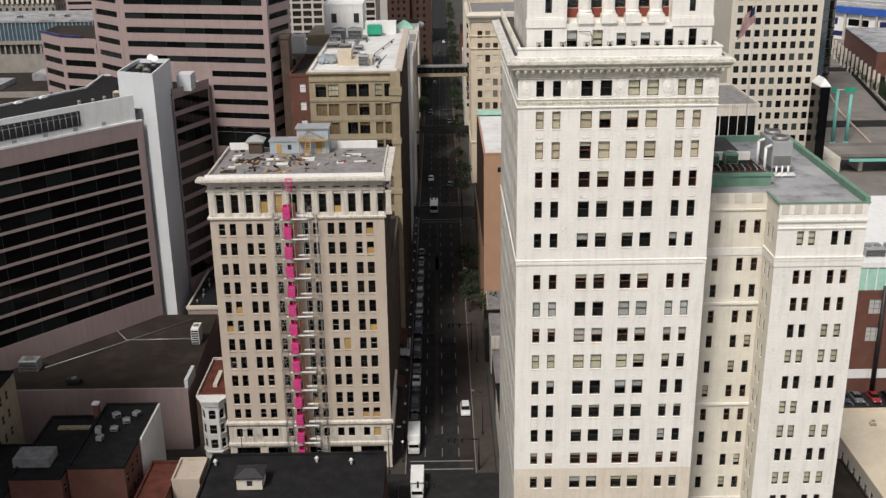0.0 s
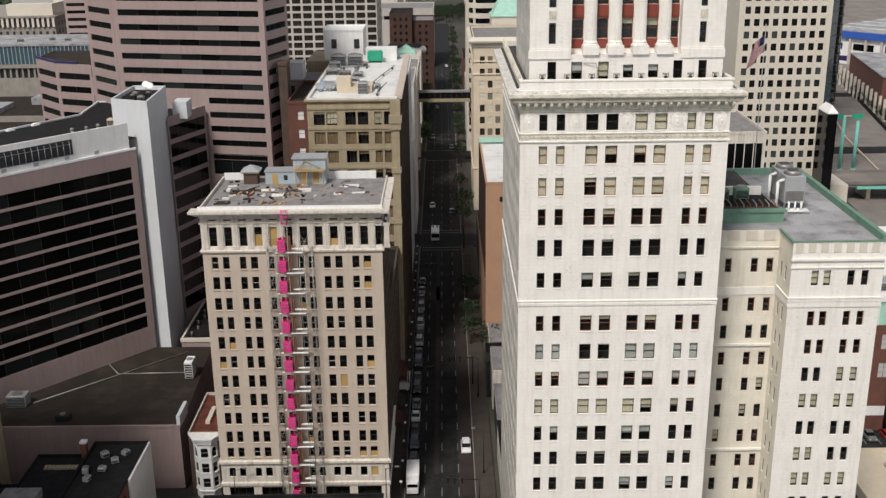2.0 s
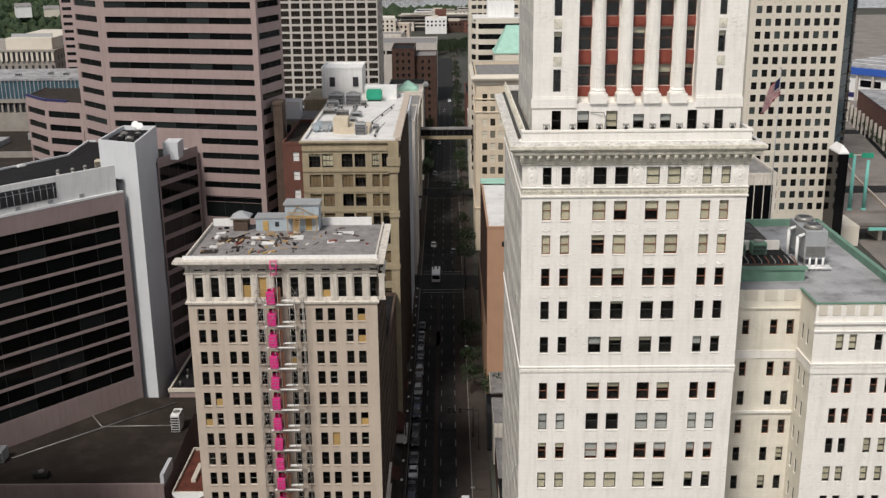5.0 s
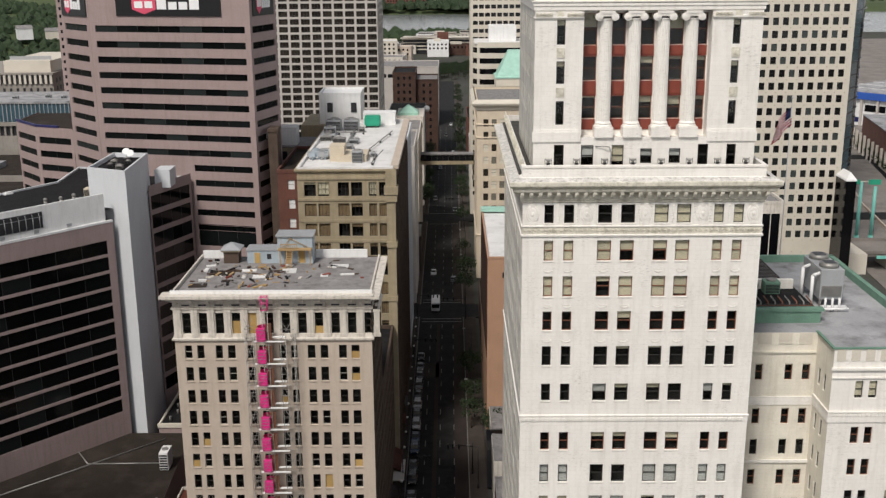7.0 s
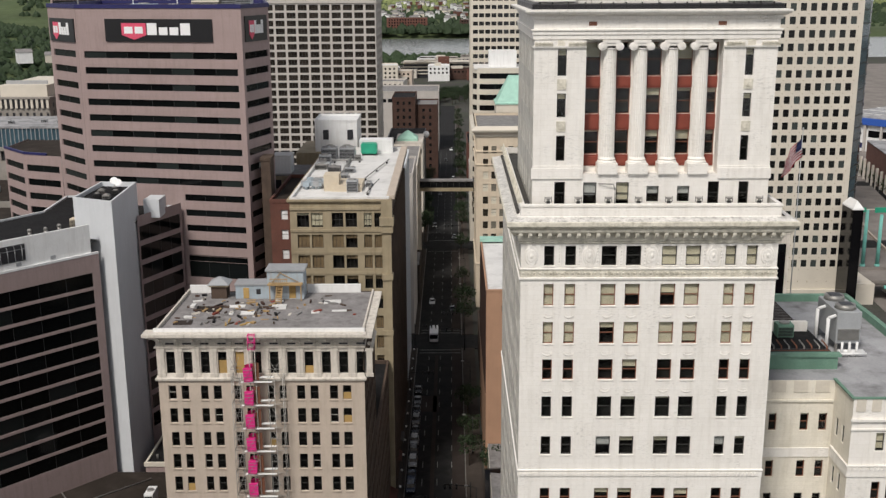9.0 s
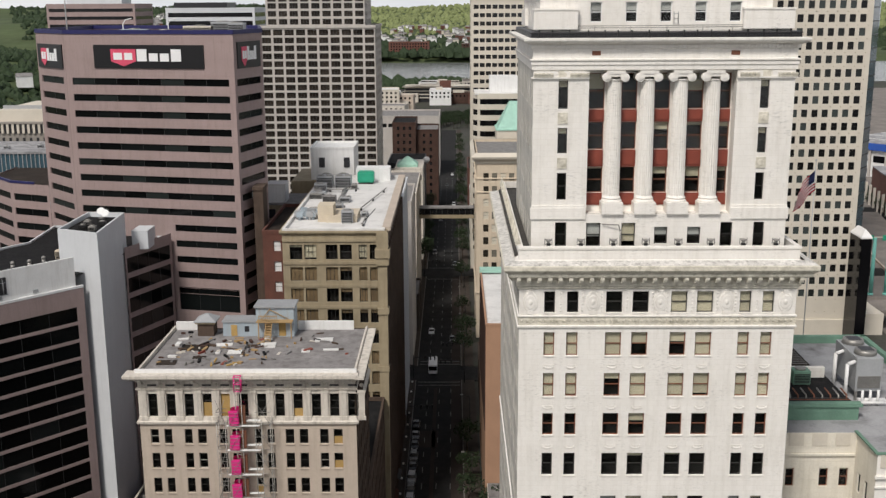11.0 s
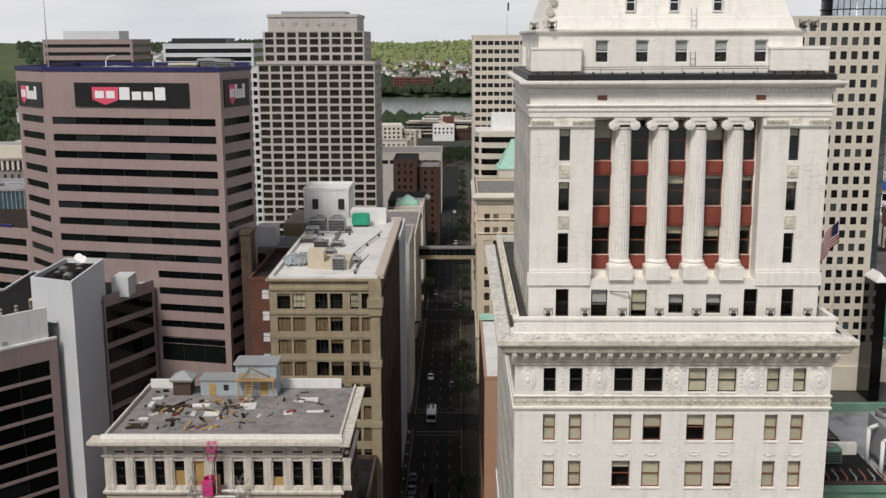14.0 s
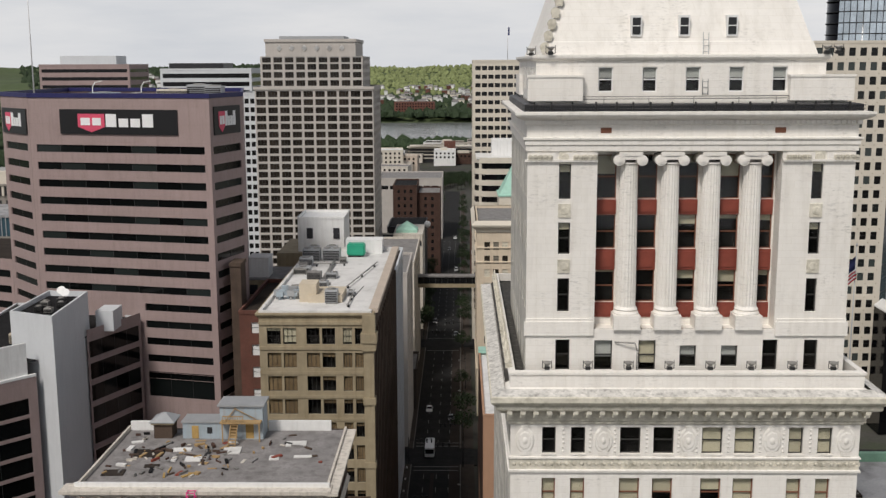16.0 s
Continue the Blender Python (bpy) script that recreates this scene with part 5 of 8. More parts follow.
for x in (-37.4, -31.4):
    slab(Y, "penthouse_window", x, x + 1.4, 167.8, 167.89, 64.6, 67.0, SLATE)
slab(Y, "roof_shed", -27.9, -19.9, 161, 165.5, 62.4, 65.4, WHITE_PAINT)
slab(Y, "roof_hut", -30.9, -27.9, 113, 117, 62.4, 65.6, ROOF_BEIGE), slab(Y, "roof_hut", -29.3, -23.4, 112.5, 120, 62.4, 63.7, ROOF_BEIGE)

# ---- generic block with real openings ----


def block(name, x0, x1, y0, y1, h, wallm, roofm, label, floor=3.8, bay=3.2, win=(1.6, 2.1), base=4.5, glass=None, top=1.5, sides=(0, 3), frame_mat=None, mull=0, rail=1, ribbons=False, far=False, rz=0.0, parapet_h=.7, parent=None, limit=290):
    t = thing(name, (x0 + x1) / 2, (y0 + y1) / 2, 0, label, "building")
    R = Matrix.Translation(((x0 + x1) / 2, (y0 + y1) / 2, 0)) @ Matrix.Rotation(radians(rz), 4, "Z") @ Matrix.Translation((-(x0 + x1) / 2, -(y0 + y1) / 2, 0))
    glass = glass or DARK_GLASS
    for i, f in enumerate(four_faces(x0, x1, y0, y1)):
        f.m = R @ f.m
        hs = []
        if i in sides:
            n = max(1, int((h - base - top) / floor))
            k = 1 if ribbons else max(1, int((f.length - 1.2) / bay))
            off = (f.length - (k - 1) * bay) / 2
            for r in range(n):
                z = h - top - win[1] - r * floor
                for c in range(k):
                    hs.append((1.0, f.length - 1.0, z, z + win[1]) if ribbons else (off + c * bay - win[0] / 2, off + c * bay + win[0] / 2, z, z + win[1]))
        bm = bmesh.new()
        wall(bm, f, 0, h, hs, .3)
        part("wall", bm, wallm, t)
        if i == 0 and not far and len(hs) <= limit:
            for a, b, c, e in hs:
                flat_window(t, f, a, b, c, e, .2, glass, frame_mat, 2 if ribbons else mull, rail)
        elif hs:
            bm = bmesh.new()
            for a, b, c, e in hs:
                box(bm, a, b, .2, .23, c, e, 0, f.m)
                if not far:
                    box(bm, (a + b) / 2 - .05, (a + b) / 2 + .05, .15, .2, c, e, 1, f.m)
            tagged(part("glazing", bm, (glass, frame_mat or FRAME_DARK), t), kind="stuff")
    bm = bmesh.new()
    box(bm, x0 + .05, x1 - .05, y0 + .05, y1 - .05, h - .4, h - .05, 0, R)
    part("roof", bm, roofm, t)
    if parapet_h:
        bm = bmesh.new()
        for a in ((x0 - .1, x1 + .1, y0 - .1, y0 + .3), (x0 - .1, x1 + .1, y1 - .3, y1 + .1), (x0 - .1, x0 + .3, y0 + .3, y1 - .3), (x1 - .3, x1 + .1, y0 + .3, y1 - .3)):
            box(bm, *a, h - .01, h + parapet_h, 0, R)
        part("parapet", bm, wallm, t)
    return t


stack = thing("sooty_brick_stack", -43.4, 122, 0, "tall dark sooty brick stack beside the office tower", "chimney")
slab(stack, "shaft", -44.4, -42.5, 120, 124.5, 0, 67.4, UMBER_BRICK), slab(stack, "cap", -44.55, -42.35, 119.8, 124.7, 67.4, 68, UMBER_BRICK)
# brick block between the ribbon tower and the yellow block
block("red_brick_block", -42.2, -36.6, 116, 144, 59.5, RED_BRICK, ROOF_BROWN, "narrow dark red brick block with pale window blinds", 4.1, 2.5, (1.35, 2.0), glass=WHITE_PAINT, mull=0)
# street front beyond the yellow block
block("grey_concrete_office_block", -24.0, -17.4, 166.2, 196, 57.0, WHITE_SMOOTH, ROOF_BROWN, "pale concrete office block with vertical black strips", 4.0, 2.6, (1.9, 3.85), 3, BLACK_GLASS, 1.2, (0, 1))
block("white_low_office_block", -40.0, -17.0, 209, 240, 48.0, GREY_STONE, ROOF_GREY, "pale stone office block with small windows", 3.9, 3.2, (1.5, 1.9), sides=(0, 1))
block("pale_stone_office_block", -42, -17.5, 262, 311, 41.0, PALE_STONE, ROOF_GREY, "pale stone block with flat grey roof", 3.9, 3.2, (1.7, 1.9), sides=(0, 1))
block("terraced_low_block", -20.5, -16.2, 241, 261, 12.0, PAVING, ROOF_GREY, "low grey roofed shop row", 4, 3, (2, 2.4))
# grey stepped tower
GT = thing("stepped_granite_tower", -57, 345, 0, "grey granite office tower with stepped crown and square windows", "building")


def gt_stage(x0, x1, y0, y1, z0, z1, cols, rows_z, w, h, side_n=6):
    fs = four_faces(x0, x1, y0, y1)
    for i, f in enumerate(fs):
        hs = []
        if i == 0:
            hs = [(a - x0 - .15, a - x0 + w + .15, z - .1, z + h + .2) for a in cols for z in rows_z]
        elif i in (1, 3):
            st = f.length / side_n
            hs = [(st * (k + .5) - w / 2, st * (k + .5) + w / 2, z, z + h) for k in range(side_n) for z in rows_z]
        bm = bmesh.new()
        wall(bm, f, z0, z1, hs, .5)
        part("wall", bm, GREY_STONE, GT)
        if hs:
            bm = bmesh.new()
            for a, b, c, e in hs:
                box(bm, a, b, .4, .44, c, e, 0, f.m), box(bm, a + (b - a) / 3 - .06, a + (b - a) / 3 + .06, .3, .4, c, e, 1, f.m), box(bm, b - (b - a) / 3 - .06, b - (b - a) / 3 + .06, .3, .4, c, e, 1, f.m), box(bm, a, b, .32, .39, c + .55, c + .63, 1, f.m)
            tagged(part("glazing", bm, (TOWER_GLASS, FRAME_DARK), GT), kind="stuff")
    slab(GT, "roof", x0 + .1, x1 - .1, y0 + .1, y1 - .1, z1 - .5, z1 - .1, ROOF_GREY)


gcols = [-77.75 + 4.36 * i for i in range(10)]
gt_stage(-78.4, -34.8, 325, 360, 0, 94.8, gcols, [91.6 - 2.97 * i for i in range(30)], 3.2, 1.85)
gt_stage(-76.2, -38.6, 326, 358, 94.8, 106.2, [-75.3 + 4.15 * i for i in range(9)], [95.6, 98.6, 101.5, 104.1], 2.9, 1.75, 5)
gt_stage(-74.3, -41.2, 327, 356, 106.2, 112.3, [], [], 1, 1, 1)
band("cornice", -74.3, -41.2, 327, 356, [(0, 111.2), (.4, 111.4), (.4, 112.4), (0, 112.45)], GREY_STONE, GT)
band("cornice", -78.4, -34.8, 325, 360, [(0, 94), (.35, 94.2), (.35, 95.2), (0, 95.25)], GREY_STONE, GT)
kite = bmesh.new()
for pz in ((0, 1.1), (1.1, 0), (0, -1.3), (-1.1, 0)):
    kite.verts.new((pz[0], -.15, pz[1]))
kite.faces.new(kite.verts)
bmesh.ops.solidify(kite, geom=kite.faces[:], thickness=.15)
kite = mesh_of("kite_panel", kite, WHITE_PAINT)
for i in range(6):
    link("kite_panel", kite, GT, pose(-69.2 + i * 4.6, 326.9, 109.3))
slab(GT, "roof_plant", -70, -46, 332, 350, 112.2, 113.6, GREY_PANEL)

# right side of the street
BR = block("orange_brick_hall", 1.2, 22, 112, 155, 42.0, ORANGE_TAN, ROOF_WHITE, "blank orange tan brick building with pale roof", 3.4, 3.4, (1.0, 1.2), 36.5, top=3.0, sides=(0,), parapet_h=.4)
slab(BR, "copper_coping", 1.0, 22.2, 152, 155.2, 42.35, 43.0, COPPER_PALE)
slab(BR, "sooty_party_wall", 1.05, 1.19, 112.3, 155, 20, 42.3, BROWN_BRICK)
CR = block("cream_office_block", 2.0, 26, 235, 268, 58.0, CREAM_STONE, ROOF_GREY, "cream stone office block with deep cornice and paired windows", 4.0, 2.6, (1.6, 2.3), top=5.5, glass=CREAM_GLASS, mull=0, sides=(0, 3))
band("cornice", 2.0, 26, 235, 268, [(0, 55.2), (.4, 55.6), (.5, 56.2), (1.4, 57.0), (1.6, 57.6), (.5, 58.8)], BUFF, CR)
for i in range(34):
    slab(CR, "cornice_bracket", 2.2 + i * .7, 2.55 + i * .7, 234.2, 234.6, 56.3, 56.9, CREAM_STONE)
for z in (50.6, 46.4, 14.5):
    band("string_course", 2.0, 26, 235, 268, [(0, z), (.3, z + .1), (.3, z + .4), (0, z + .5)], CREAM_STONE, CR)
block("low_street_block", 1.6, 20, 157, 195, 11.0, UMBER_BRICK, ROOF_DARK, "low sooty brick shop row with dark roof", 3.7, 3.0, (1.4, 2.0), sides=(0, 3))
block("banded_office_tower", 1.7, 34, 325, 350, 104, BUFF, ROOF_GREY, "buff office tower with dark paired windows", 3.1, 2.37, (1.9, 1.5), sides=(0, 3), limit=500)
RB = thing("curved_ribbon_block", 10, 300, 0, "pale office block with rounded front and ribbon windows", "building")
for i in range(14):
    bm = bmesh.new()
    n = 12
    arc = [(1.8 + (1 - math.cos(math.pi / 2 * k / n)) * 5, 296 - math.sin(math.pi / 2 * k / n) * 5) for k in range(n + 1)] + [(26, 291)]
    z0 = 72 - i * 3.8
    for (xa, ya), (xb, yb) in zip(arc, arc[1:]):
        for za, zb, o, mi in ((z0 - 1.9, z0, 0, 0), (z0 - 3.8, z0 - 1.9, .25, 1)):
            quad(bm, (xa + o, ya + o, za), (xb + o, yb + o, za), (xb + o, yb + o, zb), (xa + o, ya + o, zb), mi)
    part("storey", bm, (BUFF, BLACK_GLASS), RB)
slab(RB, "roof", 2.5, 26, 292, 312, 71.5, 71.9, ROOF_WHITE), slab(RB, "penthouse", 8, 18, 298, 308, 71.9, 77.5, WHITE_PAINT), slab(RB, "core", 3.5, 26, 292, 312, 0, 71, BUFF)
GM = thing("green_mansard_block", 16, 275, 0, "pale stone block with steep pale green copper roof", "building")
slab(GM, "wall", 9.5, 24, 270, 284, 0, 61.5, BUFF)
bm = bmesh.new()
moulding(bm, 9.5, 24, 270, 284, [(.3, 61.4), (.3, 61.8), (-.3, 62), (-4.5, 70.5)])
part("roof", bm, COPPER_PALE, GM)
# skybridge across the street
SB = thing("skybridge", -7, 292, 0, "long beige footbridge across the street between blocks", "bridge")
bm = bmesh.new()
box(bm, -17.4, 2.2, 289, 293, 27.6, 28.9)
part("deck", bm, YELLOW_BRICK, SB)
bm = bmesh.new()
box(bm, -17.4, 2.2, 288.8, 293.2, 31.2, 31.6)
part("roof", bm, ROOF_GREY, SB)
bm = bmesh.new()
for i in range(9):
    box(bm, -15.6 + i * 2.1, -15.45 + i * 2.1, 289.1, 289.19, 28.9, 31.2)
part("mullion", bm, FRAME_DARK, SB)
bm = bmesh.new()
box(bm, -17.4, 2.2, 289.2, 289.3, 28.9, 31.2), box(bm, -17.4, 2.2, 292.7, 292.8, 28.9, 31.2)
part("glazing", bm, DARK_GLASS, SB)

# ---- right hand towers ----
WG = block("pale_grid_office_tower", 86.8, 116.6, 230, 258, 108.5, BUFF, ROOF_GREY, "pale precast office tower with square dark windows", 3.93, 3.02, (1.8, 2.25), 10, glass=GRID_GLASS, top=1.2, sides=(0,), frame_mat=BLACK_STEEL, mull=0, rail=1)
k = int((29.8 - 1.2) / 3.02)
rv = bmesh.new()
for r in range(26):
    for c in range(k + 1):
        cyl(rv, 0, 0, 0, .12, .16, .1, 6, 0, Matrix.Translation((86.8 + (29.8 - (k - 1) * 3.02) / 2 + (c - .5) * 3.02, 230, 108.5 - 1.2 - 2.25 - .84 - r * 3.93)) @ Matrix.Rotation(radians(90), 4, "X"))
tagged(part("stud", rv, YELLOW_BRICK, WG), kind="stuff")
slab(WG, "plinth", 86.0, 117.2, 229.2, 229.99, 0, 7.4, BUFF)
bm = bmesh.new()
prism(bm, [(116.62, 230.2), (120.9, 236.4), (120.9, 256), (116.62, 256)], 0, 108.5)
part("glass_flank", bm, BLUE_GLASS, WG, "dark green glass flank")
bm = bmesh.new()
for k in range(27):
    prism(bm, [(116.63, 230.1), (121.0, 236.35), (121.0, 256), (116.63, 256)], 3 + k * 3.93, 3.25 + k * 3.93)
part("flank_rail", bm, BLACK_STEEL, WG)
GB = thing("glass_corner_block", 120, 226, 0, "dark glass low block with pale roof edge", "building")
bm = bmesh.new()
box(bm, 114.9, 118.0, 220, 229, 0, 35)
part("wall", bm, BLACK_GLASS, GB)
bm = bmesh.new()
moulding(bm, 114.9, 118.0, 220, 229, [(.1, 35), (.1, 35.4), (-1.5, 37.6)])
part("roof", bm, WHITE_PAINT, GB)
GC = thing("blue_glass_tower", 135, 300, 0, "blue glass office tower behind the pale grid tower", "building")
GCX, GCY, GCR = 144.0, 330.0, 13.0
arc = [radians(180 + 10 * i) for i in range(19)]
panes = {}
for i, (a0, a1) in enumerate(zip(arc, arc[1:])):
    for k in range(36):
        z0 = 8 + 3.9 * k
        if k < 18:
            continue
        if i not in panes:
            bm = bmesh.new()
            p0, p1 = (GCR * math.cos(a0 + .012), GCR * math.sin(a0 + .012)), (GCR * math.cos(a1 - .012), GCR * math.sin(a1 - .012))
            quad(bm, (*p0, .25), (*p1, .25), (*p1, 3.75), (*p0, 3.75))
            quad(bm, (p0[0] * .99, p0[1] * .99, .25), (p0[0] * .99, p0[1] * .99, 3.75), (p1[0] * .99, p1[1] * .99, 3.75), (p1[0] * .99, p1[1] * .99, .25))
            panes[i] = mesh_of("pane", bm, SKY_GLASS)
        if 3 <= i <= 14 and k >= 22:
            link("pane", panes[i], GC, pose(GCX, GCY, z0))
bm = bmesh.new()
cyl(bm, GCX, GCY, 0, 150, GCR - .35, GCR - .35, 36)
part("core", bm, BLACK_GLASS, GC)
bm = bmesh.new()
for k in range(37):
    cyl(bm, GCX, GCY, 7.9 + 3.9 * k, 8.15 + 3.9 * k, GCR - .05, GCR - .05, 36)
part("spandrel_ring", bm, BLACK_STEEL, GC)
SL = block("slit_window_block", 56, 80.0, 169, 200, 40, PALE_STONE, ROOF_GREY, "pale stone block with tall dark slit windows", 26, 2.5, (2.3, 24), 2, BLACK_GLASS, 2.6, (0,), rail=0)


# ---- low roofs in the foreground and beside the vacant block ----
POD = thing("mauve_store_podium", -75, 75, 0, "mauve concrete store podium with brown gravel roof", "building")
bm = bmesh.new()
wall(bm, Face(-118, 55.9, 0, 62), 0, 12.6), wall(bm, Face(-56.0, 55.9, 90, 6), 0, 12.6), wall(bm, Face(-56.0, 61.9, 93, 30), 0, 12.6)
part("wall", bm, MAUVE, POD)
bm = bmesh.new()
bm.faces.new([bm.verts.new(p) for p in ((-118, 55.9, 12.4), (-56, 55.9, 12.4), (-56, 61.9, 12.4), (-57.6, 91.9, 12.4), (-68, 92, 12.4), (-118, 92, 12.4))])
part("roof", bm, ROOF_BROWN, POD)
bm = bmesh.new()
box(bm, -118, -55.9, 55.8, 56.15, 12.4, 12.9), box(bm, -56.3, -55.9, 56.15, 62, 12.4, 12.9)
part("coping", bm, MAUVE, POD)
bm = bmesh.new()
for a, b in (((-59.6, 78.9), (-73.6, 78.6)), ((-73.6, 78.6), (-78, 85)), ((-86, 66), (-62, 89))):
    bar(bm, (*a, 12.55), (*b, 12.55), .13, 6)
part("roof_pipe", bm, STEEL, POD)
slab(POD, "party_wall", -56.5, -55.85, 55.95, 62, 12.4, 14.6, WHITE_SMOOTH, "white painted party wall")


def rooftop_unit(x, y, z, w, d, h, material, label="grey metal rooftop air conditioning unit", fans=1, rz=0.0):
    t = thing("rooftop_unit", x, y, z, label, "air conditioner", rz=rz)
    M = world_of(t)
    bm = bmesh.new()
    box(bm, -w / 2, w / 2, -d / 2, d / 2, .15, h)
    bmesh.ops.bevel(bm, geom=bm.edges[:], offset=.04, segments=1, affect="EDGES")
    part("casing", bm, material, t, m=M)
    bm = bmesh.new()
    for i in range(6):
        z0 = .3 + (h - .55) * i / 6
        box(bm, -w / 2 + .1, w / 2 - .1, -d / 2 - .03, -d / 2, z0, z0 + (h - .6) / 9)
    part("louvre", bm, BLACK_STEEL, t, m=M)
    for i in range(fans):
        bm = bmesh.new()
        fx = (i + .5) * w / fans - w / 2
        r = min(w / fans, d) * .38
        cyl(bm, fx, 0, h, h + .18, r, r, 14)
        cyl(bm, fx, 0, h + .18, h + .2, r * .85, r * .85, 14)
        part("fan_cowl", bm, STEEL, t, m=M)
    bm = bmesh.new()
    for sx in (-1, 1):
        box(bm, sx * w * .4 - .08, sx * w * .4 + .08, -d / 2, d / 2, 0, .15)
    part("skid", bm, BLACK_STEEL, t, m=M)
    return t


rooftop_unit(-58.8, 77.6, 12.4, 1.6, 3.2, 3.6, WHITE_PAINT, "tall pale ventilation box on the brown roof", 1)
rooftop_unit(-88.5, 65.5, 12.4, 3.6, 2.6, 2.4, GREY_PANEL), rooftop_unit(-78, 59.2, 12.4, 2.6, 1.4, 1.2, BLACK_STEEL, "small dark rooftop unit on the brown roof"), rooftop_unit(-86.3, 74.4, 12.4, 1.6, 1, 1.2, BLACK_STEEL, "small dark rooftop unit near the wall")
YARD = thing("dark_roofed_link", -61, 98, 0, "low dark link building with white pipe rail", "building")
slab(YARD, "wall", -64.0, -55.5, 92.2, 118, 0, 13.5, MAUVE), slab(YARD, "roof", -63.9, -55.6, 92.3, 117.9, 13.5, 13.7, ROOF_DARK)
bm = bmesh.new()
box(bm, -64.2, -55.4, 92.0, 92.5, 13.5, 14.3), box(bm, -64.2, -63.8, 92.5, 118, 13.5, 14.1)
part("coping", bm, BUFF, YARD)
for i in range(6):
    cy = bmesh.new()
    cyl(cy, -62.4 + (i % 2) * .7, 95 + i * 3.2, 13.7, 14.5, .22, .22, 8), cyl(cy, -62.4 + (i % 2) * .7, 95 + i * 3.2, 14.5, 14.62, .34, .2, 8)
    part("roof_vent", cy, STEEL, YARD)

# narrow white bow-fronted house
VH = thing("bow_fronted_house", -51, 60, 0, "narrow white bow-fronted house with arched top windows", "house")
slab(VH, "wall", -54.0, -48.0, 53.6, 70, 0, 11.6, UMBER_BRICK), slab(VH, "roof", -54.0, -47.9, 54, 70, 11.6, 11.9, ROOF_RUST, "rust brown flat roof")
parapet(VH, -54.1, -47.8, 53.9, 70.1, 11.9, 12.4, .25, PALE_STONE)
facets = [(-53.2, 53.5), (-52.2, 52.3), (-49.9, 52.3), (-48.9, 53.5)]
for (xa, ya), (xb, yb) in zip(facets, facets[1:]):
    dd = Vector((xb - xa, yb - ya, 0))
    f = Face(xa, ya, math.degrees(math.atan2(dd.y, dd.x)), dd.length)
    n = 1
    ww = 1.0 if dd.length < 2 else 1.3
    hs = [(f.length / 2 - ww / 2, f.length / 2 + ww / 2, z, z + 1.85) for z in (2.2, 5.2, 8.2)]
    bm = bmesh.new()
    wall(bm, f, 0, 11.2, hs, .2)
    part("bow_wall", bm, WHITE_PAINT, VH)
    for k, (a, b, c, e) in enumerate(hs):
        flat_window(VH, f, a, b, c, e, .12, DARK_GLASS, FRAME_WHITE, 0, 1)
        bm = bmesh.new()
        box(bm, a - .15, b + .15, -.1, -.003, c - .25, c, 0, f.m)
        if k == 2:
            for s in range(7):
                an = math.pi * s / 6
                um, zm = f.length / 2 + math.cos(an) * ww * .55, e - .25 + math.sin(an) * .55
                box(bm, um - .1, um + .1, -.08, -.003, zm - .1, zm + .1, 0, f.m)
        part("window_trim", bm, WHITE_PAINT, VH)
bm = bmesh.new()
for z0, z1, o in ((11.0, 11.6, .25), (11.6, 12.0, .5), (12.0, 12.25, .7), (1.4, 1.7, .2)):
    outl = [(-53.4 - o, 53.9), (-52.3 - o * .6, 52.2 - o), (-49.8 + o * .6, 52.2 - o), (-48.7 + o, 53.9)]
    lo, hi = [bm.verts.new((x, y, z0)) for x, y in outl], [bm.verts.new((x, y, z1)) for x, y in outl]
    bm.faces.new(hi), bm.faces.new(lo[::-1])
    for i in range(4):
        bm.faces.new((lo[i], lo[(i + 1) % 4], hi[(i + 1) % 4], hi[i]))
part("cornice", bm, WHITE_PAINT, VH)
slab(VH, "skylight_duct", -51.8, -51.0, 58, 64, 11.9, 12.5, BUFF)


def low_roof(name, x0, x1, y0, y1, h, wallm, roofm, label, edge=.4, holes_south=False):
    t = thing(name, (x0 + x1) / 2, (y0 + y1) / 2, 0, label, "building")
    for i, f in enumerate(four_faces(x0, x1, y0, y1)):
        hs = [(1 + 2.6 * k, 2.1 + 2.6 * k, z, z + 1.7) for k in range(int((f.length - 1) / 2.6)) for z in np.arange(h - 3.2, 2, -3.4)] if i in (1, 3) else []
        bm = bmesh.new()
        wall(bm, f, 0, h, hs, .2)
        part("wall", bm, wallm, t)
        for a, b, c, e in hs:
            flat_window(t, f, a, b, c, e, .12, DARK_GLASS, FRAME_WHITE, 0, 1)
    slab(t, "roof", x0 + .02, x1 - .02, y0 + .02, y1 - .02, h - .3, h - .04, roofm)
    parapet(t, x0 - .05, x1 + .05, y0 - .05, y1 + .05, h - .003, h + edge, .3, roofm)
    return t


fr = low_roof("black_roofed_shop_row", -47.0, -18.2, -8, 34.0, 11.4, BROWN_BRICK, ROOF_DARK, "wide low brick building with black felt roof")
hut = thing("stair_hut", -39.4, 25, 11.36, "small cream rendered roof hut with dark hipped roof", "hut")
bm = bmesh.new()
wall(bm, Face(-41.2, 23.6, 0, 4.0), 11.36, 13.4, [(1.6, 2.5, 11.9, 12.9)], .2), wall(bm, Face(-37.2, 23.6, 90, 3.4), 11.36, 13.4), wall(bm, Face(-37.2, 27.0, 180, 4.0), 11.36, 13.4), wall(bm, Face(-41.2, 27.0, 270, 3.4), 11.36, 13.4)
part("wall", bm, BUFF, hut)
slab(hut, "window", -39.6, -38.7, 23.78, 23.8, 11.9, 12.9, SLATE)
bm = bmesh.new()
moulding(bm, -41.2, -37.2, 23.6, 27.0, [(.35, 13.4), (.35, 13.6), (-1.2, 14.5)])
part("roof", bm, SLATE, hut)
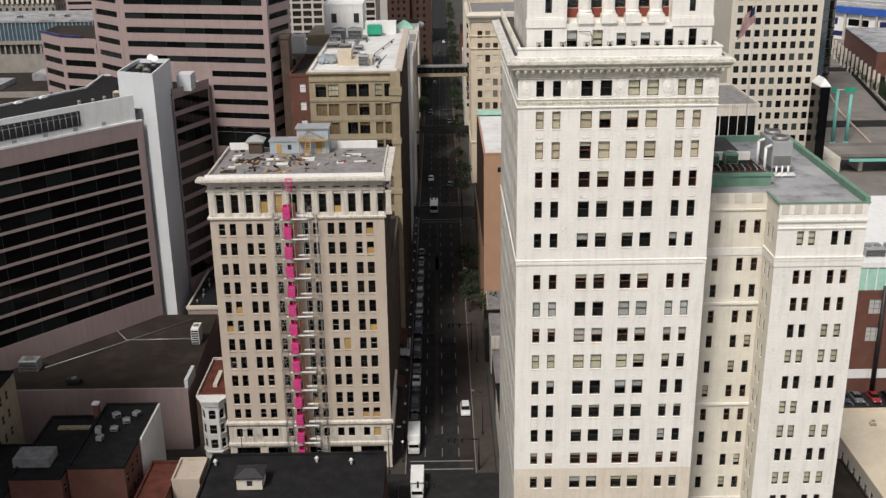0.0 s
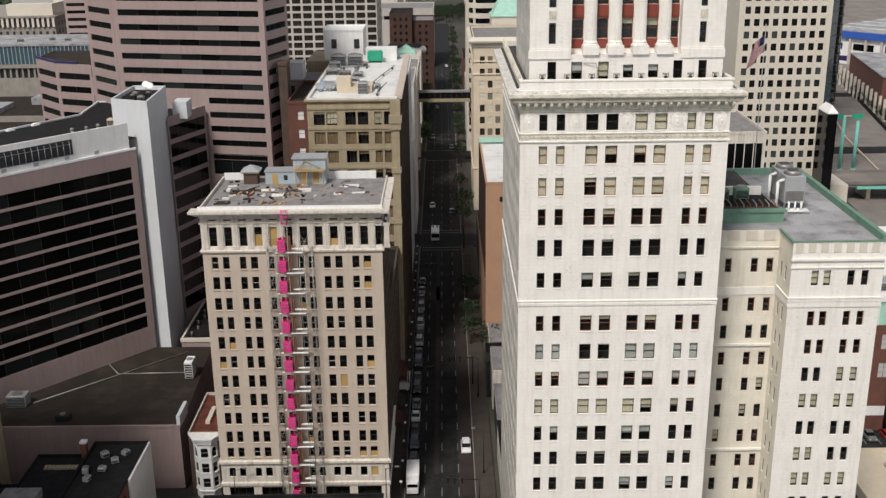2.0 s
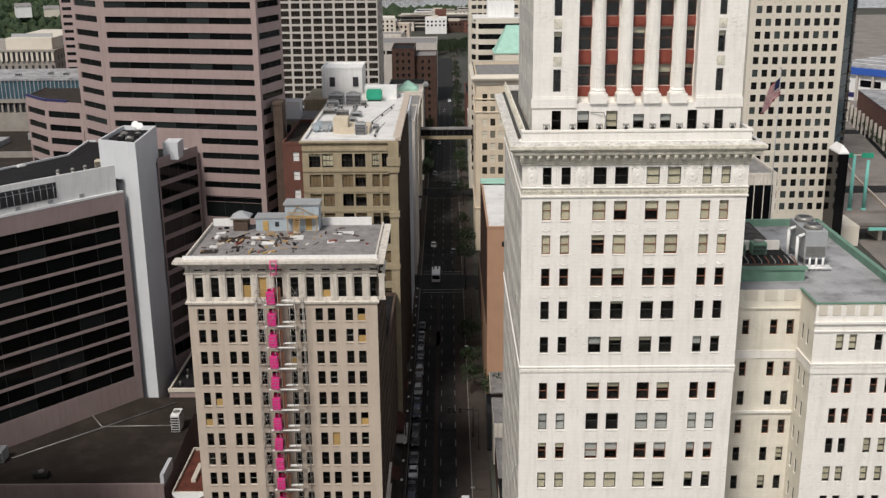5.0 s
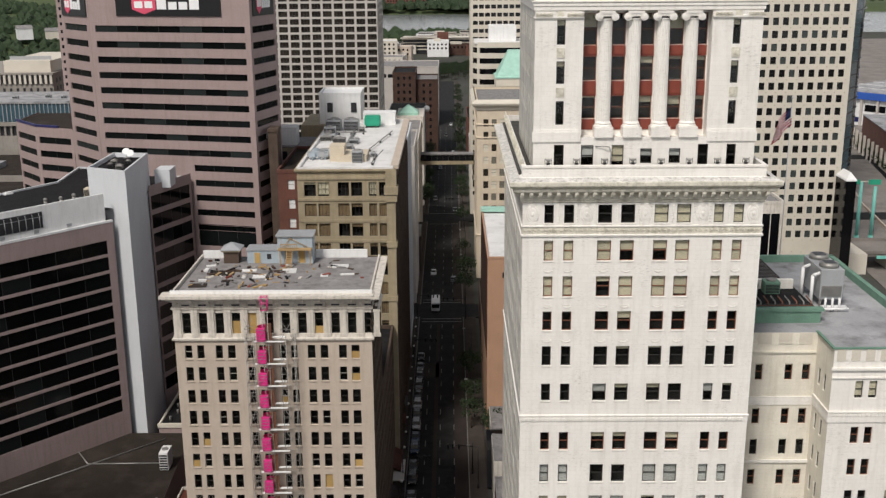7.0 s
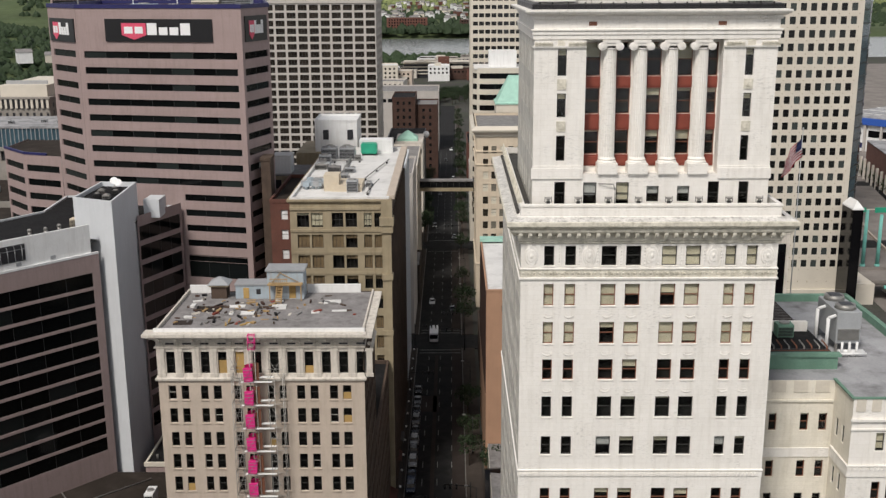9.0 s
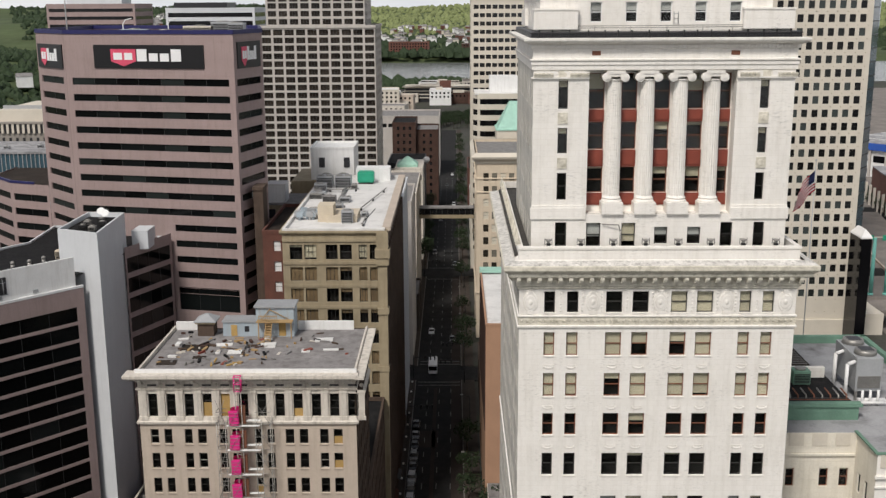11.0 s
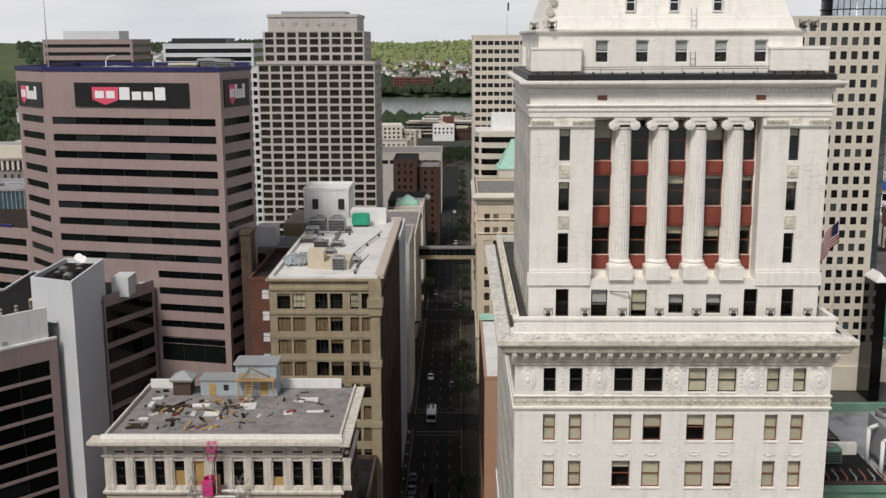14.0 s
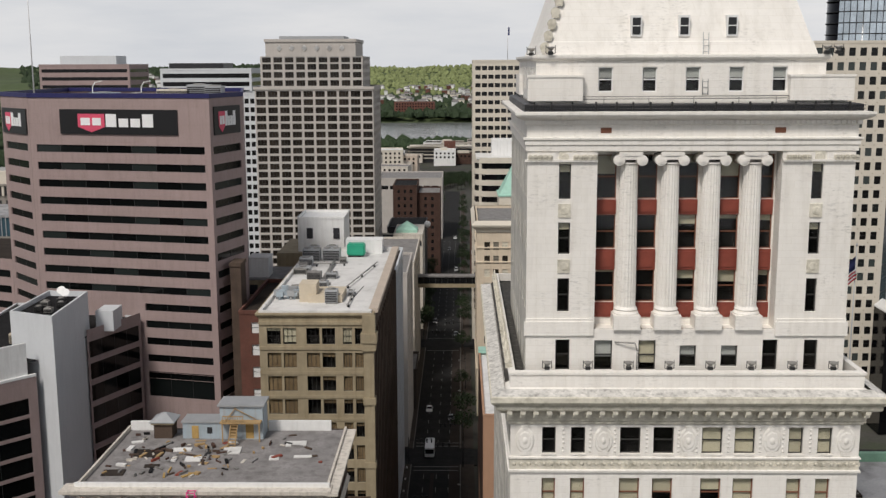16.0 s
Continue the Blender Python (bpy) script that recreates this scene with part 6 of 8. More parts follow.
for x, y in ((-29.5, 31.5), (-23.8, 30.8), (-46, 31)):
    v = thing("roof_vent", x, y, 11.36, "small white roof vent cowl on black felt", "vent")
    bm = bmesh.new()
    cyl(bm, x, y, 11.36, 12.1, .2, .2, 10), cyl(bm, x, y, 12.1, 12.5, .42, .15, 10)
    part("cowl", bm, WHITE_PAINT, v)
low_roof("red_roofed_shop", -57.0, -52.2, 20, 33.4, 10.6, RED_BRICK, ROOF_RUST, "low shop with red painted roof"), low_roof("cream_rendered_shop", -52.0, -47.6, 26, 32.6, 11.6, TAN_STONE, TAN_STONE, "small building with peeling cream render")
low_roof("brick_row_house", -67.5, -58.6, 24, 45.2, 15.2, RED_BRICK, ROOF_DARK, "red brick row house with black roof and white gable")
slab(None, "gable_wall", -58.58, -58.2, 33, 45.3, 0, 15.4, WHITE_PAINT)
tagged(bpy.data.objects["gable_wall"], "white rendered gable wall of a row house", "wall")
low_roof("brick_row_house", -76.0, -67.9, 22, 42.0, 14.6, RED_BRICK, ROOF_DARK, "red brick row house with dark tarred roof"), low_roof("brick_row_house", -84, -76.3, 20, 36.0, 12.6, BROWN_BRICK, ROOF_DARK, "brown brick row house with dark tarred roof")
low_roof("tan_brick_walk_up", -96, -83.2, 30, 46, 21.4, YELLOW_BRICK, ROOF_DARK, "tan brick walk-up block with dark windows")
slab(None, "pitched_dormer", -76.5, -70.8, 25.5, 29.5, 14.7, 16.2, ROOF_GREY)
tagged(bpy.data.objects["pitched_dormer"], "grey rooftop dormer box on tarred roof", "roof hatch")
for i, (x, y) in enumerate(((-63.5, 36), (-62.2, 38.6), (-64.4, 40.5), (-61.2, 41.3), (-65, 33), (-66, 35.5))):
    rooftop_unit(x, y, 15.2, 1.2, 1.0, .8 + .1 * (i % 3), GREY_PANEL, "small grey condenser on tarred roof", 1, i * 20)
sk = thing("slatted_skylight", -69.9, 39.5, 14.6, "yellow slatted roof skylight on tarred roof", "skylight")
for i in range(9):
    slab(sk, "slat", -73.6 + i * .62, -73.1 + i * .62, 37.6, 38.6, 14.6, 14.95, YELLOW_BRICK)
CH = thing("brick_chimney", -68.0, 41, 14.6, "stout brick chimney with white cap", "chimney")
slab(CH, "shaft", -68.5, -67.6, 41, 42, 14.6, 17.4, RED_BRICK), slab(CH, "cap", -68.6, -67.5, 40.9, 42.1, 17.4, 17.7, WHITE_PAINT)

# ---- street furniture ----


def street_lamp(x, y, h=9.0, side=1, z=.15, label="tall black street lamp with single arm"):
    t = thing("street_lamp", x, y, z, label, "street lamp", "street lamps")
    bm = bmesh.new()
    cyl(bm, x, y, z, z + .9, .2, .14, 8), cyl(bm, x, y, z + .9, z + h, .1, .06, 8)
    part("pole", bm, BLACK_STEEL, t)
    bm = bmesh.new()
    bar(bm, (x, y, z + h - .2), (x + side * 1.8, y, z + h + .3), .05, 6)
    part("arm", bm, BLACK_STEEL, t)
    bm = bmesh.new()
    box(bm, x + side * 1.6, x + side * 2.3, y - .16, y + .16, z + h + .22, z + h + .42)
    part("lantern", bm, STEEL, t)
    return t


def globe_lamp(x, y, z=.15):
    t = thing("globe_lamp", x, y, z, "black post lamp with small white globe", "street lamp", "globe lamps")
    bm = bmesh.new()
    cyl(bm, x, y, z, z + .5, .16, .1, 8), cyl(bm, x, y, z + .5, z + 4.0, .06, .05, 8)
    part("post", bm, BLACK_STEEL, t)
    bm = bmesh.new()
    bmesh.ops.create_uvsphere(bm, u_segments=10, v_segments=8, radius=.26, matrix=Matrix.Translation((x, y, z + 4.2)))
    part("globe", bm, LAMP_GLASS, t)
    return t


lp = street_lamp(-18.6, 46.4, 9.0, 1)
copy_thing(lp, pose(-44.8, 46.4, .15))
for y in (60, 92, 126, 160, 230, 262, 296):
    copy_thing(lp, pose(-1.2, y, .15, 0, 0, 180))
gl = globe_lamp(-16.2, 50)
for i in range(1, 19):
    copy_thing(gl, pose(-16.2, 50 + i * 7.4, .15))


def signal_mast(x, y, span, z=.15):
    """Traffic signal: post, long arm, three hanging heads."""
    t = thing("traffic_signal", x, y, z, "black traffic signal mast with hanging lights", "traffic light", "traffic signals")
    bm = bmesh.new()
    cyl(bm, x, y, z, z + 7, .15, .1, 8), bar(bm, (x, y, z + 6.2), (x + span, y, z + 6.6), .08, 6)
    part("mast", bm, BLACK_STEEL, t)
    for k in (.55, .8, 1.0):
        bm = bmesh.new()
        px = x + span * k
        box(bm, px - .18, px + .18, y - .16, y + .16, z + 5.6, z + 6.7)
        for j in range(3):
            cyl(bm, 0, 0, 0, .12, .12, .12, 8, 0, Matrix.Translation((px, y - .16, z + 5.8 + j * .34)) @ Matrix.Rotation(radians(90), 4, "X"))
        part("signal_head", bm, BLACK_STEEL, t)
    return t


for x, y, s in ((-2.4, 47.0, -5.5), (-16.4, 32.4, 6), (-2.2, 98, -5.0), (-16.2, 93, 5.4), (-2.2, 194, -6.5), (-16.4, 197, 6), (-2.2, 209, -6), (-16.4, 311, 6), (-2.2, 325, -6), (-16.4, 160, 6)):
    signal_mast(x, y, s)
# markings
bm = bmesh.new()
for x in (-12.2, -9.0, -5.9):
    for i in range(60):
        y = 52 + i * 8.4
        if not any(a - 2 < y < b + 2 for a, b in ((33, 46), (196, 208), (312, 324), (440, 452))):
            box(bm, x - .07, x + .07, y, y + 3.0, 0, .006)
for y in (28.6, 31.8, 47.4, 50.2, 192, 194.5, 209.5, 212, 308, 325.5):
    box(bm, -15, -3.4, y, y + .35, 0, .007)
tagged(part("road_marking", bm, LINE), "worn white lane lines and stop lines on asphalt", "road marking", kind="structure")
bm = bmesh.new()
for a in ((-5.8, -3.05, 47, 196), (-5.8, -3.05, 209, 311), (-10.5, -9.6, 60, 190), (-13.8, -9, 150, 160)):
    box(bm, *a, 0, .004)
tagged(part("road_patch", bm, ASPHALT_RED), "brownish patched strip of asphalt", "road", kind="structure")


def car_mesh(kind):
    """Body and glasshouse lofted along the length; kinds: saloon, van, pickup."""
    L, W = {"saloon": (4.5, 1.8), "suv": (4.7, 1.9), "van": (5.6, 2.0)}[kind]
    body = {"saloon": ((0, .35, .6), (.05, .3, .78), (.28, .28, .92), (.72, .28, .95), (.95, .3, .88), (1, .38, .6)), "suv": ((0, .4, .75), (.04, .35, 1.0), (.25, .32, 1.1), (.8, .32, 1.1), (.97, .35, 1.05), (1, .4, .7)),
            "van": ((0, .4, .8), (.04, .35, 1.1), (.2, .32, 1.25), (.5, .32, 1.3), (.98, .35, 1.3), (1, .4, .9))}[kind]
    cab = {"saloon": ((.26, .9), (.4, 1.42), (.7, 1.42), (.9, .94)), "suv": ((.22, 1.08), (.34, 1.7), (.86, 1.68), (.97, 1.08)), "van": ((.17, 1.22), (.28, 2.0), (.98, 2.05), (.995, 1.3))}[kind]
    bm = bmesh.new()
    last = None
    for f, z0, z1 in body:
        w = W / 2 * (.86 if f in (0, 1) else 1)
        ring = [bm.verts.new((x, f * L - L / 2, z)) for x, z in ((-w, z0), (-w, z1 - .08), (-w * .9, z1), (w * .9, z1), (w, z1 - .08), (w, z0))]
        if last:
            for i in range(6):
                bm.faces.new((last[i], last[(i + 1) % 6], ring[(i + 1) % 6], ring[i])).smooth = False
        else:
            bm.faces.new(ring[::-1])
        last = ring
    bm.faces.new(last)
    zt = max(z for _, z in cab)
    (fa, _), (fb, _), (fc, _), (fd, _) = cab
    box(bm, -W * .37, W * .37, fb * L - L / 2, fc * L - L / 2, zt - .06, zt)
    glass = bmesh.new()
    prof = [(f * L - L / 2, z - .03) for f, z in cab]
    a = [glass.verts.new((-W * (.46 if i in (0, 3) else .38), y, z)) for i, (y, z) in enumerate(prof)]
    b = [glass.verts.new((W * (.46 if i in (0, 3) else .38), y, z)) for i, (y, z) in enumerate(prof)]
    glass.faces.new(a), glass.faces.new(b[::-1])
    for i in range(4):
        glass.faces.new((a[i], b[i], b[(i + 1) % 4], a[(i + 1) % 4]))
    return bm, glass, L, W


wheel_bm = bmesh.new()
cyl(wheel_bm, 0, 0, -.11, .11, .33, .33, 12, 0, Matrix.Rotation(radians(90), 4, "Y")), cyl(wheel_bm, 0, 0, -.12, .12, .19, .19, 10, 1, Matrix.Rotation(radians(90), 4, "Y"))
WHEEL = mesh_of("wheel", wheel_bm, TYRE, STEEL)
CAR_TEMPLATES = {}


def car(x, y, kind, colour, rz=0, z=0.0):
    names = ("black", "navy", "grey", "silver", "white", "red")
    key = (kind, colour)
    if key in CAR_TEMPLATES:
        return copy_thing(CAR_TEMPLATES[key], pose(x, y, z, 0, 0, rz))
    body, glass, L, W = car_mesh(kind)
    t = thing("car" if kind != "van" else "van", x, y, z, f"{names[colour]} parked {kind} with dark windows at the kerb", "car" if kind != "van" else "van", "parked cars", rz=rz)
    M = world_of(t)
    part("body", body, CAR_MATS[colour], t, m=M), part("window_band", glass, BLACK_GLASS, t, m=M)
    for sx in (-1, 1):
        for f in (-.32, .3):
            link("wheel", WHEEL, t, M @ pose(sx * (W / 2 - .1), f * L, .33))
    for sx in (-1, 1):
        bm = bmesh.new()
        box(bm, sx * W * .33 - .14, sx * W * .33 + .14, -L / 2 - .03, -L / 2 + .05, .62, .76)
        part("headlight", bm, LAMP_GLASS, t, m=M)
    CAR_TEMPLATES[key] = t
    return t


rnd = random.Random(12)
for i, y in enumerate((64, 70.8, 76.4, 82.2, 88, 95.4, 101.2, 109, 114.6, 121, 126.4, 132, 138, 143.6, 150, 156, 163)):
    car(-14.4, y, rnd.choice(("saloon", "suv", "saloon")), (0, 1, 0, 4, 2, 0, 0, 1, 1, 3, 0, 3, 0, 2, 0, 2, 0)[i])
car(-4.3, 69.2, "suv", 4)
for x, y, k, c in ((-12.2, 240, "saloon", 4), (-5.6, 232, "saloon", 0), (-4.6, 330, "saloon", 2), (-13.0, 350, "suv", 0), (-11.4, 420, "saloon", 2), (-5, 460, "suv", 3), (-9, 520, "saloon", 0), (-6, 560, "saloon", 4)):
    car(x, y, k, c)


def box_truck(x, y, rz=0, label="white box truck parked at the kerb"):
    t = thing("box_truck", x, y, 0, label, "truck", rz=rz)
    M = world_of(t)
    bm = bmesh.new()
    box(bm, -1.15, 1.15, -2.0, 3.6, .9, 3.3)
    bmesh.ops.bevel(bm, geom=bm.edges[:], offset=.06, segments=1, affect="EDGES")
    part("cargo_box", bm, WHITE_PAINT, t, m=M)
    bm = bmesh.new()
    box(bm, -1.05, 1.05, -3.9, -2.1, .5, 1.5), box(bm, -1.0, 1.0, -3.3, -2.1, 1.5, 2.3)
    bmesh.ops.bevel(bm, geom=bm.edges[:], offset=.12, segments=2, affect="EDGES")
    part("cab", bm, CAR_MATS[4], t, m=M)
    bm = bmesh.new()
    box(bm, -.9, .9, -3.36, -3.28, 1.55, 2.15)
    part("windscreen", bm, BLACK_GLASS, t, m=M)
    for sx in (-1, 1):
        for f in (-3.0, 2.4):
            link("wheel", WHEEL, t, M @ pose(sx * 1.0, f, .33))
    return t


box_truck(-14.3, 47.5 + 8.5), box_truck(-13.4, 40.2, 0, "white box truck with dark cab roof near the crossing")
bus = thing("white_van_bus", -11.0, 205, 0, "white long roofed shuttle bus driving along the street", "bus")
bm = bmesh.new()
box(bm, -12.3, -9.8, 200, 208, .5, 3.1)
bmesh.ops.bevel(bm, geom=bm.edges[:], offset=.15, segments=2, affect="EDGES")
part("body", bm, WHITE_PAINT, bus)
bm = bmesh.new()
box(bm, -12.2, -9.9, 199.96, 200.02, 1.5, 2.7), box(bm, -12.32, -9.78, 200.8, 207.4, 1.7, 2.5)
part("window_band", bm, BLACK_GLASS, bus)
for sx in (-12.15, -9.95):
    for yy in (201.6, 206.4):
        link("wheel", WHEEL, bus, pose(sx, yy, .33))

# low buildings at the foot of the right side, arch canopy
LB = thing("arched_entrance_block", 6, 98, 0, "low pale block with dark half round canopy", "building")
slab(LB, "wall", 1.6, 20, 86, 111.5, 0, 9, PALE_STONE), slab(LB, "roof", 1.7, 20, 86.1, 111.4, 9, 9.2, ROOF_GREY)
bm = bmesh.new()
arc = [(1.5, 92 + 14 * k / 12, 9.2 * math.sin(math.pi * k / 12) + .2) for k in range(13)]
for (xa, ya, za), (xb, yb, zb) in zip(arc, arc[1:]):
    quad(bm, (.6, ya, za), (.6, yb, zb), (9, yb, zb + .4), (9, ya, za + .4))
bm.faces.new([bm.verts.new((.6, y, z)) for _, y, z in arc])
part("canopy", bm, BLACK_GLASS, LB, "black half round canopy")
low_roof("flat_roofed_shop", 1.6, 18, 48, 66, 7.5, PALE_STONE, ROOF_DARK, "low stone shop with dark roof"), low_roof("flat_roofed_shop", 1.8, 20, 67, 85, 6.0, BROWN_BRICK, ROOF_GREY, "low brick shop with grey roof")
# awnings on the left footway
for i, (y, c) in enumerate(((76, RED_BRICK), (84, SLATE), (96, RED_BRICK), (100, RED_BRICK), (118, RED_BRICK), (128, SLATE))):
    aw = thing("shop_awning", -17.4, y, 3, "dark red shop awning over the footway" if c is RED_BRICK else "black shop awning over the footway", "awning")
    bm = bmesh.new()
    quad(bm, (-18.4, y - 2.6, 4.2), (-18.4, y + 2.6, 4.2), (-16.6, y + 2.6, 3.3), (-16.6, y - 2.6, 3.3)), quad(bm, (-16.6, y - 2.6, 3.3), (-16.6, y + 2.6, 3.3), (-16.6, y + 2.6, 2.9), (-16.6, y - 2.6, 2.9))
    bmesh.ops.solidify(bm, geom=bm.faces[:], thickness=.04)
    part("canvas", bm, c, aw)
block("sooty_street_block", -40, -18.2, 69.5, 103.2, 30, UMBER_BRICK, ROOF_DARK, "dark sooty brick block with black flat roof", 3.8, 3.0, (1.3, 2.0), sides=(0, 1))
block("brick_loft_block", -47, -40.2, 70, 110, 24, BROWN_BRICK, ROOF_DARK, "dark brick loft block behind the vacant office", 3.8, 3.0, (1.3, 2.0), sides=(0,))
bs = thing("bus_shelter", -16.9, 94, .15, "pale roofed bus shelter on the footway", "bus shelter")
bm = bmesh.new()
box(bm, -18.1, -15.9, 90, 99, 2.8, 3.0)
part("roof", bm, GREY_STONE, bs)
bm = bmesh.new()
for y in (90.2, 94.5, 98.8):
    box(bm, -18, -17.9, y - .05, y + .05, .15, 2.8), box(bm, -16.1, -16, y - .05, y + .05, .15, 2.8)
part("posts", bm, BLACK_STEEL, bs)


def leaf_cloud(bm, cx, cy, cz, rx, ry, rz_, n, size, rng, mi=0):
    for _ in range(n):
        while True:
            p = Vector((rng.uniform(-1, 1), rng.uniform(-1, 1), rng.uniform(-1, 1)))
            if .25 < p.length < 1:
                break
        p = Vector((cx + p.x * rx, cy + p.y * ry, cz + p.z * rz_))
        a = Vector((rng.gauss(0, 1), rng.gauss(0, 1), rng.gauss(0, 1))).normalized()
        b = a.orthogonal().normalized()
        c = a.cross(b)
        s = size * rng.uniform(.6, 1.3)
        bm.faces.new([bm.verts.new(p + v) for v in (b * s, c * s * .7, -b * s, -c * s * .7)]).material_index = mi


def tree(x, y, z, h, seed):
    rng = random.Random(seed)
    t = thing("street_tree", x, y, z, "leafy green street tree beside the road", "tree", "street trees")
    bm = bmesh.new()
    cyl(bm, x, y, z, z + h * .45, h * .022, h * .014, 7)
    lobes = []
    for i in range(6):
        an = i * 1.05 + rng.uniform(-.3, .3)
        tip = (x + math.cos(an) * h * .22, y + math.sin(an) * h * .22, z + h * rng.uniform(.55, .85))
        bar(bm, (x, y, z + h * .4), tip, h * .008, 5)
        lobes.append(tip)
    lobes.append((x, y, z + h * .85))
    part("trunk", bm, BARK, t)
    bm = bmesh.new()
    for lx, ly, lz in lobes:
        leaf_cloud(bm, lx, ly, lz, h * .17, h * .17, h * .15, 90, h * .03, rng)
    part("crown", bm, LEAF, t)
    return t


trees = [tree(-2.0, 120, .15, 7.5, 1), tree(-2.0, 214, .15, 9, 2), tree(-16.6, 330, .15, 10, 3)]
rnd = random.Random(3)
spots = [(-1.8, 131), (-1.9, 146), (-1.8, 228), (-1.8, 258), (-2, 302), (-16.8, 340), (-17, 350), (-16.8, 362), (-16.8, 376), (-17, 390), (-1.6, 340), (-1.8, 356), (-1.6, 372), (-1.8, 390), (-1.6, 410), (-17, 410), (-17.2, 430), (-1.6, 470), (-1.6, 500), (-17, 470), (-17.4, 445), (-1.2, 450), (-1.4, 520), (-17.2, 520), (-17, 540), (-1.2, 580), (-17.2, 590), (-1.4, 610), (-17, 620), (-1.2, 640), (-17.3, 650), (-1.4, 680), (-17, 690), (-1.2, 720), (-17, 730), (-20, 455), (-21, 485), (-20.5, 530), (2.4, 465), (2, 545), (-17, 500), (-1.4, 540), (-17, 560), (3.2, 114), (3.4, 109)]
for i, (x, y) in enumerate(spots):
    copy_thing(trees[i % 3], pose(x + rnd.uniform(-.4, .4), y, .15, 0, 0, rnd.uniform(0, 360)))
for i in range(90):
    copy_thing(trees[i % 3], pose(rnd.uniform(-30, 30), rnd.uniform(802, 900), -.3, 0, 0, rnd.uniform(0, 360)))


# ---- roof of the vacant block ----
PH = thing("lift_penthouse", -31, 66, 54.95, "weathered blue grey lift house with timber stair", "penthouse")
bm = bmesh.new()
wall(bm, Face(-34.2, 64.8, 0, 5.6), 54.95, 59.4, [(1.2, 2.2, 55, 57.0), (3.3, 4.4, 55, 57.2)], .15), wall(bm, Face(-28.6, 64.8, 90, 3.4), 54.95, 59.4), wall(bm, Face(-28.6, 68.2, 180, 5.6), 54.95, 59.4), wall(bm, Face(-34.2, 68.2, 270, 3.4), 54.95, 59.4)
part("wall", bm, BLUE_GREY, PH)
bm = bmesh.new()
moulding(bm, -34.2, -28.6, 64.8, 68.2, [(.25, 59.4), (.25, 59.65), (0, 59.7)])
part("roof", bm, GREY_PANEL, PH)
for u, c in ((-33.0, WOOD), (-30.9, BOARD)):
    slab(PH, "door", u, u + 1.05, 64.9, 64.93, 55, 57.1, c)
bm = bmesh.new()
box(bm, -34.0, -28.7, 63.6, 64.78, 57.4, 57.6)
for i in range(9):
    box(bm, -33.6 + i * .32, -33.52 + i * .32, 63.6, 63.68, 57.6, 58.4)
box(bm, -33.6, -30.9, 63.58, 63.7, 58.4, 58.5)
for x in (-33.7, -28.9):
    box(bm, x - .08, x + .08, 63.65, 63.8, 54.96, 57.4)
part("balcony", bm, WOOD, PH, "rough timber balcony")
bm = bmesh.new()
for s in (0, .9):
    bar(bm, (-32.6 + s, 61.6, 54.96), (-32.6 + s, 64.0, 57.5), .07)
for i in range(8):
    box(bm, -32.6, -31.7, 61.6 + i * .3, 61.9 + i * .3, 55.0 + i * .31, 55.06 + i * .31)
part("stair", bm, WOOD, PH)
bm = bmesh.new()
for s in ((-33.4, 64.5, 57.6, -32.0, 64.7, 59.3), (-32.2, 64.6, 59.2, -29.4, 64.6, 57.7)):
    bar(bm, s[:3], s[3:], .06)
part("brace", bm, WOOD, PH)
LH = thing("roof_house", -36.6, 66, 54.95, "low pale blue roof house with boarded door", "roof house")
bm = bmesh.new()
wall(bm, Face(-39.2, 65.0, 0, 5.0), 54.95, 57.1, [(3.2, 3.9, 55.6, 56.5)], .12), wall(bm, Face(-34.2, 65.0, 90, 3), 54.95, 57.1), wall(bm, Face(-34.2, 68, 180, 5), 54.95, 57.1), wall(bm, Face(-39.2, 68, 270, 3), 54.95, 57.1)
part("wall", bm, BLUE_GREY, LH)
slab(LH, "roof", -39.35, -34.2, 64.85, 68.1, 57.1, 57.3, GREY_PANEL), slab(LH, "door", -38.0, -37.1, 64.93, 64.98, 55, 56.7, BOARD), slab(LH, "window", -36, -35.3, 65.1, 65.12, 55.6, 56.5, SLATE)
KH = thing("stair_kiosk", -42, 66, 54.95, "small roof kiosk with grey hipped roof and yellow trim", "kiosk")
slab(KH, "wall", -43.0, -40.6, 65, 67.4, 54.95, 56.9, UMBER_BRICK), slab(KH, "trim", -43.3, -40.3, 64.7, 67.7, 56.9, 57.15, YELLOW_BRICK)
bm = bmesh.new()
moulding(bm, -43.0, -40.6, 65, 67.4, [(.45, 57.15), (.45, 57.25), (-.9, 58.1)])
part("roof", bm, GREY_PANEL, KH)
rnd = random.Random(21)
for i in range(30):
    x, y = rnd.uniform(-46, -20), 64 - 12 * rnd.random() ** 1.6
    if rnd.random() < .65:
        x = rnd.uniform(-46, -30)
    kind = rnd.random()
    c, nm, lb = ((WOOD, "timber_offcut", "loose timber offcut lying on the roof"), (ROOF_WHITE, "roof_panel", "loose pale sheet lying on the roof"), (BOARD, "plywood_sheet", "loose plywood sheet lying on the roof"), (SPANDREL_RED, "red_debris", "red scrap lying on the roof"), (BLACK_STEEL, "scrap_metal", "dark scrap metal lying on the roof"))[int(kind * 5)]
    w, d_ = rnd.uniform(.4, 1.6), rnd.uniform(.12, .7)
    bm = bmesh.new()
    box(bm, -w / 2, w / 2, -d_ / 2, d_ / 2, 0, rnd.uniform(.06, .3))
    tagged(part(nm, bm, c, None, "", pose(x, y, 54.955, 0, 0, rnd.uniform(0, 180))), lb, "debris", "roof debris")
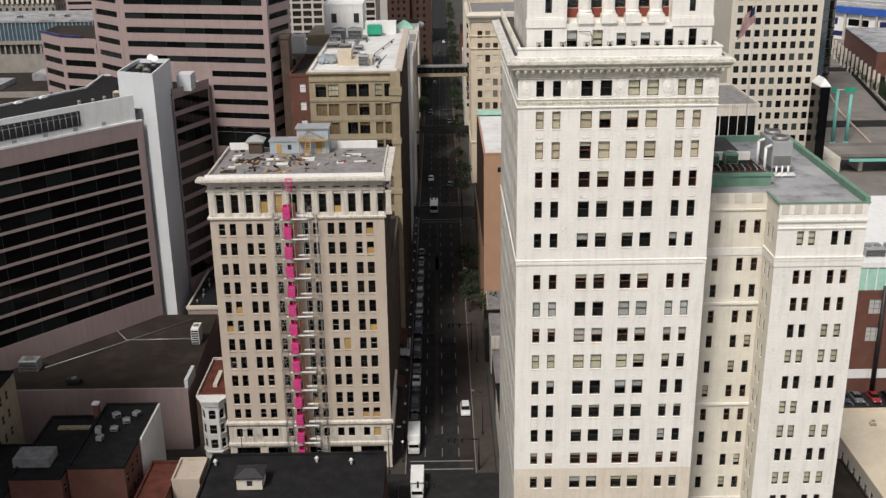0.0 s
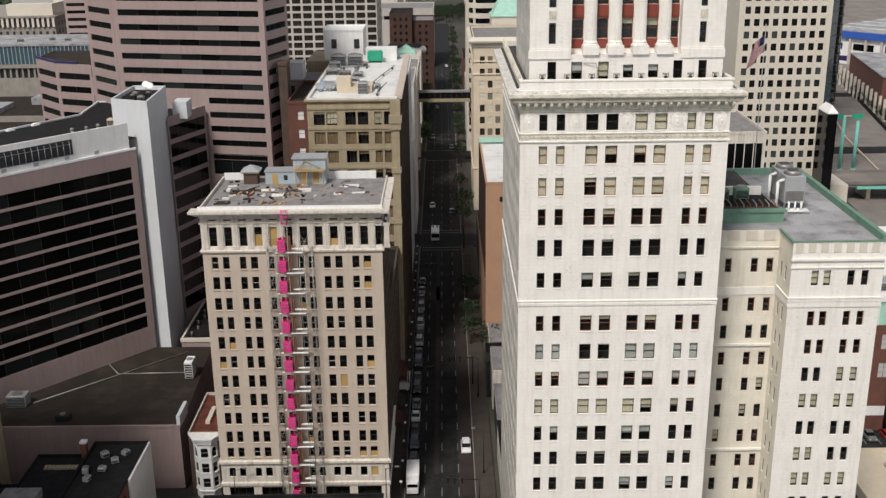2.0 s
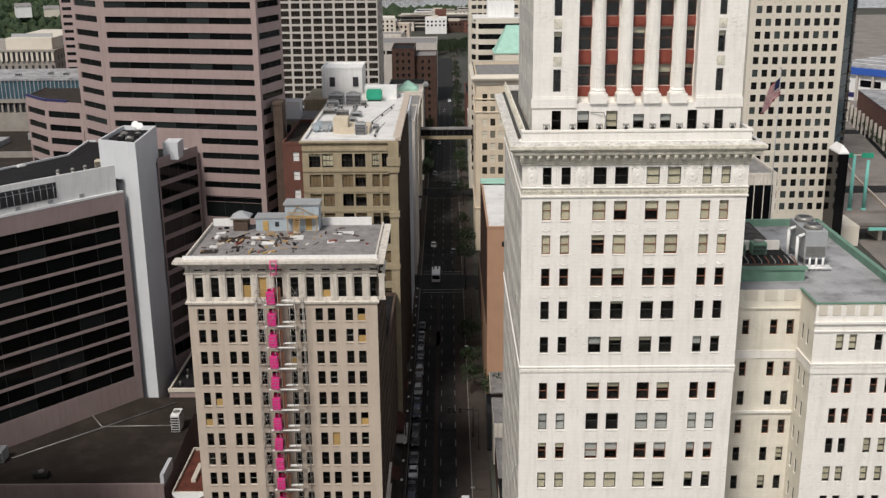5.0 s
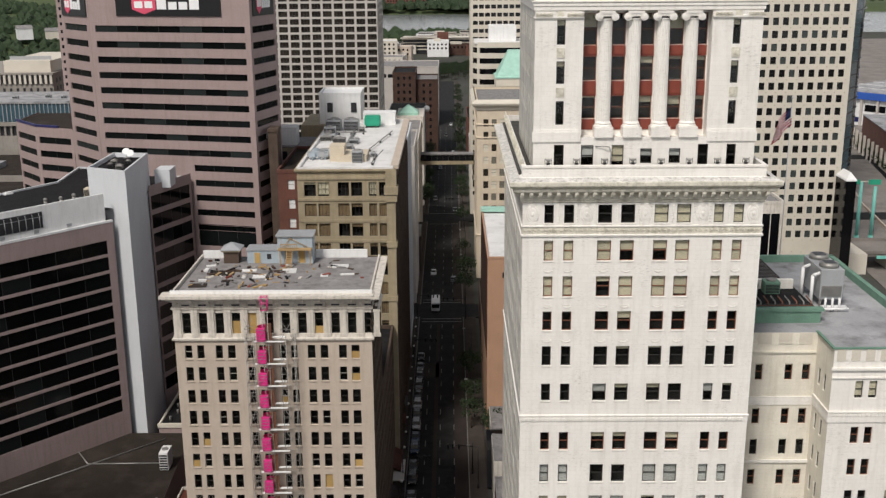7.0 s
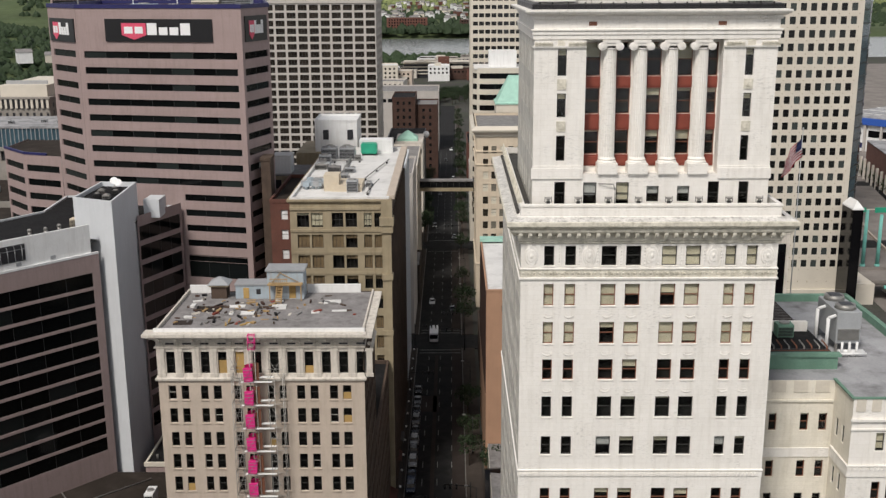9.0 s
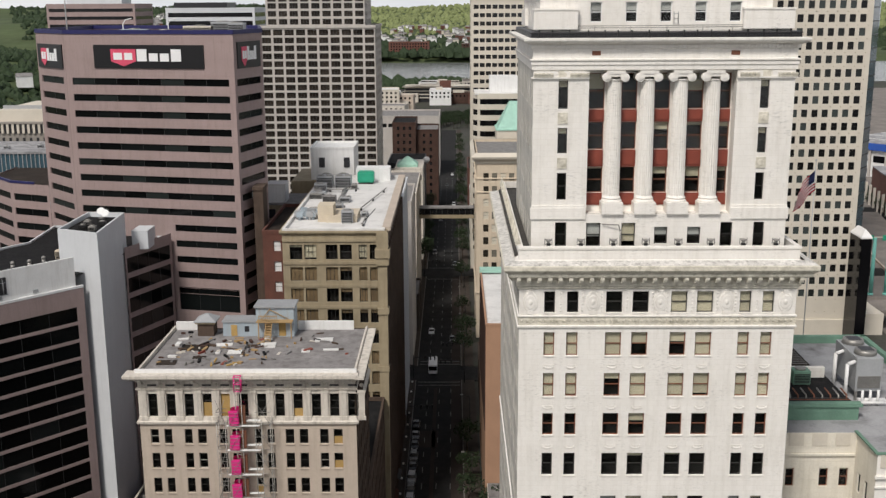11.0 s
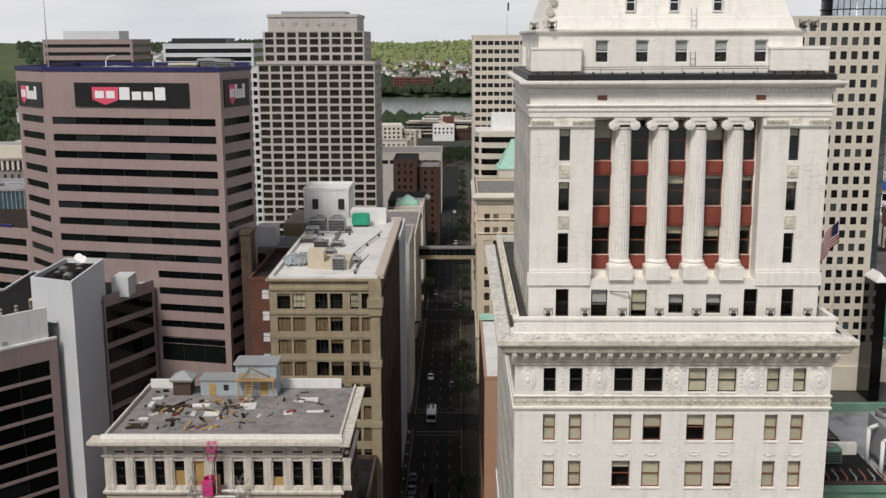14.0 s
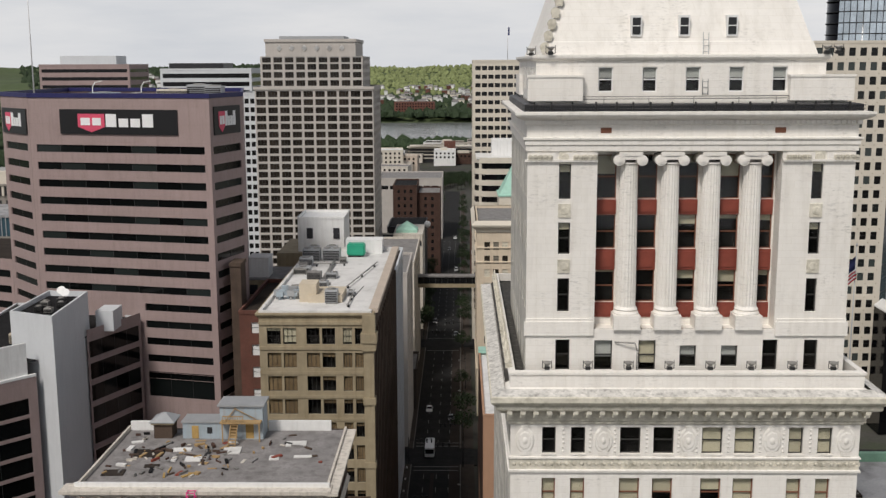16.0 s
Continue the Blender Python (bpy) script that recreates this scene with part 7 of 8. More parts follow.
for x, y, w, d_ in ((-22.5, 58.5, 2.2, .7), (-26, 58.0, 1.2, 1.4), (-42, 59.5, 3.6, 2.6), (-36, 57.5, 2.0, 1.6), (-44.5, 53, 2.6, 1.8), (-38.2, 60.8, 2.4, 1.2), (-31.5, 60.5, 1.6, 2.4), (-24, 63, 2.6, 1.8), (-40.5, 55.2, 1.8, .9)):
    bm = bmesh.new()
    box(bm, -w / 2, w / 2, -d_ / 2, d_ / 2, 0, .12)
    tagged(part("roof_patch", bm, ROOF_WHITE if x > -40 else ROOF_BROWN, None, "", pose(x, y, 54.955, 0, 0, 4)), "repair sheet laid on the felt roof", "roof patch")

# scaffold and debris chute on its front
SC = thing("scaffold", -33, 47, 0, "steel tube scaffold tower with plank platforms on facade", "scaffold")
SCZ = 49.2
posts = [(-36.6, 47.9), (-36.6, 46.6), (-35.4, 46.6), (-35.4, 47.9), (-31.4, 46.6), (-30.6, 46.6), (-29.4, 46.6), (-29.4, 47.9)]
for x, y in posts:
    bm = bmesh.new()
    bar(bm, (x, y, 0), (x, y, SCZ), .05, 6)
    part("post", bm, STEEL, SC)
lift = 3.5
for i in range(14):
    z = 3.0 + i * lift
    bm = bmesh.new()
    for a, b in (((-36.6, 46.6), (-35.4, 46.6)), ((-36.6, 47.9), (-35.4, 47.9)), ((-36.6, 46.6), (-36.6, 47.9)), ((-31.4, 46.6), (-29.4, 46.6)), ((-29.4, 46.6), (-29.4, 47.9))):
        for dz in (0, 1.75):
            bm = bmesh.new()
            bar(bm, (*a, z + dz), (*b, z + dz), .04, 5)
            part("ledger", bm, STEEL, SC)
    for a, b in (((-36.6, 46.6, z), (-35.4, 46.6, z + lift)), ((-31.4, 46.6, z), (-29.4, 46.6, z + lift)), ((-29.4, 46.6, z), (-31.4, 46.6, z + lift)), ((-35.4, 46.6, z), (-36.6, 46.6, z + lift))):
        bm = bmesh.new()
        bar(bm, a, b, .035, 5)
        part("brace", bm, STEEL, SC)
    bm = bmesh.new()
    box(bm, -35.2, -30.8, 46.2, 46.6, z - .1, z), box(bm, -33.2, -30.8, 46.9, 47.4, z + .35, z + .45)
    part("platform", bm, WHITE_PAINT, SC, "pale plank platform")
CHU = thing("debris_chute", -33.9, 46.8, 0, "bright magenta plastic debris chute down the facade", "debris chute")
for i in range(14):
    z = 3.0 + i * lift
    bm = bmesh.new()
    n = 14
    lo = [bm.verts.new((-34.0 + .5 * math.cos(2 * math.pi * k / n), 47.0 + .55 * math.sin(2 * math.pi * k / n), z + .1)) for k in range(n)]
    hi = [bm.verts.new((-34.0 + .68 * math.cos(2 * math.pi * k / n), 47.0 + .7 * math.sin(2 * math.pi * k / n), z + 2.2)) for k in range(n)]
    for k in range(n):
        bm.faces.new((lo[k], lo[(k + 1) % n], hi[(k + 1) % n], hi[k]))
    bmesh.ops.solidify(bm, geom=bm.faces[:], thickness=.05)
    box(bm, -34.75, -33.5, 46.05, 46.28, z + .1, z + 2.1)
    bmesh.ops.rotate(bm, verts=bm.verts[:], cent=(-34, 47, z + 1), matrix=Matrix.Rotation(radians(3 * math.sin(i * 2.3)), 3, "Y"))
    part("chute_section", bm, PINK, CHU)
    bm = bmesh.new()
    for k in range(4):
        bar(bm, (-34.8, 46.0, z + .3 + k * .5), (-33.4, 46.0, z + .3 + k * .5), .03, 4)
    bar(bm, (-34.8, 46.0, z), (-33.4, 46.0, z + 2.3), .03, 4)
    part("chute_cage", bm, STEEL, CHU)
    slab(CHU, "brown_panel", -33.5, -32.7, 46.7, 47.0, z + .1, z + 2.6, FRAME_RUST, "brown timber panel")
bm = bmesh.new()
for x in (-33.9, -33.1):
    bar(bm, (x, 46.5, 2), (x, 46.5, 54.5), .06, 5)
for i in range(70):
    bar(bm, (-33.9, 46.5, 2.4 + i * .75), (-33.1, 46.5, 2.4 + i * .75 + (.35 if i % 2 else -.35)), .035, 5)
part("hoist_mast", bm, STEEL, CHU, "lattice hoist mast")
bm = bmesh.new()
for x in (-33.95, -33.05):
    for y in (46.2, 46.9):
        bar(bm, (x, y, 53.2), (x, y, 55.4), .06, 5)
for z in (53.3, 54.3, 55.3):
    for y in (46.2, 46.9):
        bar(bm, (-33.95, y, z), (-33.05, y, z), .06, 5)
    for x in (-33.95, -33.05):
        bar(bm, (x, 46.2, z), (x, 46.9, z), .06, 5)
part("hoist_head", bm, PINK, CHU, "magenta lattice hoist frame")

# ---- roof of the yellow block ----
for x, y, w, d_, h, f in ((-34.2, 153, 3.6, 3.0, 2.6, 2), (-30.0, 153, 3.6, 3.0, 2.6, 2), (-34, 139, 3, 2, 1.4, 1), (-31, 162, 2.4, 2, 1.6, 1), (-35, 162, 2.2, 2, 1.6, 1), (-25.2, 112.6, 2.2, 2, 2.4, 1), (-22.4, 118, 1.2, 1, 1.0, 1)):
    rooftop_unit(x, y, 62.4, w, d_, h, GREY_PANEL, "grey louvred air conditioning unit on the white roof", f)
gu = thing("green_tarpaulin_unit", -26, 158, 62.4, "teal green sheeted plant unit on white roof", "plant unit")
bm = bmesh.new()
box(bm, -27.2, -23.4, 156.5, 159.5, 62.7, 65.2)
bmesh.ops.bevel(bm, geom=bm.edges[:], offset=.25, segments=2, affect="EDGES")
part("cover", bm, TEAL_UNIT, gu)
slab(gu, "frame", -27.0, -23.6, 156.7, 159.3, 62.4, 62.7, BLACK_STEEL)
DK = thing("satellite_cluster", -33.2, 117, 62.4, "tangle of grey vents and dish on white roof", "satellite dish")
rnd = random.Random(5)
for i in range(14):
    bm = bmesh.new()
    x, y = -33.2 + rnd.uniform(-2, 2), 117 + rnd.uniform(-2.5, 2.5)
    cyl(bm, x, y, 62.4, 63 + rnd.uniform(0, 1.2), .3, .2, 8), box(bm, x - .6, x + .6, y - .3, y + .3, 63, 63.5 + rnd.uniform(0, .6))
    part("vent", bm, BLUE_GREY if i % 2 else GREY_PANEL, DK)
bm = bmesh.new()
for i in range(30):
    bar(bm, (-22.4 + .05 * i, 111 + i * .5, 62.42), (-22.35 + .05 * i, 111.5 + i * .5, 62.42), .09, 5)
part("pipe_run", bm, BLACK_STEEL, Y)
WB = thing("white_tank_house", -45.0, 152, 58, "white boxy tank house on a brick roof", "roof house")
slab(WB, "wall", -46.8, -42.6, 148, 153, 57.9, 63.6, WHITE_PAINT), slab(WB, "roof", -46.9, -42.5, 147.9, 153.1, 63.6, 63.9, ROOF_WHITE)
BW = thing("buff_brick_wing", -41, 150, 0, "low buff brick wing with dark openings behind roof", "building")
slab(BW, "wall", -47.0, -36.7, 146, 160, 0, 59.5, YELLOW_BRICK)
for i in range(4):
    slab(BW, "window", -46.2 + i * 2.4, -44.6 + i * 2.4, 145.92, 145.98, 56.6, 58.6, SLATE)
slab(BW, "roof", -47, -36.7, 146, 160, 59.5, 59.7, ROOF_GREY)

# ---- annexe roof plant ----
CT = thing("cooling_tower", 37.8, 21, 63, "galvanised twin fan cooling tower on steel legs", "cooling tower")
bm = bmesh.new()
box(bm, 36.1, 38.8, 17.8, 24.0, 64.0, 67.6)
bmesh.ops.bevel(bm, geom=bm.edges[:], offset=.06, segments=1, affect="EDGES")
part("casing", bm, GREY_PANEL, CT)
for y in (19.3, 22.8):
    bm = bmesh.new()
    cyl(bm, 37.45, y, 67.6, 68.1, 1.15, 1.05, 20), cyl(bm, 37.45, y, 68.1, 68.12, .9, .9, 20)
    part("fan_cowl", bm, STEEL, CT)
    slab(CT, "fan_grille", 36.8, 38.1, y - .65, y + .65, 68.12, 68.15, SLATE)
bm = bmesh.new()
for i in range(10):
    box(bm, 36.3, 38.6, 17.7, 17.79, 64.4 + i * .13, 64.48 + i * .13)
part("louvre", bm, STEEL, CT)
bm = bmesh.new()
for x in (36.3, 38.6):
    for y in (18.0, 23.8):
        box(bm, x - .12, x + .12, y - .12, y + .12, 62.98, 64.2)
part("legs", bm, STEEL, CT)
bm = bmesh.new()
for y in (18.2, 21.6):
    bar(bm, (35.3, y, 63.0), (35.3, y, 66.8), .2, 8), bar(bm, (35.3, y, 66.8), (36.1, y, 67.1), .2, 8)
for y in (16.2, 16.8, 17.2):
    bar(bm, (36.2, y, 63.4), (39, y, 63.4), .14, 8)
for x in (36.4, 37.2, 38):
    bar(bm, (x, 16.5, 63.0), (x, 16.5, 64.6), .14, 8)
part("pipework", bm, WHITE_PAINT, CT, "white painted pipework")
for i in range(9):
    px = thing("roof_pipe_stack", 27.6 + i * .8, 14.6, 64.2, "bent rusty roof pipe on dark roof", "pipe", "roof pipes")
    bm = bmesh.new()
    bar(bm, (27.6 + i * .8, 14.4, 64.2), (27.6 + i * .8, 14.4, 64.9), .08, 6), bar(bm, (27.6 + i * .8, 14.4, 64.9), (27.4 + i * .8, 15.6, 65.2), .08, 6)
    part("pipe", bm, STEEL if i % 2 else FRAME_RUST, px)
rooftop_unit(28.4, 19.2, 64.2, 1.6, 1.4, 1.5, COPPER, "green painted vent box on dark roof"), rooftop_unit(31.0, 19.6, 64.2, 1.8, 1.5, 1.6, COPPER, "green painted vent box on dark roof")
slab(annex, "skylight", 26.4, 33.6, 24.2, 33, 63.02, 64.6, ROOF_BROWN, "dark weathered roof deck"), slab(annex, "curb", 26.2, 34.2, 21.4, 22.0, 64.2, 65.3, TERRA)
bm = bmesh.new()
for i in range(14):
    box(bm, 26.6, 33.4, 24.6 + i * .6, 24.7 + i * .6, 64.6, 64.66)
part("deck_batten", bm, ROOF_GREY, annex)
FR = thing("stair_dunnage", 30.5, 13.6, 64.2, "dark timber grillage on the annexe roof", "roof grillage")
for i in range(5):
    slab(FR, "beam", 27.2, 34.2, 13.5 + i * .25, 13.62 + i * .25, 64.22, 64.6, FRAME_RUST if i == 2 else BLACK_STEEL)

# ---- tower terrace and flag ----
bm = bmesh.new()
bar(bm, (7.5, 1.7, 84.9), (8.8, 1.4, 84.9), .05), bar(bm, (8.8, 1.4, 84.9), (8.95, 1.4, 84.4), .05), bar(bm, (8.95, 1.4, 84.4), (8.95, 1.4, 82.6), .05)
part("conduit", bm, STEEL, tower)
rnd = random.Random(31)
spike = bmesh.new()
cyl(spike, 0, 0, 0, .8, .16, .05, 6), box(spike, -.22, .22, -.22, .22, 0, .3)
spike = mesh_of("finial", spike, TERRA_OLD)
for i in range(24):
    link("finial", spike, tower, pose(TX0 - .1, 1.2 + i * 1.3, 83.3))
FL = thing("flagpole", 42.5, 53, 55, "tall white flagpole with drooping striped flag", "flag")
bm = bmesh.new()
cyl(bm, 42.5, 53, 55, 82.6, .1, .05, 8), cyl(bm, 42.5, 53, 82.6, 82.9, .14, .08, 8)
part("pole", bm, GREY_PANEL, FL)


def flag_cloth(name, s0, s1, r0, r1, material):
    bm = bmesh.new()
    n = 10
    grid = []
    for i in range(n + 1):
        row = []
        for j in range(3):
            s, r = s0 + (s1 - s0) * i / n, r0 + (r1 - r0) * j / 2
            row.append(bm.verts.new((42.45 - 2.2 * s - .35 * r * s + .16 * math.sin(8 * s + 2 * r), 53 + .3 * math.sin(5 * s + 2 * r) - .5 * r, 81.4 - 2.6 * r - 2.9 * s ** 1.2)))
        grid.append(row)
    for i in range(n):
        for j in range(2):
            bm.faces.new((grid[i][j], grid[i + 1][j], grid[i + 1][j + 1], grid[i][j + 1]))
    bmesh.ops.solidify(bm, geom=bm.faces[:], thickness=.03)
    for f_ in bm.faces:
        f_.smooth = True
    part(name, bm, material, FL)


flag_cloth("canton", 0, .3, 0, .54, CLOTH_BLUE)
for i in range(13):
    flag_cloth("stripe", .3 if i < 7 else 0, 1, i / 13, (i + 1) / 13, CLOTH_WHITE if i % 2 else CLOTH_RED)
SF = thing("small_flagpole", 14, 330, 100, "thin flagpole with small flag on tower roof", "flag")
bm = bmesh.new()
cyl(bm, 14.5, 328, 104, 117, .12, .06, 6)
part("pole", bm, WHITE_PAINT, SF)
bm = bmesh.new()
box(bm, 14.6, 15.2, 327.97, 328.03, 113.5, 116.4)
part("cloth", bm, CLOTH_BLUE, SF)

# ---- roof things of the dark hall and the ribbon tower ----
for x, y in ((-70.6, 108), (-69.2, 106)):
    ds = thing("satellite_dish", x, y, 63.98, "white satellite dish on the stair tower roof", "satellite dish")
    bm = bmesh.new()
    cyl(bm, x, y, 63.98, 65.4, .1, .08, 8)
    part("mount", bm, STEEL, ds)
    bm = bmesh.new()
    cyl(bm, 0, 0, 0, .3, .2, .75, 16, 0, Matrix.Translation((x, y, 65.5)) @ Matrix.Rotation(radians(50), 4, "X"))
    part("dish", bm, WHITE_PAINT, ds)
for i, (x, y) in enumerate(((-71, 99), (-69, 98), (-68.5, 102), (-71.5, 103), (-69.6, 105))):
    rooftop_unit(x, y, 63.98, 1.3, 1.1, .9, STEEL if i % 2 else BLACK_STEEL, "small dark unit on the stair tower roof")
rooftop_unit(-76.5, 104, 57.4, 3.2, 1.8, 1.8, ROOF_BEIGE, "beige rooftop box on black roof")
for x, y in ((-79, 100), (-80.6, 97.5), (-83, 96)):
    v = thing("roof_vent", x, y, 57.4, "round grey roof vent on black roof", "vent")
    bm = bmesh.new()
    cyl(bm, x, y, 57.4, 58.3, .35, .35, 10)
    bmesh.ops.create_uvsphere(bm, u_segments=10, v_segments=6, radius=.4, matrix=Matrix.Translation((x, y, 58.6)))
    part("cowl", bm, STEEL, v)
mastt = thing("lattice_aerial", -84.2, 136, 97, "tall thin white aerial on the tower roof", "aerial")
bm = bmesh.new()
cyl(bm, -84.2, 136, 96.9, 122, .16, .05, 6)
part("mast", bm, WHITE_PAINT, mastt)
for x in (-70.5, -61.5):
    dv = thing("roof_davit", x, 129, 97.1, "curved white roof davit", "davit")
    bm = bmesh.new()
    pts_ = [(x, 129, 97.1), (x, 129, 99.3), (x + .5, 129, 100.1), (x + 1.8, 129, 100.4)]
    for a, b in zip(pts_, pts_[1:]):
        bar(bm, a, b, .09, 6)
    part("arm", bm, WHITE_PAINT, dv)
for x, w, h, c in ((-68, 5, 1.2, BLUE_GREY), (-62, 4, 1.0, BUFF), (-55, 6, 1.8, BUFF), (-50.5, 4, 2.6, GREY_PANEL), (-47, 3, 2.4, GREY_PANEL)):
    rooftop_unit(x, 128 if x < -50 else 125, 97.1, w, 3, h, c, "rooftop plant unit on the ribbon tower")
UA = thing("ribbon_window_annexe", -98, 145, 0, "lower pinkish concrete wing with ribbon windows", "building")
ap = [(-109.2, 150.3), (-101.3, 141.6), (-91.5, 137.6), (-91.3, 165), (-109.2, 165)]
for i in (0, 1):
    ribbon_face(UA, ap[i], ap[i + 1], 65.5, 61.7, 3.17, 1.5, 19, .7, MAUVE)
bm = bmesh.new()
wall(bm, Face(-109.2, 165, 270, 14.7), 0, 65.5)
part("wall", bm, MAUVE, UA)
bm = bmesh.new()
bm.faces.new([bm.verts.new((x, y, 65.2)) for x, y in ap])
part("roof", bm, ROOF_BROWN, UA)
bm = bmesh.new()
for a, b in ((0, 1), (1, 2)):
    dd = Vector((ap[b][0] - ap[a][0], ap[b][1] - ap[a][1], 0))
    f = Face(*ap[a], math.degrees(math.atan2(dd.y, dd.x)), dd.length)
    box(bm, 0, f.length * (1 if a == 0 else .62), -.12, .3, 65.5, 66.0, 0, f.m)
part("coping", bm, NAVY, UA)

# ---- tall plain block, unseen, added to shade the row houses ----
block("plain_office_block", -200, -87, -45, 8, 92, MAUVE, ROOF_GREY, "plain mauve block added outside the view to shade the row houses", 3.8, 3.4, (2.4, 1.8), 6, BLACK_GLASS, 2, (0, 1), rail=0, far=True)
# ---- more plant on the yellow block's roof ----
rnd = random.Random(77)
for i in range(9):
    rooftop_unit(rnd.uniform(-35.2, -26), 122 + i * 4.1, 62.4, rnd.uniform(1.2, 3.0), rnd.uniform(1.2, 2.4), rnd.uniform(.9, 2.2), (GREY_PANEL, STEEL, ROOF_GREY)[i % 3], "weathered grey plant unit on the white roof", 1 + i % 2, rnd.uniform(-6, 6))
for k, (xa, ya, xb, yb) in enumerate(((-34, 124, -27, 126), (-29, 128, -29, 150), (-24, 122, -20, 148), (-33, 146, -26, 147), (-22, 108, -22, 121))):
    d = thing("roof_duct", xa, ya, 62.4, "grey steel roof duct on low stands", "duct")
    bm = bmesh.new()
    bar(bm, (xa, ya, 62.95), (xb, yb, 62.95), .28 if k < 2 else .12, 8)
    part("pipe", bm, STEEL, d)
    for s in (.1, .5, .9):
        x, y = xa + (xb - xa) * s, ya + (yb - ya) * s
        slab(d, "stand", x - .2, x + .2, y - .2, y + .2, 62.4, 62.8, BLACK_STEEL)

rnd = random.Random(5)
for i in range(110):
    x, y = rnd.uniform(-46.4, -19.5), 66.5 - 15 * rnd.random() ** 1.5
    if rnd.random() < .7:
        x = rnd.uniform(-46.4, -31)
    if y > 63 and -44 < x < -28:
        y -= 6
    c = rnd.choice((UMBER_BRICK, BROWN_BRICK, ROOF_DARK, STEEL, ROOF_GREY, WOOD, PALE_STONE))
    w, d_ = rnd.uniform(.15, 1.6), rnd.uniform(.08, .4)
    bm = bmesh.new()
    box(bm, -w / 2, w / 2, -d_ / 2, d_ / 2, 0, rnd.uniform(.05, .35))
    tagged(part("rubble_piece", bm, c, None, "", pose(x, y, 54.955, 0, 0, rnd.uniform(0, 180))), "small broken piece of building rubble on the roof", "debris", "roof debris")


# ---- far city ----
block("dark_brick_hotel", -36, -24.2, 450, 480, 44, BROWN_BRICK, ROOF_DARK, "dark brown brick hotel with small windows", 3.6, 3.0, (1.2, 1.6))
block("brown_brick_warehouse", -24, -12.8, 453, 480, 40, BROWN_BRICK, ROOF_GREY, "dark brown brick warehouse with grey roof", 3.6, 3.4, (1.2, 1.6))
block("long_pale_garage", -52, -13.6, 560, 600, 36, GREY_STONE, ROOF_GREY, "long pale office block with window strip", 5.5, 5.0, (4.0, 2.2), 34, top=4)
block("dark_low_club", -35.5, -18.5, 400, 430, 31, SLATE, ROOF_DARK, "dark low building with flat black roof", 4, 4, (1.2, 1.4), sides=())
block("pale_corner_block", -46, -29, 376, 398, 28.5, PALE_STONE, ROOF_DARK, "pale stone corner block with square windows", 4.2, 3.4, (1.6, 2.0), sides=(0, 1))
cp = thing("green_cupola_block", -23, 350, 0, "pale block with small green pyramid roof", "building")
slab(cp, "wall", -29, -17.6, 340, 366, 0, 38, PALE_STONE)
for i in range(6):
    slab(cp, "window", -28 + i * 1.8, -27 + i * 1.8, 339.9, 339.98, 33.4, 35.4, SLATE)
bm = bmesh.new()
moulding(bm, -28, -20, 344, 352, [(.2, 38), (.2, 39), (-3.8, 42)])
part("roof", bm, COPPER_PALE, cp)
ball = thing("white_radome", -18, 425, 31, "white ball radome on dark roof", "radome")
bm = bmesh.new()
bmesh.ops.create_uvsphere(bm, u_segments=14, v_segments=10, radius=1.5, matrix=Matrix.Translation((-17.6, 402, 32.6)))
part("shell", bm, WHITE_PAINT, ball)
slab(ball, "stand", -18.2, -17.0, 401.4, 402.6, 30.9, 31.4, STEEL)
block("red_corner_block", 2.2, 12, 440, 480, 22, RED_BRICK, ROOF_DARK, "red brick corner block at the street end", 3.8, 3, (1.2, 1.8), sides=(0, 3))
block("white_corner_block", 2.0, 14, 345, 380, 24, WHITE_PAINT, ROOF_GREY, "white painted corner block", 3.8, 3, (1.4, 1.8), sides=(0, 3))
# pale towers far left
block("brown_banded_office", -195, -153.6, 420, 450, 103, MAUVE, ROOF_GREY, "pinkish banded office tower far off", 3.6, 4, (2, 1.5), ribbons=True, glass=BLACK_GLASS, sides=(0, 1))
slabx = thing("rooftop_screen_wall", -172, 430, 102, "white rooftop plant screen", "plant screen")
slab(slabx, "screen", -187, -161, 425, 440, 102.6, 107.5, WHITE_SMOOTH)
block("white_banded_office", -134, -94, 400, 430, 101, WHITE_SMOOTH, ROOF_GREY, "white banded office tower with dark cap", 3.6, 4, (2, 1.9), ribbons=True, glass=BLACK_GLASS, sides=(0, 1), limit=300)
slaby = thing("rooftop_plant_house", -118, 412, 101, "dark plant house on a white tower", "plant house")
slab(slaby, "housing", -131, -107, 404, 424, 100.6, 104, SLATE)
block("white_narrow_office", -88.5, -80.5, 340, 372, 92, WHITE_SMOOTH, ROOF_GREY, "white office tower with narrow dark windows", 3.3, 2.2, (1.6, 1.9), sides=(0, 1))
# left distance
BHL = thing("blue_glass_hall", -250, 394, 0, "long hall with blue ribbed glazing over pale fins", "building")
hf = Face(-345, 383, 0, 195)
slab(BHL, "wall", -345, -150, 383.6, 420, 0, 38.6, DULL_STONE), slab(BHL, "roof", -345.5, -149.5, 382.6, 420, 38.6, 39.6, ROOF_PALE, "bright white membrane roof")
slab(BHL, "ledge", -345, -150, 381.8, 383.5, 28.6, 30.2, DULL_STONE)
slab(BHL, "glazing", -345, -150, 383.2, 383.55, 30.3, 38.5, BLUE_GLASS)
slab(BHL, "loggia_back", -345, -150, 383.4, 383.58, 24.0, 28.5, SLATE)
rib = bmesh.new()
box(rib, -.16, .16, -.3, 0, 0, 8.2)
rib = mesh_of("rib", rib, GREY_PANEL)
fin = bmesh.new()
box(fin, -.45, .45, -.8, 0, 0, 4.5)
fin = mesh_of("fin", fin, DULL_STONE)
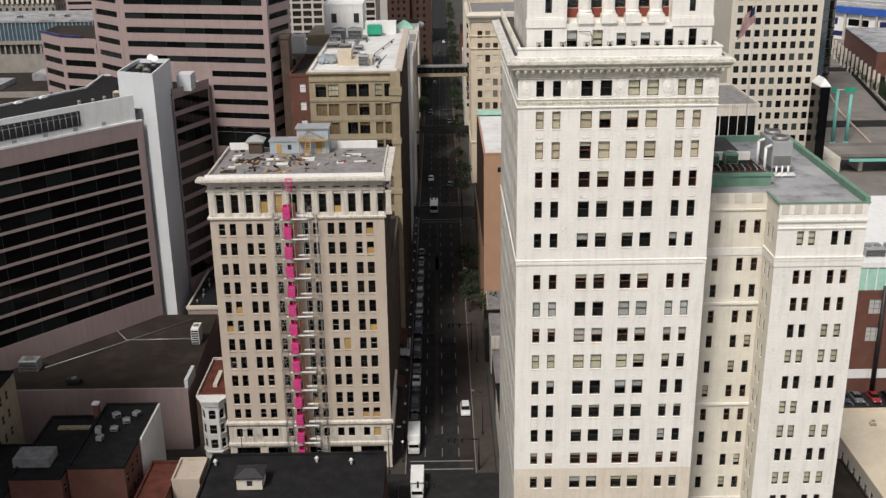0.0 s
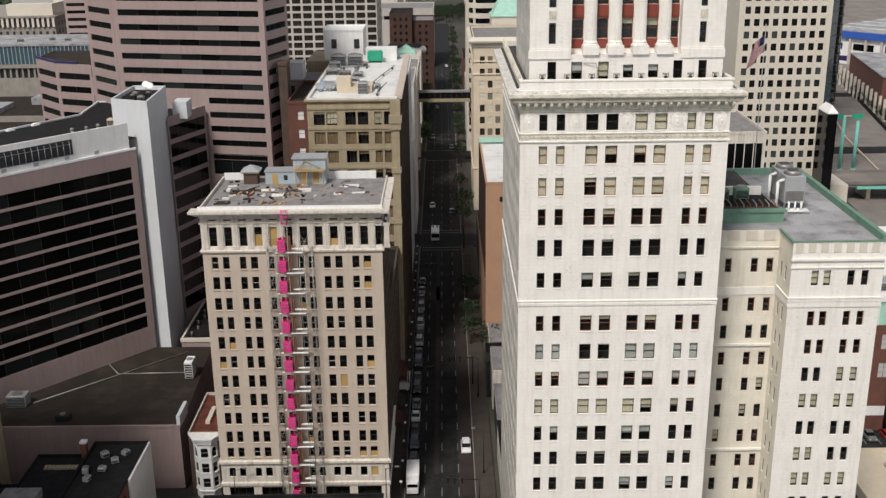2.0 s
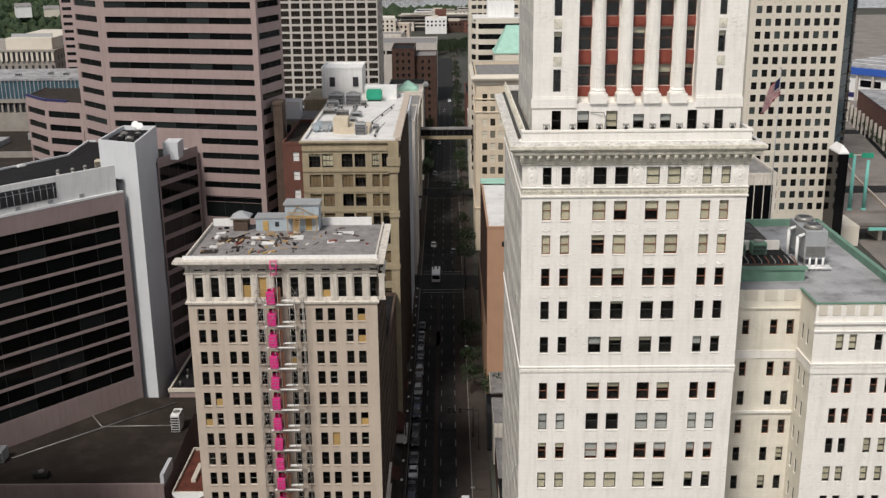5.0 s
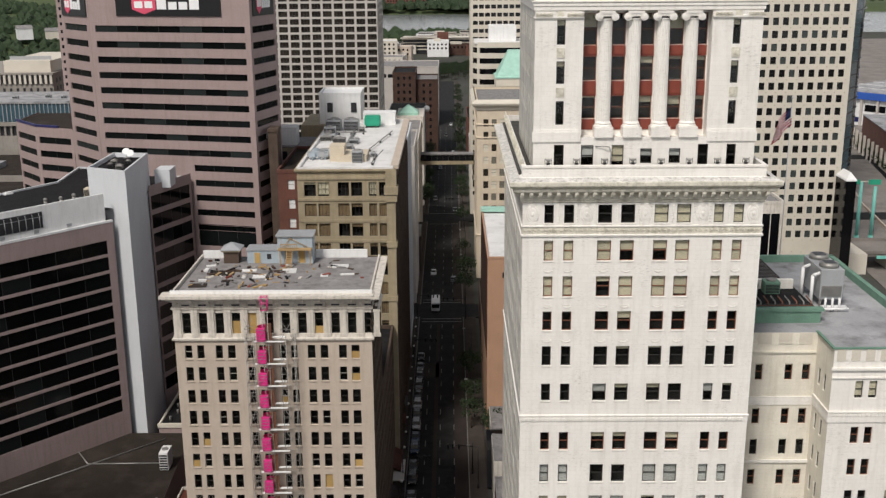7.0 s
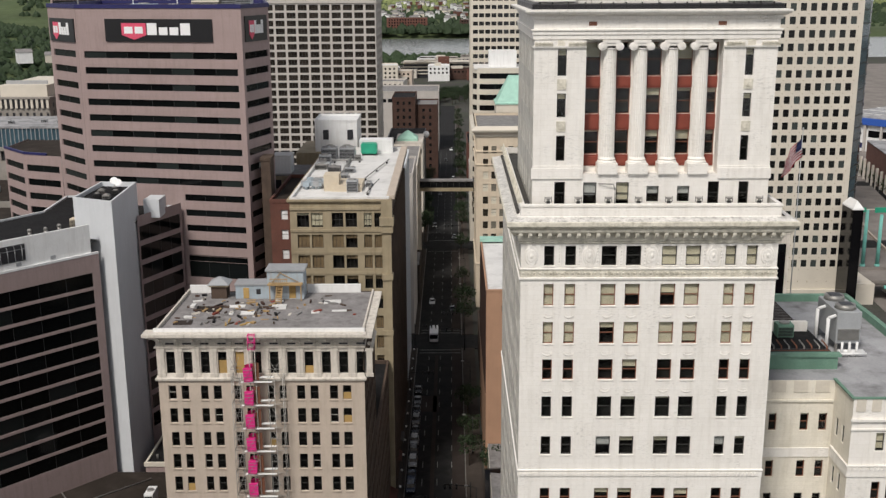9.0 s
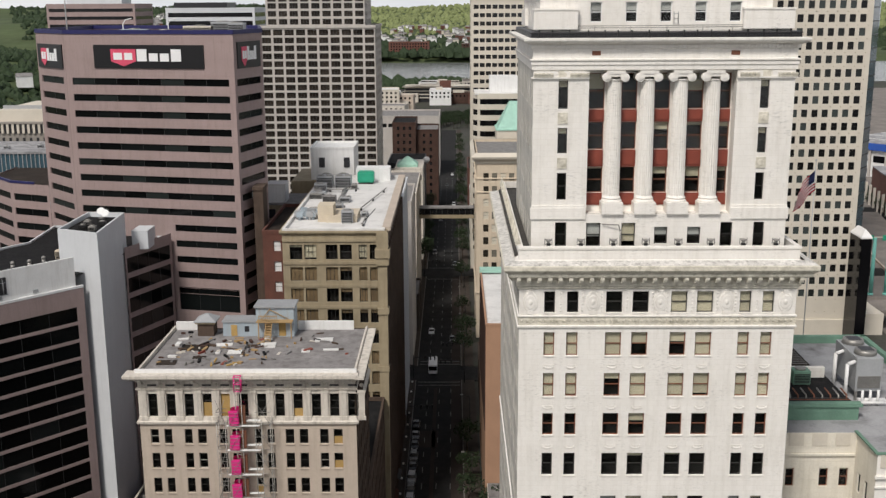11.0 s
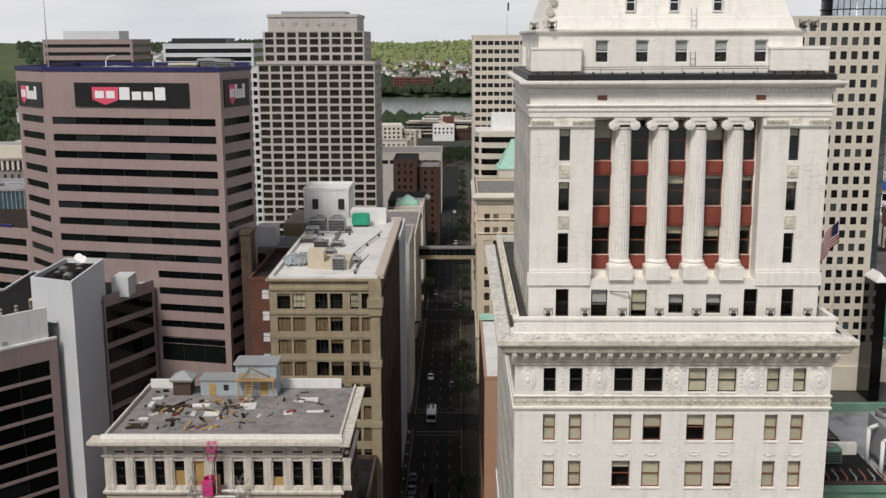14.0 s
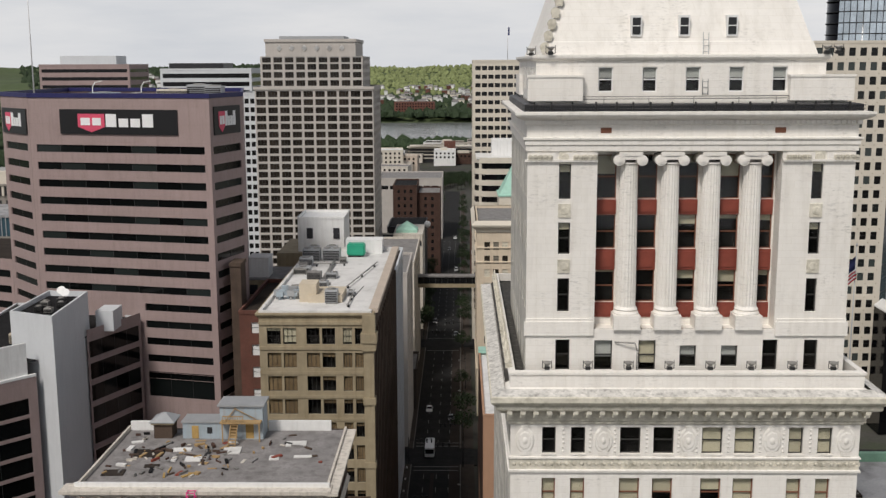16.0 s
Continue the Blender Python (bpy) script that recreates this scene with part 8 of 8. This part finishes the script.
for i in range(80):
    link("rib", rib, BHL, pose(-304 + i * 1.9, 383.2, 30.3))
for i in range(54):
    link("fin", fin, BHL, pose(-303 + i * 2.8, 383.35, 24.0))
slab(BHL, "base", -345, -150, 381.5, 383.3, 0, 23.9, DULL_STONE)
for i in range(12):
    rooftop_unit(-300 + i * 13 + 3 * math.sin(i * 4), 395 + 4 * math.cos(i * 3), 39.6, 2.6, 1.6, 1.4, GREY_PANEL, "small grey unit on the white hall roof")
PG = thing("white_parking_garage", -245, 460, 0, "tan stone office block with white upright fins and white top house", "building")
slab(PG, "wall", -330, -206, 435.6, 500, 0, 46.2, DULL_STONE), slab(PG, "eave", -330.5, -205.2, 434.4, 500.5, 46.2, 47.1, DULL_STONE), slab(PG, "fin_back", -330, -206.1, 435.3, 435.59, 41.6, 46.1, SLATE)
for i in range(48):
    slab(PG, "fin", -329.5 + i * 2.6, -328.3 + i * 2.6, 434.7, 435.29, 41.6, 46.1, BUFF)
for i in range(14):
    slab(PG, "window", -252 + i * 3.4, -250.8 + i * 3.4, 435.5, 435.59, 37.4, 39.4, SLATE)
for i in range(12):
    for z in (41.8, 37.8):
        slab(PG, "side_window", -205.99, -205.9, 440 + i * 4.6, 441.8 + i * 4.6, z, z + 2.2, SLATE)
slab(PG, "top_house", -231, -207.5, 438, 490, 47.1, 52.8, BUFF)
slab(PG, "roof_rail", -230, -209, 444, 444.4, 52.8, 54.6, GREY_PANEL)
LG = thing("concrete_ramp_block", -190, 310, 0, "low concrete block with ramps and patches of white roof", "building")
slab(LG, "wall", -245, -160, 285, 372, 0, 17, DULL_STONE), slab(LG, "deck", -244.5, -160.5, 285.5, 371.5, 17, 17.2, ROOF_BROWN), slab(LG, "parapet", -245, -160, 284.6, 285, 0, 18.6, DULL_STONE)
slab(LG, "white_roof", -228, -196, 322, 346, 17.2, 19.4, ROOF_PALE), slab(LG, "white_roof", -190, -176, 350, 366, 17.2, 20.2, ROOF_PALE), slab(LG, "stair_house", -206, -200, 305, 311, 17.2, 21, DULL_STONE), slab(LG, "ramp_wall", -244, -161, 312, 312.6, 17.2, 19.6, DULL_STONE)
block("low_brick_hall", -214, -140, 212, 262, 14, BROWN_BRICK, ROOF_DARK, "low brown brick hall with dark flat roof", 5, 5, (2, 2.2), sides=(0, 1))
# scattered city, reproducible
rnd = random.Random(77)
tones = (RED_BRICK, BROWN_BRICK, BUFF, PALE_STONE, GREY_STONE, WHITE_PAINT, TAN_STONE)
roofs = (ROOF_GREY, ROOF_WHITE, ROOF_DARK, ROOF_BROWN)
labels = {"red_brick": "low red brick city building far off", "brown_brick": "low brown brick city building far off", "buff_precast": "low buff city building far off", "pale_limestone": "low pale stone city building far off", "grey_granite": "low grey city building far off", "white_paint": "low white city building far off", "tan_brick": "low tan city building far off"}


def scatter(n, x0, x1, y0, y1, h0, h1, keep_street=True):
    for _ in range(n):
        w, d_ = rnd.uniform(14, 42), rnd.uniform(14, 40)
        x, y, h = rnd.uniform(x0, x1), rnd.uniform(y0, y1), rnd.uniform(h0, h1)
        if keep_street and x < 14 and x + w > -24:
            continue
        wm = rnd.choice(tones)
        b_ = block("city_building", x, x + w, y, y + d_, h, wm, rnd.choice(roofs), labels[wm.name], 4.0, 4.2, (1.8, 2.0), far=True, sides=(0,), rz=rnd.choice((0, 0, 4, -5)), parapet_h=.8)
        if rnd.random() < .5:
            slab(b_, "penthouse", x + w * .3, x + w * .6, y + d_ * .3, y + d_ * .6, h - .1, h + 3, rnd.choice((BUFF, GREY_PANEL, WHITE_PAINT)))


scatter(34, -140, 90, 640, 1000, 10, 24)
scatter(30, -620, -150, 560, 1000, 8, 26)
scatter(20, -160, 140, 1000, 1200, 8, 16, False)
scatter(16, -620, -200, 380, 560, 10, 24)
# long pale deck with a ramp
DKX = thing("pale_parking_deck", 0, 1080, 0, "long pale parking deck with sloping ramp", "parking deck")
bm = bmesh.new()
for i in range(4):
    box(bm, -58, 60, 1060, 1100, 4 + i * 3.6, 5.2 + i * 3.6)
part("deck", bm, BUFF, DKX)
slab(DKX, "shadow_core", -57, 59, 1061, 1099, 0, 15, SLATE)
bm = bmesh.new()
quad(bm, (-60, 1055, 16), (60, 1052, 24), (60, 1070, 24.5), (-60, 1072, 16.5))
bmesh.ops.solidify(bm, geom=bm.faces[:], thickness=1.0)
part("ramp", bm, PALE_STONE, DKX)
slab(DKX, "stair_block", -20, -8, 1054, 1062, 0, 23, RED_BRICK)

# ---- river, banks and hills ----
bm = bmesh.new()
quad(bm, (-3000, 1345, -.1), (3000, 1345, -.1), (3000, 1900, -.1), (-3000, 1900, -.1))
tagged(part("water", bm, WATER), "calm grey river beyond the city", "river", kind="structure")


def hill_z(x, y):
    t = min(1, max(0, (y - 1850) / 2150))
    far = 10 * min(1, (y - 1840) / 60) if y > 1840 else -1
    base = far + 14 * t + 58 * max(0, (t - .32) / .68) ** 1.1
    n = noise.noise((x * .0016, y * .0016, 3.3)) * 26 * t + noise.noise((x * .006, y * .006, 1.3)) * 6 * t
    left = 70 * math.exp(-((x + 900) / 520) ** 2) * min(1, max(0, (y - 1850) / 500))
    return base + n * min(1, t * 2) + left * (1 - t)


bm = bmesh.new()
NX, NY = 90, 60
grid = [[bm.verts.new((x, y, hill_z(x, y))) for x in np.linspace(-2900, 2900, NX)] for y in np.linspace(1840, 4800, NY)]
for j in range(NY - 1):
    for i in range(NX - 1):
        bm.faces.new((grid[j][i], grid[j][i + 1], grid[j + 1][i + 1], grid[j + 1][i])).smooth = True
HILL = mat("grassy_hillside", (0.07, 0.095, 0.035), 0.95, 0.35, 0.006, 0.1, 0.05, dirt=(0.06, 0.09, 0.03), dirt_amt=0.8)
tagged(part("hillside_ground", bm, HILL), "green wooded hillside beyond the river", "hill", kind="structure")


def mound_z(x, y):
    return 62 * math.exp(-(((x + 560) / 240) ** 2 + ((y - 1000) / 300) ** 2)) - .5


bm = bmesh.new()
grid = [[bm.verts.new((x, y, mound_z(x, y))) for x in np.linspace(-1200, -150, 40)] for y in np.linspace(500, 1500, 40)]
for j in range(39):
    for i in range(39):
        bm.faces.new((grid[j][i], grid[j][i + 1], grid[j + 1][i + 1], grid[j + 1][i])).smooth = True
tagged(part("wooded_mound_ground", bm, HILL), "green wooded rise at the edge of the city", "hill", kind="structure")


def clump(bm, p, s, rng):
    """One uneven tree crown of a far wood."""
    n = 6
    top = bm.verts.new(p + Vector((rng.uniform(-.2, .2), rng.uniform(-.2, .2), rng.uniform(.9, 1.25))) * s)
    rings = []
    for zz, rr in ((.62, .62), (.15, .8)):
        rings.append([bm.verts.new(p + Vector((rr * math.cos(k * 2 * math.pi / n) * rng.uniform(.65, 1.2), rr * math.sin(k * 2 * math.pi / n) * rng.uniform(.65, 1.2), zz + rng.uniform(-.15, .15))) * s) for k in range(n)])
    for k in range(n):
        bm.faces.new((rings[0][k], rings[0][(k + 1) % n], top))
        bm.faces.new((rings[1][k], rings[1][(k + 1) % n], rings[0][(k + 1) % n], rings[0][k]))


def wood(name, n, place, s0, s1, material, label, seed):
    rng = random.Random(seed)
    bm = bmesh.new()
    for _ in range(n):
        p = place(rng)
        if p:
            clump(bm, Vector(p), rng.uniform(s0, s1), rng)
    return tagged(part(name, bm, material), label, "trees", kind="stuff")


def bank(rng):
    return rng.uniform(-700, 700), 1850 + rng.random() ** 2 * 260, 8


def slope(rng):
    y = 2000 + rng.random() ** .8 * 2300
    x = rng.uniform(-.42, .42) * y
    return x, y, hill_z(x, y) - 2


def near_bank(rng):
    return rng.uniform(-500, 400), rng.uniform(1240, 1335), -1


def mound(rng):
    x, y = rng.uniform(-900, -190), rng.uniform(620, 1300)
    return x, y, mound_z(x, y) - 1


wood("river_wood", 1500, bank, 9, 17, LEAF, "dark green trees along the far river bank", 1)
# Sun patch and cloud shade on the hills are painted by splitting the leaf colour.
def sunlit_slope(rng):
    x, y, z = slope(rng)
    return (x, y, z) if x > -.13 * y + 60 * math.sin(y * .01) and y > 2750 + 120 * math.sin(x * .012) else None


def cloud_shaded_slope(rng):
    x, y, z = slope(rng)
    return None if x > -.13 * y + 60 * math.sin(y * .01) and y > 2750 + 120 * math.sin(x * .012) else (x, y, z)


wood("hill_wood", 8000, sunlit_slope, 6, 15, LEAF_SUNLIT, "far hill woods painted light green for the sunlit patch", 2)
wood("dark_hill_wood", 8000, cloud_shaded_slope, 6, 15, LEAF, "far hill woods painted dark green for the cloud shade", 8)
wood("near_bank_wood", 1100, near_bank, 6, 12, LEAF, "dark green trees along the near river bank", 3)
wood("mound_wood", 7000, mound, 4, 9, LEAF, "dark green trees covering the near rise", 4)


def houses(name, n, place, label, seed):
    rng = random.Random(seed)
    bm = bmesh.new()
    for _ in range(n):
        p = Vector(place(rng))
        w, d_, h = rng.uniform(7, 15), rng.uniform(7, 12), rng.uniform(5, 9)
        M = Matrix.Translation(p) @ Matrix.Rotation(rng.uniform(-.5, .5), 4, "Z")
        mi = rng.choice((0, 0, 1, 2))
        box(bm, -w / 2, w / 2, -d_ / 2, d_ / 2, 0, h + 2, mi, M)
        a = [bm.verts.new(M @ Vector(v)) for v in ((-w / 2 - .4, -d_ / 2 - .4, h + 2), (w / 2 + .4, -d_ / 2 - .4, h + 2), (w / 2 + .4, d_ / 2 + .4, h + 2), (-w / 2 - .4, d_ / 2 + .4, h + 2), (-w / 2, 0, h + 5), (w / 2, 0, h + 5))]
        for f in ((0, 1, 5, 4), (2, 3, 4, 5), (1, 2, 5), (3, 0, 4)):
            bm.faces.new([a[i] for i in f]).material_index = 3
    return tagged(part(name, bm, (WHITE_PAINT, BUFF, RED_BRICK, ROOF_GREY)), label, "houses", kind="stuff")


def village(rng):
    y = rng.uniform(2020, 2900)
    x = rng.uniform(-.36, .36) * y
    return x, y, hill_z(x, y) + 3


def mound_h(rng):
    x, y = rng.uniform(-700, -260), rng.uniform(600, 1000)
    return x, y, mound_z(x, y) + 4


houses("hillside_houses", 620, village, "small pale houses scattered on the hillside", 5), houses("mound_houses", 70, mound_h, "brick and pale houses among the trees", 6)
block("riverside_brick_mill", -125, -50, 1905, 1935, 34, RED_BRICK, ROOF_GREY, "large red brick mill by the river", 5, 5, (2.4, 3), far=True, sides=(0,)), block("riverside_brick_mill", 10, 90, 1930, 1960, 30, BROWN_BRICK, ROOF_WHITE, "dark brick mill with white roof by the river", 5, 5, (2.4, 3), far=True, sides=(0,))

# ---- right distance: motorway, arena, brick hall ----
bm = bmesh.new()
west_edge, east_edge = ((126, 150), (134, 262), (146, 338), (184, 478), (222, 640)), ((168, 150), (178, 262), (188, 338), (216, 478), (256, 640))
for k in range(4):
    quad(bm, (*west_edge[k], -.1), (*east_edge[k], -.1), (*east_edge[k + 1], -.1), (*west_edge[k + 1], -.1))
tagged(part("motorway", bm, MOTORWAY), "broad worn grey motorway curving past the city", "road", kind="structure")
bm = bmesh.new()
for k in range(4):
    a, b, c, d = (Vector((*p, -.05)) for p in (west_edge[k], west_edge[k + 1], east_edge[k], east_edge[k + 1]))
    for lane in (.14, .28, .42, .6, .74, .88):
        p, q = a.lerp(c, lane), b.lerp(d, lane)
        for i in range(12):
            u, v = p.lerp(q, i / 12), p.lerp(q, (i + .45) / 12)
            o = Vector((.22, 0, 0))
            quad(bm, u - o, u + o, v + o, v - o)
tagged(part("motorway_marking", bm, LINE), "white lane dashes on the motorway", "road marking", kind="structure")
MB = thing("motorway_barrier", 190, 400, 0, "long pale concrete barrier along the motorway", "barrier")
for k in range(4):
    for lane, hgt, mt in ((.5, 1.0, TAN_STONE), (1.0, 1.6, ROOF_DARK), (1.06, 1.1, PALE_STONE)):
        p, q = (Vector((*west_edge[k + j], 0)).lerp(Vector((*east_edge[k + j], 0)), lane) for j in (0, 1))
        d = q - p
        f = Face(p.x, p.y, math.degrees(math.atan2(d.y, d.x)), d.length)
        bm = bmesh.new()
        box(bm, 0, f.length - .01, -.3, .3, -.1, hgt, 0, f.m)
        part("rail", bm, mt, MB)
OV = thing("motorway_overpass", 170, 262, 0, "beige road overpass with teal steel edge", "bridge")
bm = bmesh.new()
box(bm, 131, 330, 241, 257, 5.0, 6.0), box(bm, 131, 330, 240.6, 241, 6.0, 7.0), box(bm, 131, 330, 257, 257.4, 6.0, 7.0)
part("deck", bm, MOTORWAY, OV)
slab(OV, "teal_girder", 135, 330, 240.2, 240.59, 4.4, 5.4, TEAL_STEEL)
bm = bmesh.new()
for x in range(140, 330, 14):
    box(bm, x, x + 1.4, 244, 254, -.3, 5.0)
part("pier", bm, BUFF, OV)
slab(None, "overpass_abutment", 125, 131, 238, 259, -.3, 6.6, BUFF)
tagged(bpy.data.objects["overpass_abutment"], "tall beige concrete abutment beside the motorway", "abutment")
for x, z1 in ((145.2, 21.2), (150.5, 19.2)):
    tp = thing("teal_sign_mast", x, 285, 0, "tall teal steel sign mast above motorway", "sign mast")
    bm = bmesh.new()
    cyl(bm, x, 285, -.3, z1, .7, .6, 12), cyl(bm, x, 285, -.3, .6, 1.0, .9, 12)
    part("mast", bm, TEAL_STEEL, tp)
    if z1 > 20:
        slab(tp, "sign_board", x - 3, x - .8, 284.2, 284.5, z1 - .9, z1 + .8, TEAL_UNIT), slab(tp, "sign_board", x + 2.4, x + 6.8, 284.2, 284.5, z1 - 1.1, z1 + .8, TEAL_UNIT), slab(tp, "sign_beam", x - 3, x + 6.8, 284.6, 284.9, z1 - .2, z1 + .2, BUFF)
AB = thing("long_brick_warehouse", 225, 425, 0, "long dark red brick warehouse with pale flat roof", "building")
wp = [(244.7, 378.8), (200.4, 386.6), (214.6, 467.6), (259, 460)]
for (xa, ya), (xb, yb) in zip(wp, wp[1:] + wp[:1]):
    d = Vector((xa - xb, ya - yb, 0))
    f = Face(xb, yb, math.degrees(math.atan2(d.y, d.x)), d.length)
    hs = [(3 + 6.2 * k, 5.6 + 6.2 * k, 3, 7) for k in range(int(f.length / 6.2))]
    bm = bmesh.new()
    wall(bm, f, 0, 18.8, hs, .3)
    part("wall", bm, RED_BRICK, AB)
    bm = bmesh.new()
    for a, b, c, e in hs:
        box(bm, a, b, .2, .25, c, e, 0, f.m)
    tagged(part("glazing", bm, DARK_GLASS, AB), kind="stuff")
bm = bmesh.new()
prism(bm, [wp[1], wp[0], wp[3], wp[2]], 18.7, 19.1, 1.01)
part("roof", bm, ROOF_PALE, AB, "pale grey flat roof")
slab(AB, "corner_house", 205, 226, 372, 385, 0, 17, BUFF)
for z in (4, 8, 12):
    slab(AB, "glazing_band", 204.9, 226.1, 371.8, 371.99, z, z + 2.2, BLUE_GLASS)
ST = thing("blue_roofed_arena", 330, 700, 0, "white arena with deep blue roof band", "arena")
af = Face(232, 567, -51, 90)
bm = bmesh.new()
box(bm, 0, 90, 0, 130, 0, 16.3, 0, af.m)
part("wall", bm, WHITE_PAINT, ST)
bm = bmesh.new()
box(bm, -2, 92, -2, 132, 16.3, 20.4, 0, af.m)
part("roof_band", bm, BLUE_ROOF, ST)
bm = bmesh.new()
box(bm, -1, 91, -1, 131, 20.4, 20.8, 0, af.m)
part("roof", bm, ROOF_PALE, ST)
for i in range(7):
    bm = bmesh.new()
    box(bm, -1, 91, 16 + i * 17, 16.6 + i * 17, 20.8, 21.0, 0, af.m)
    part("roof_seam", bm, ROOF_WHITE, ST)
for i in range(9):
    bm = bmesh.new()
    box(bm, i * 10.5, i * 10.5 + 1.3, -1.6, -.2, 0, 16.2, 0, af.m)
    part("column", bm, GREY_STONE, ST)
for i in range(4):
    bm = bmesh.new()
    box(bm, 2.4 + i * 21, 16 + i * 21, -.18, -.01, 9, 13, 0, af.m), box(bm, 2.4 + i * 21, 20 + i * 21, -.18, -.01, 2, 5, 0, af.m)
    part("glazing", bm, BLACK_GLASS if i % 2 else NAVY, ST)
slab(None, "plaza_forecourt", 200, 700, 460, 1230, -.28, -.14, MOTORWAY)
tagged(bpy.data.objects["plaza_forecourt"], "wide grey concrete forecourt round the arena", "forecourt", kind="structure")
tb = thing("lattice_river_bridge", 480, 1500, 0, "grey steel lattice bridge over the river", "bridge")
bm = bmesh.new()
for i in range(20):
    y = 1380 + i * 28
    bar(bm, (560, y, 14), (560, y + 28, 30), .8), bar(bm, (560, y + 28, 14), (560, y, 30), .8)
box(bm, 553, 567, 1380, 1940, 12, 14), box(bm, 559, 561, 1380, 1940, 29, 31)
part("truss", bm, GREY_PANEL, tb)
for i in range(26):
    copy_thing(trees[i % 3], pose(193 + i * .95, 338 + i * 5.6, -.3 - (i % 3) * 1.4, 0, 0, i * 50))
wl = thing("retaining_wall", 215, 420, 0, "row of pale upright piers beside the motorway", "wall")
for i in range(14):
    slab(wl, "pier", 197 + i * 1.5, 198 + i * 1.5, 374 + i * 9.4, 375.2 + i * 9.4, -.3, 10.5, PALE_STONE)
# brick hall, car park and beige roof to the right of the annexe
BH = block("glass_topped_brick_hall", 73.5, 120, 75, 120, 22, RED_BRICK, ROOF_GREY, "red brick hall with pale glazed top storey", 6, 4.6, (3.2, 3.2), 6, BLIND_GREY, 1.2, (0, 3), mull=2, rail=2)
bm = bmesh.new()
box(bm, 73.6, 119.8, 75.2, 119.8, 22, 27.6)
part("glazed_storey", bm, COPPER_PALE, BH)
bm = bmesh.new()
for i in range(24):
    box(bm, 73.5 + i * 2, 73.7 + i * 2, 75.05, 75.19, 22, 27.6)
box(bm, 73.3, 120.2, 74.9, 120.1, 27.6, 28.6)
part("glazing_frame", bm, WHITE_PAINT, BH)
for i in range(5):
    rooftop_unit(78 + i * 5, 80, 28.6, 4, 4, 1.8, GREY_PANEL, "grey fan unit on brick hall roof", 2)
slab(BH, "pale_plinth", 73.3, 120.2, 74.85, 74.99, 3.4, 5.4, WHITE_PAINT)
bm = bmesh.new()
box(bm, 60, 130, 56, 74.8, -.3, .02)
tagged(part("car_park", bm, ASPHALT), "dark asphalt car park with white bays", "car park", kind="structure")
bm = bmesh.new()
for i in range(16):
    box(bm, 68 + i * 2.9, 68.15 + i * 2.9, 69.4, 74.4, .02, .03)
tagged(part("bay_marking", bm, LINE), "white parking bay lines", "road marking", kind="structure")
for i, c in enumerate((0, 1, 2, 5, 0, 0, 3)):
    car(69.5 + i * 2.9 + (.6 if i > 2 else 0), 72, "saloon", c, 0, .02)
CHM = thing("black_flue", 78.6, 73.6, 0, "tall slim black steel flue beside brick hall", "chimney")
bm = bmesh.new()
cyl(bm, 79.0, 73.8, .02, 24, .5, .4, 12)
part("shaft", bm, BLACK_STEEL, CHM)
low = low_roof("beige_roofed_hall", 60.4, 110, 6, 52.4, 8.2, GREY_STONE, ROOF_BEIGE, "low hall with wide beige roof and dark coping", .5)
for x, y in ((68, 47), (70.4, 43), (66, 30), (78, 40)):
    rooftop_unit(x, y, 8.2, 1.0, .8, .7, ROOF_BEIGE, "small beige rooftop vent box")
low_roof("dark_coped_hall", 46.5, 60.2, 4, 40, 5.2, BROWN_BRICK, ROOF_BROWN, "low brick hall with dark edges beside the annexe")
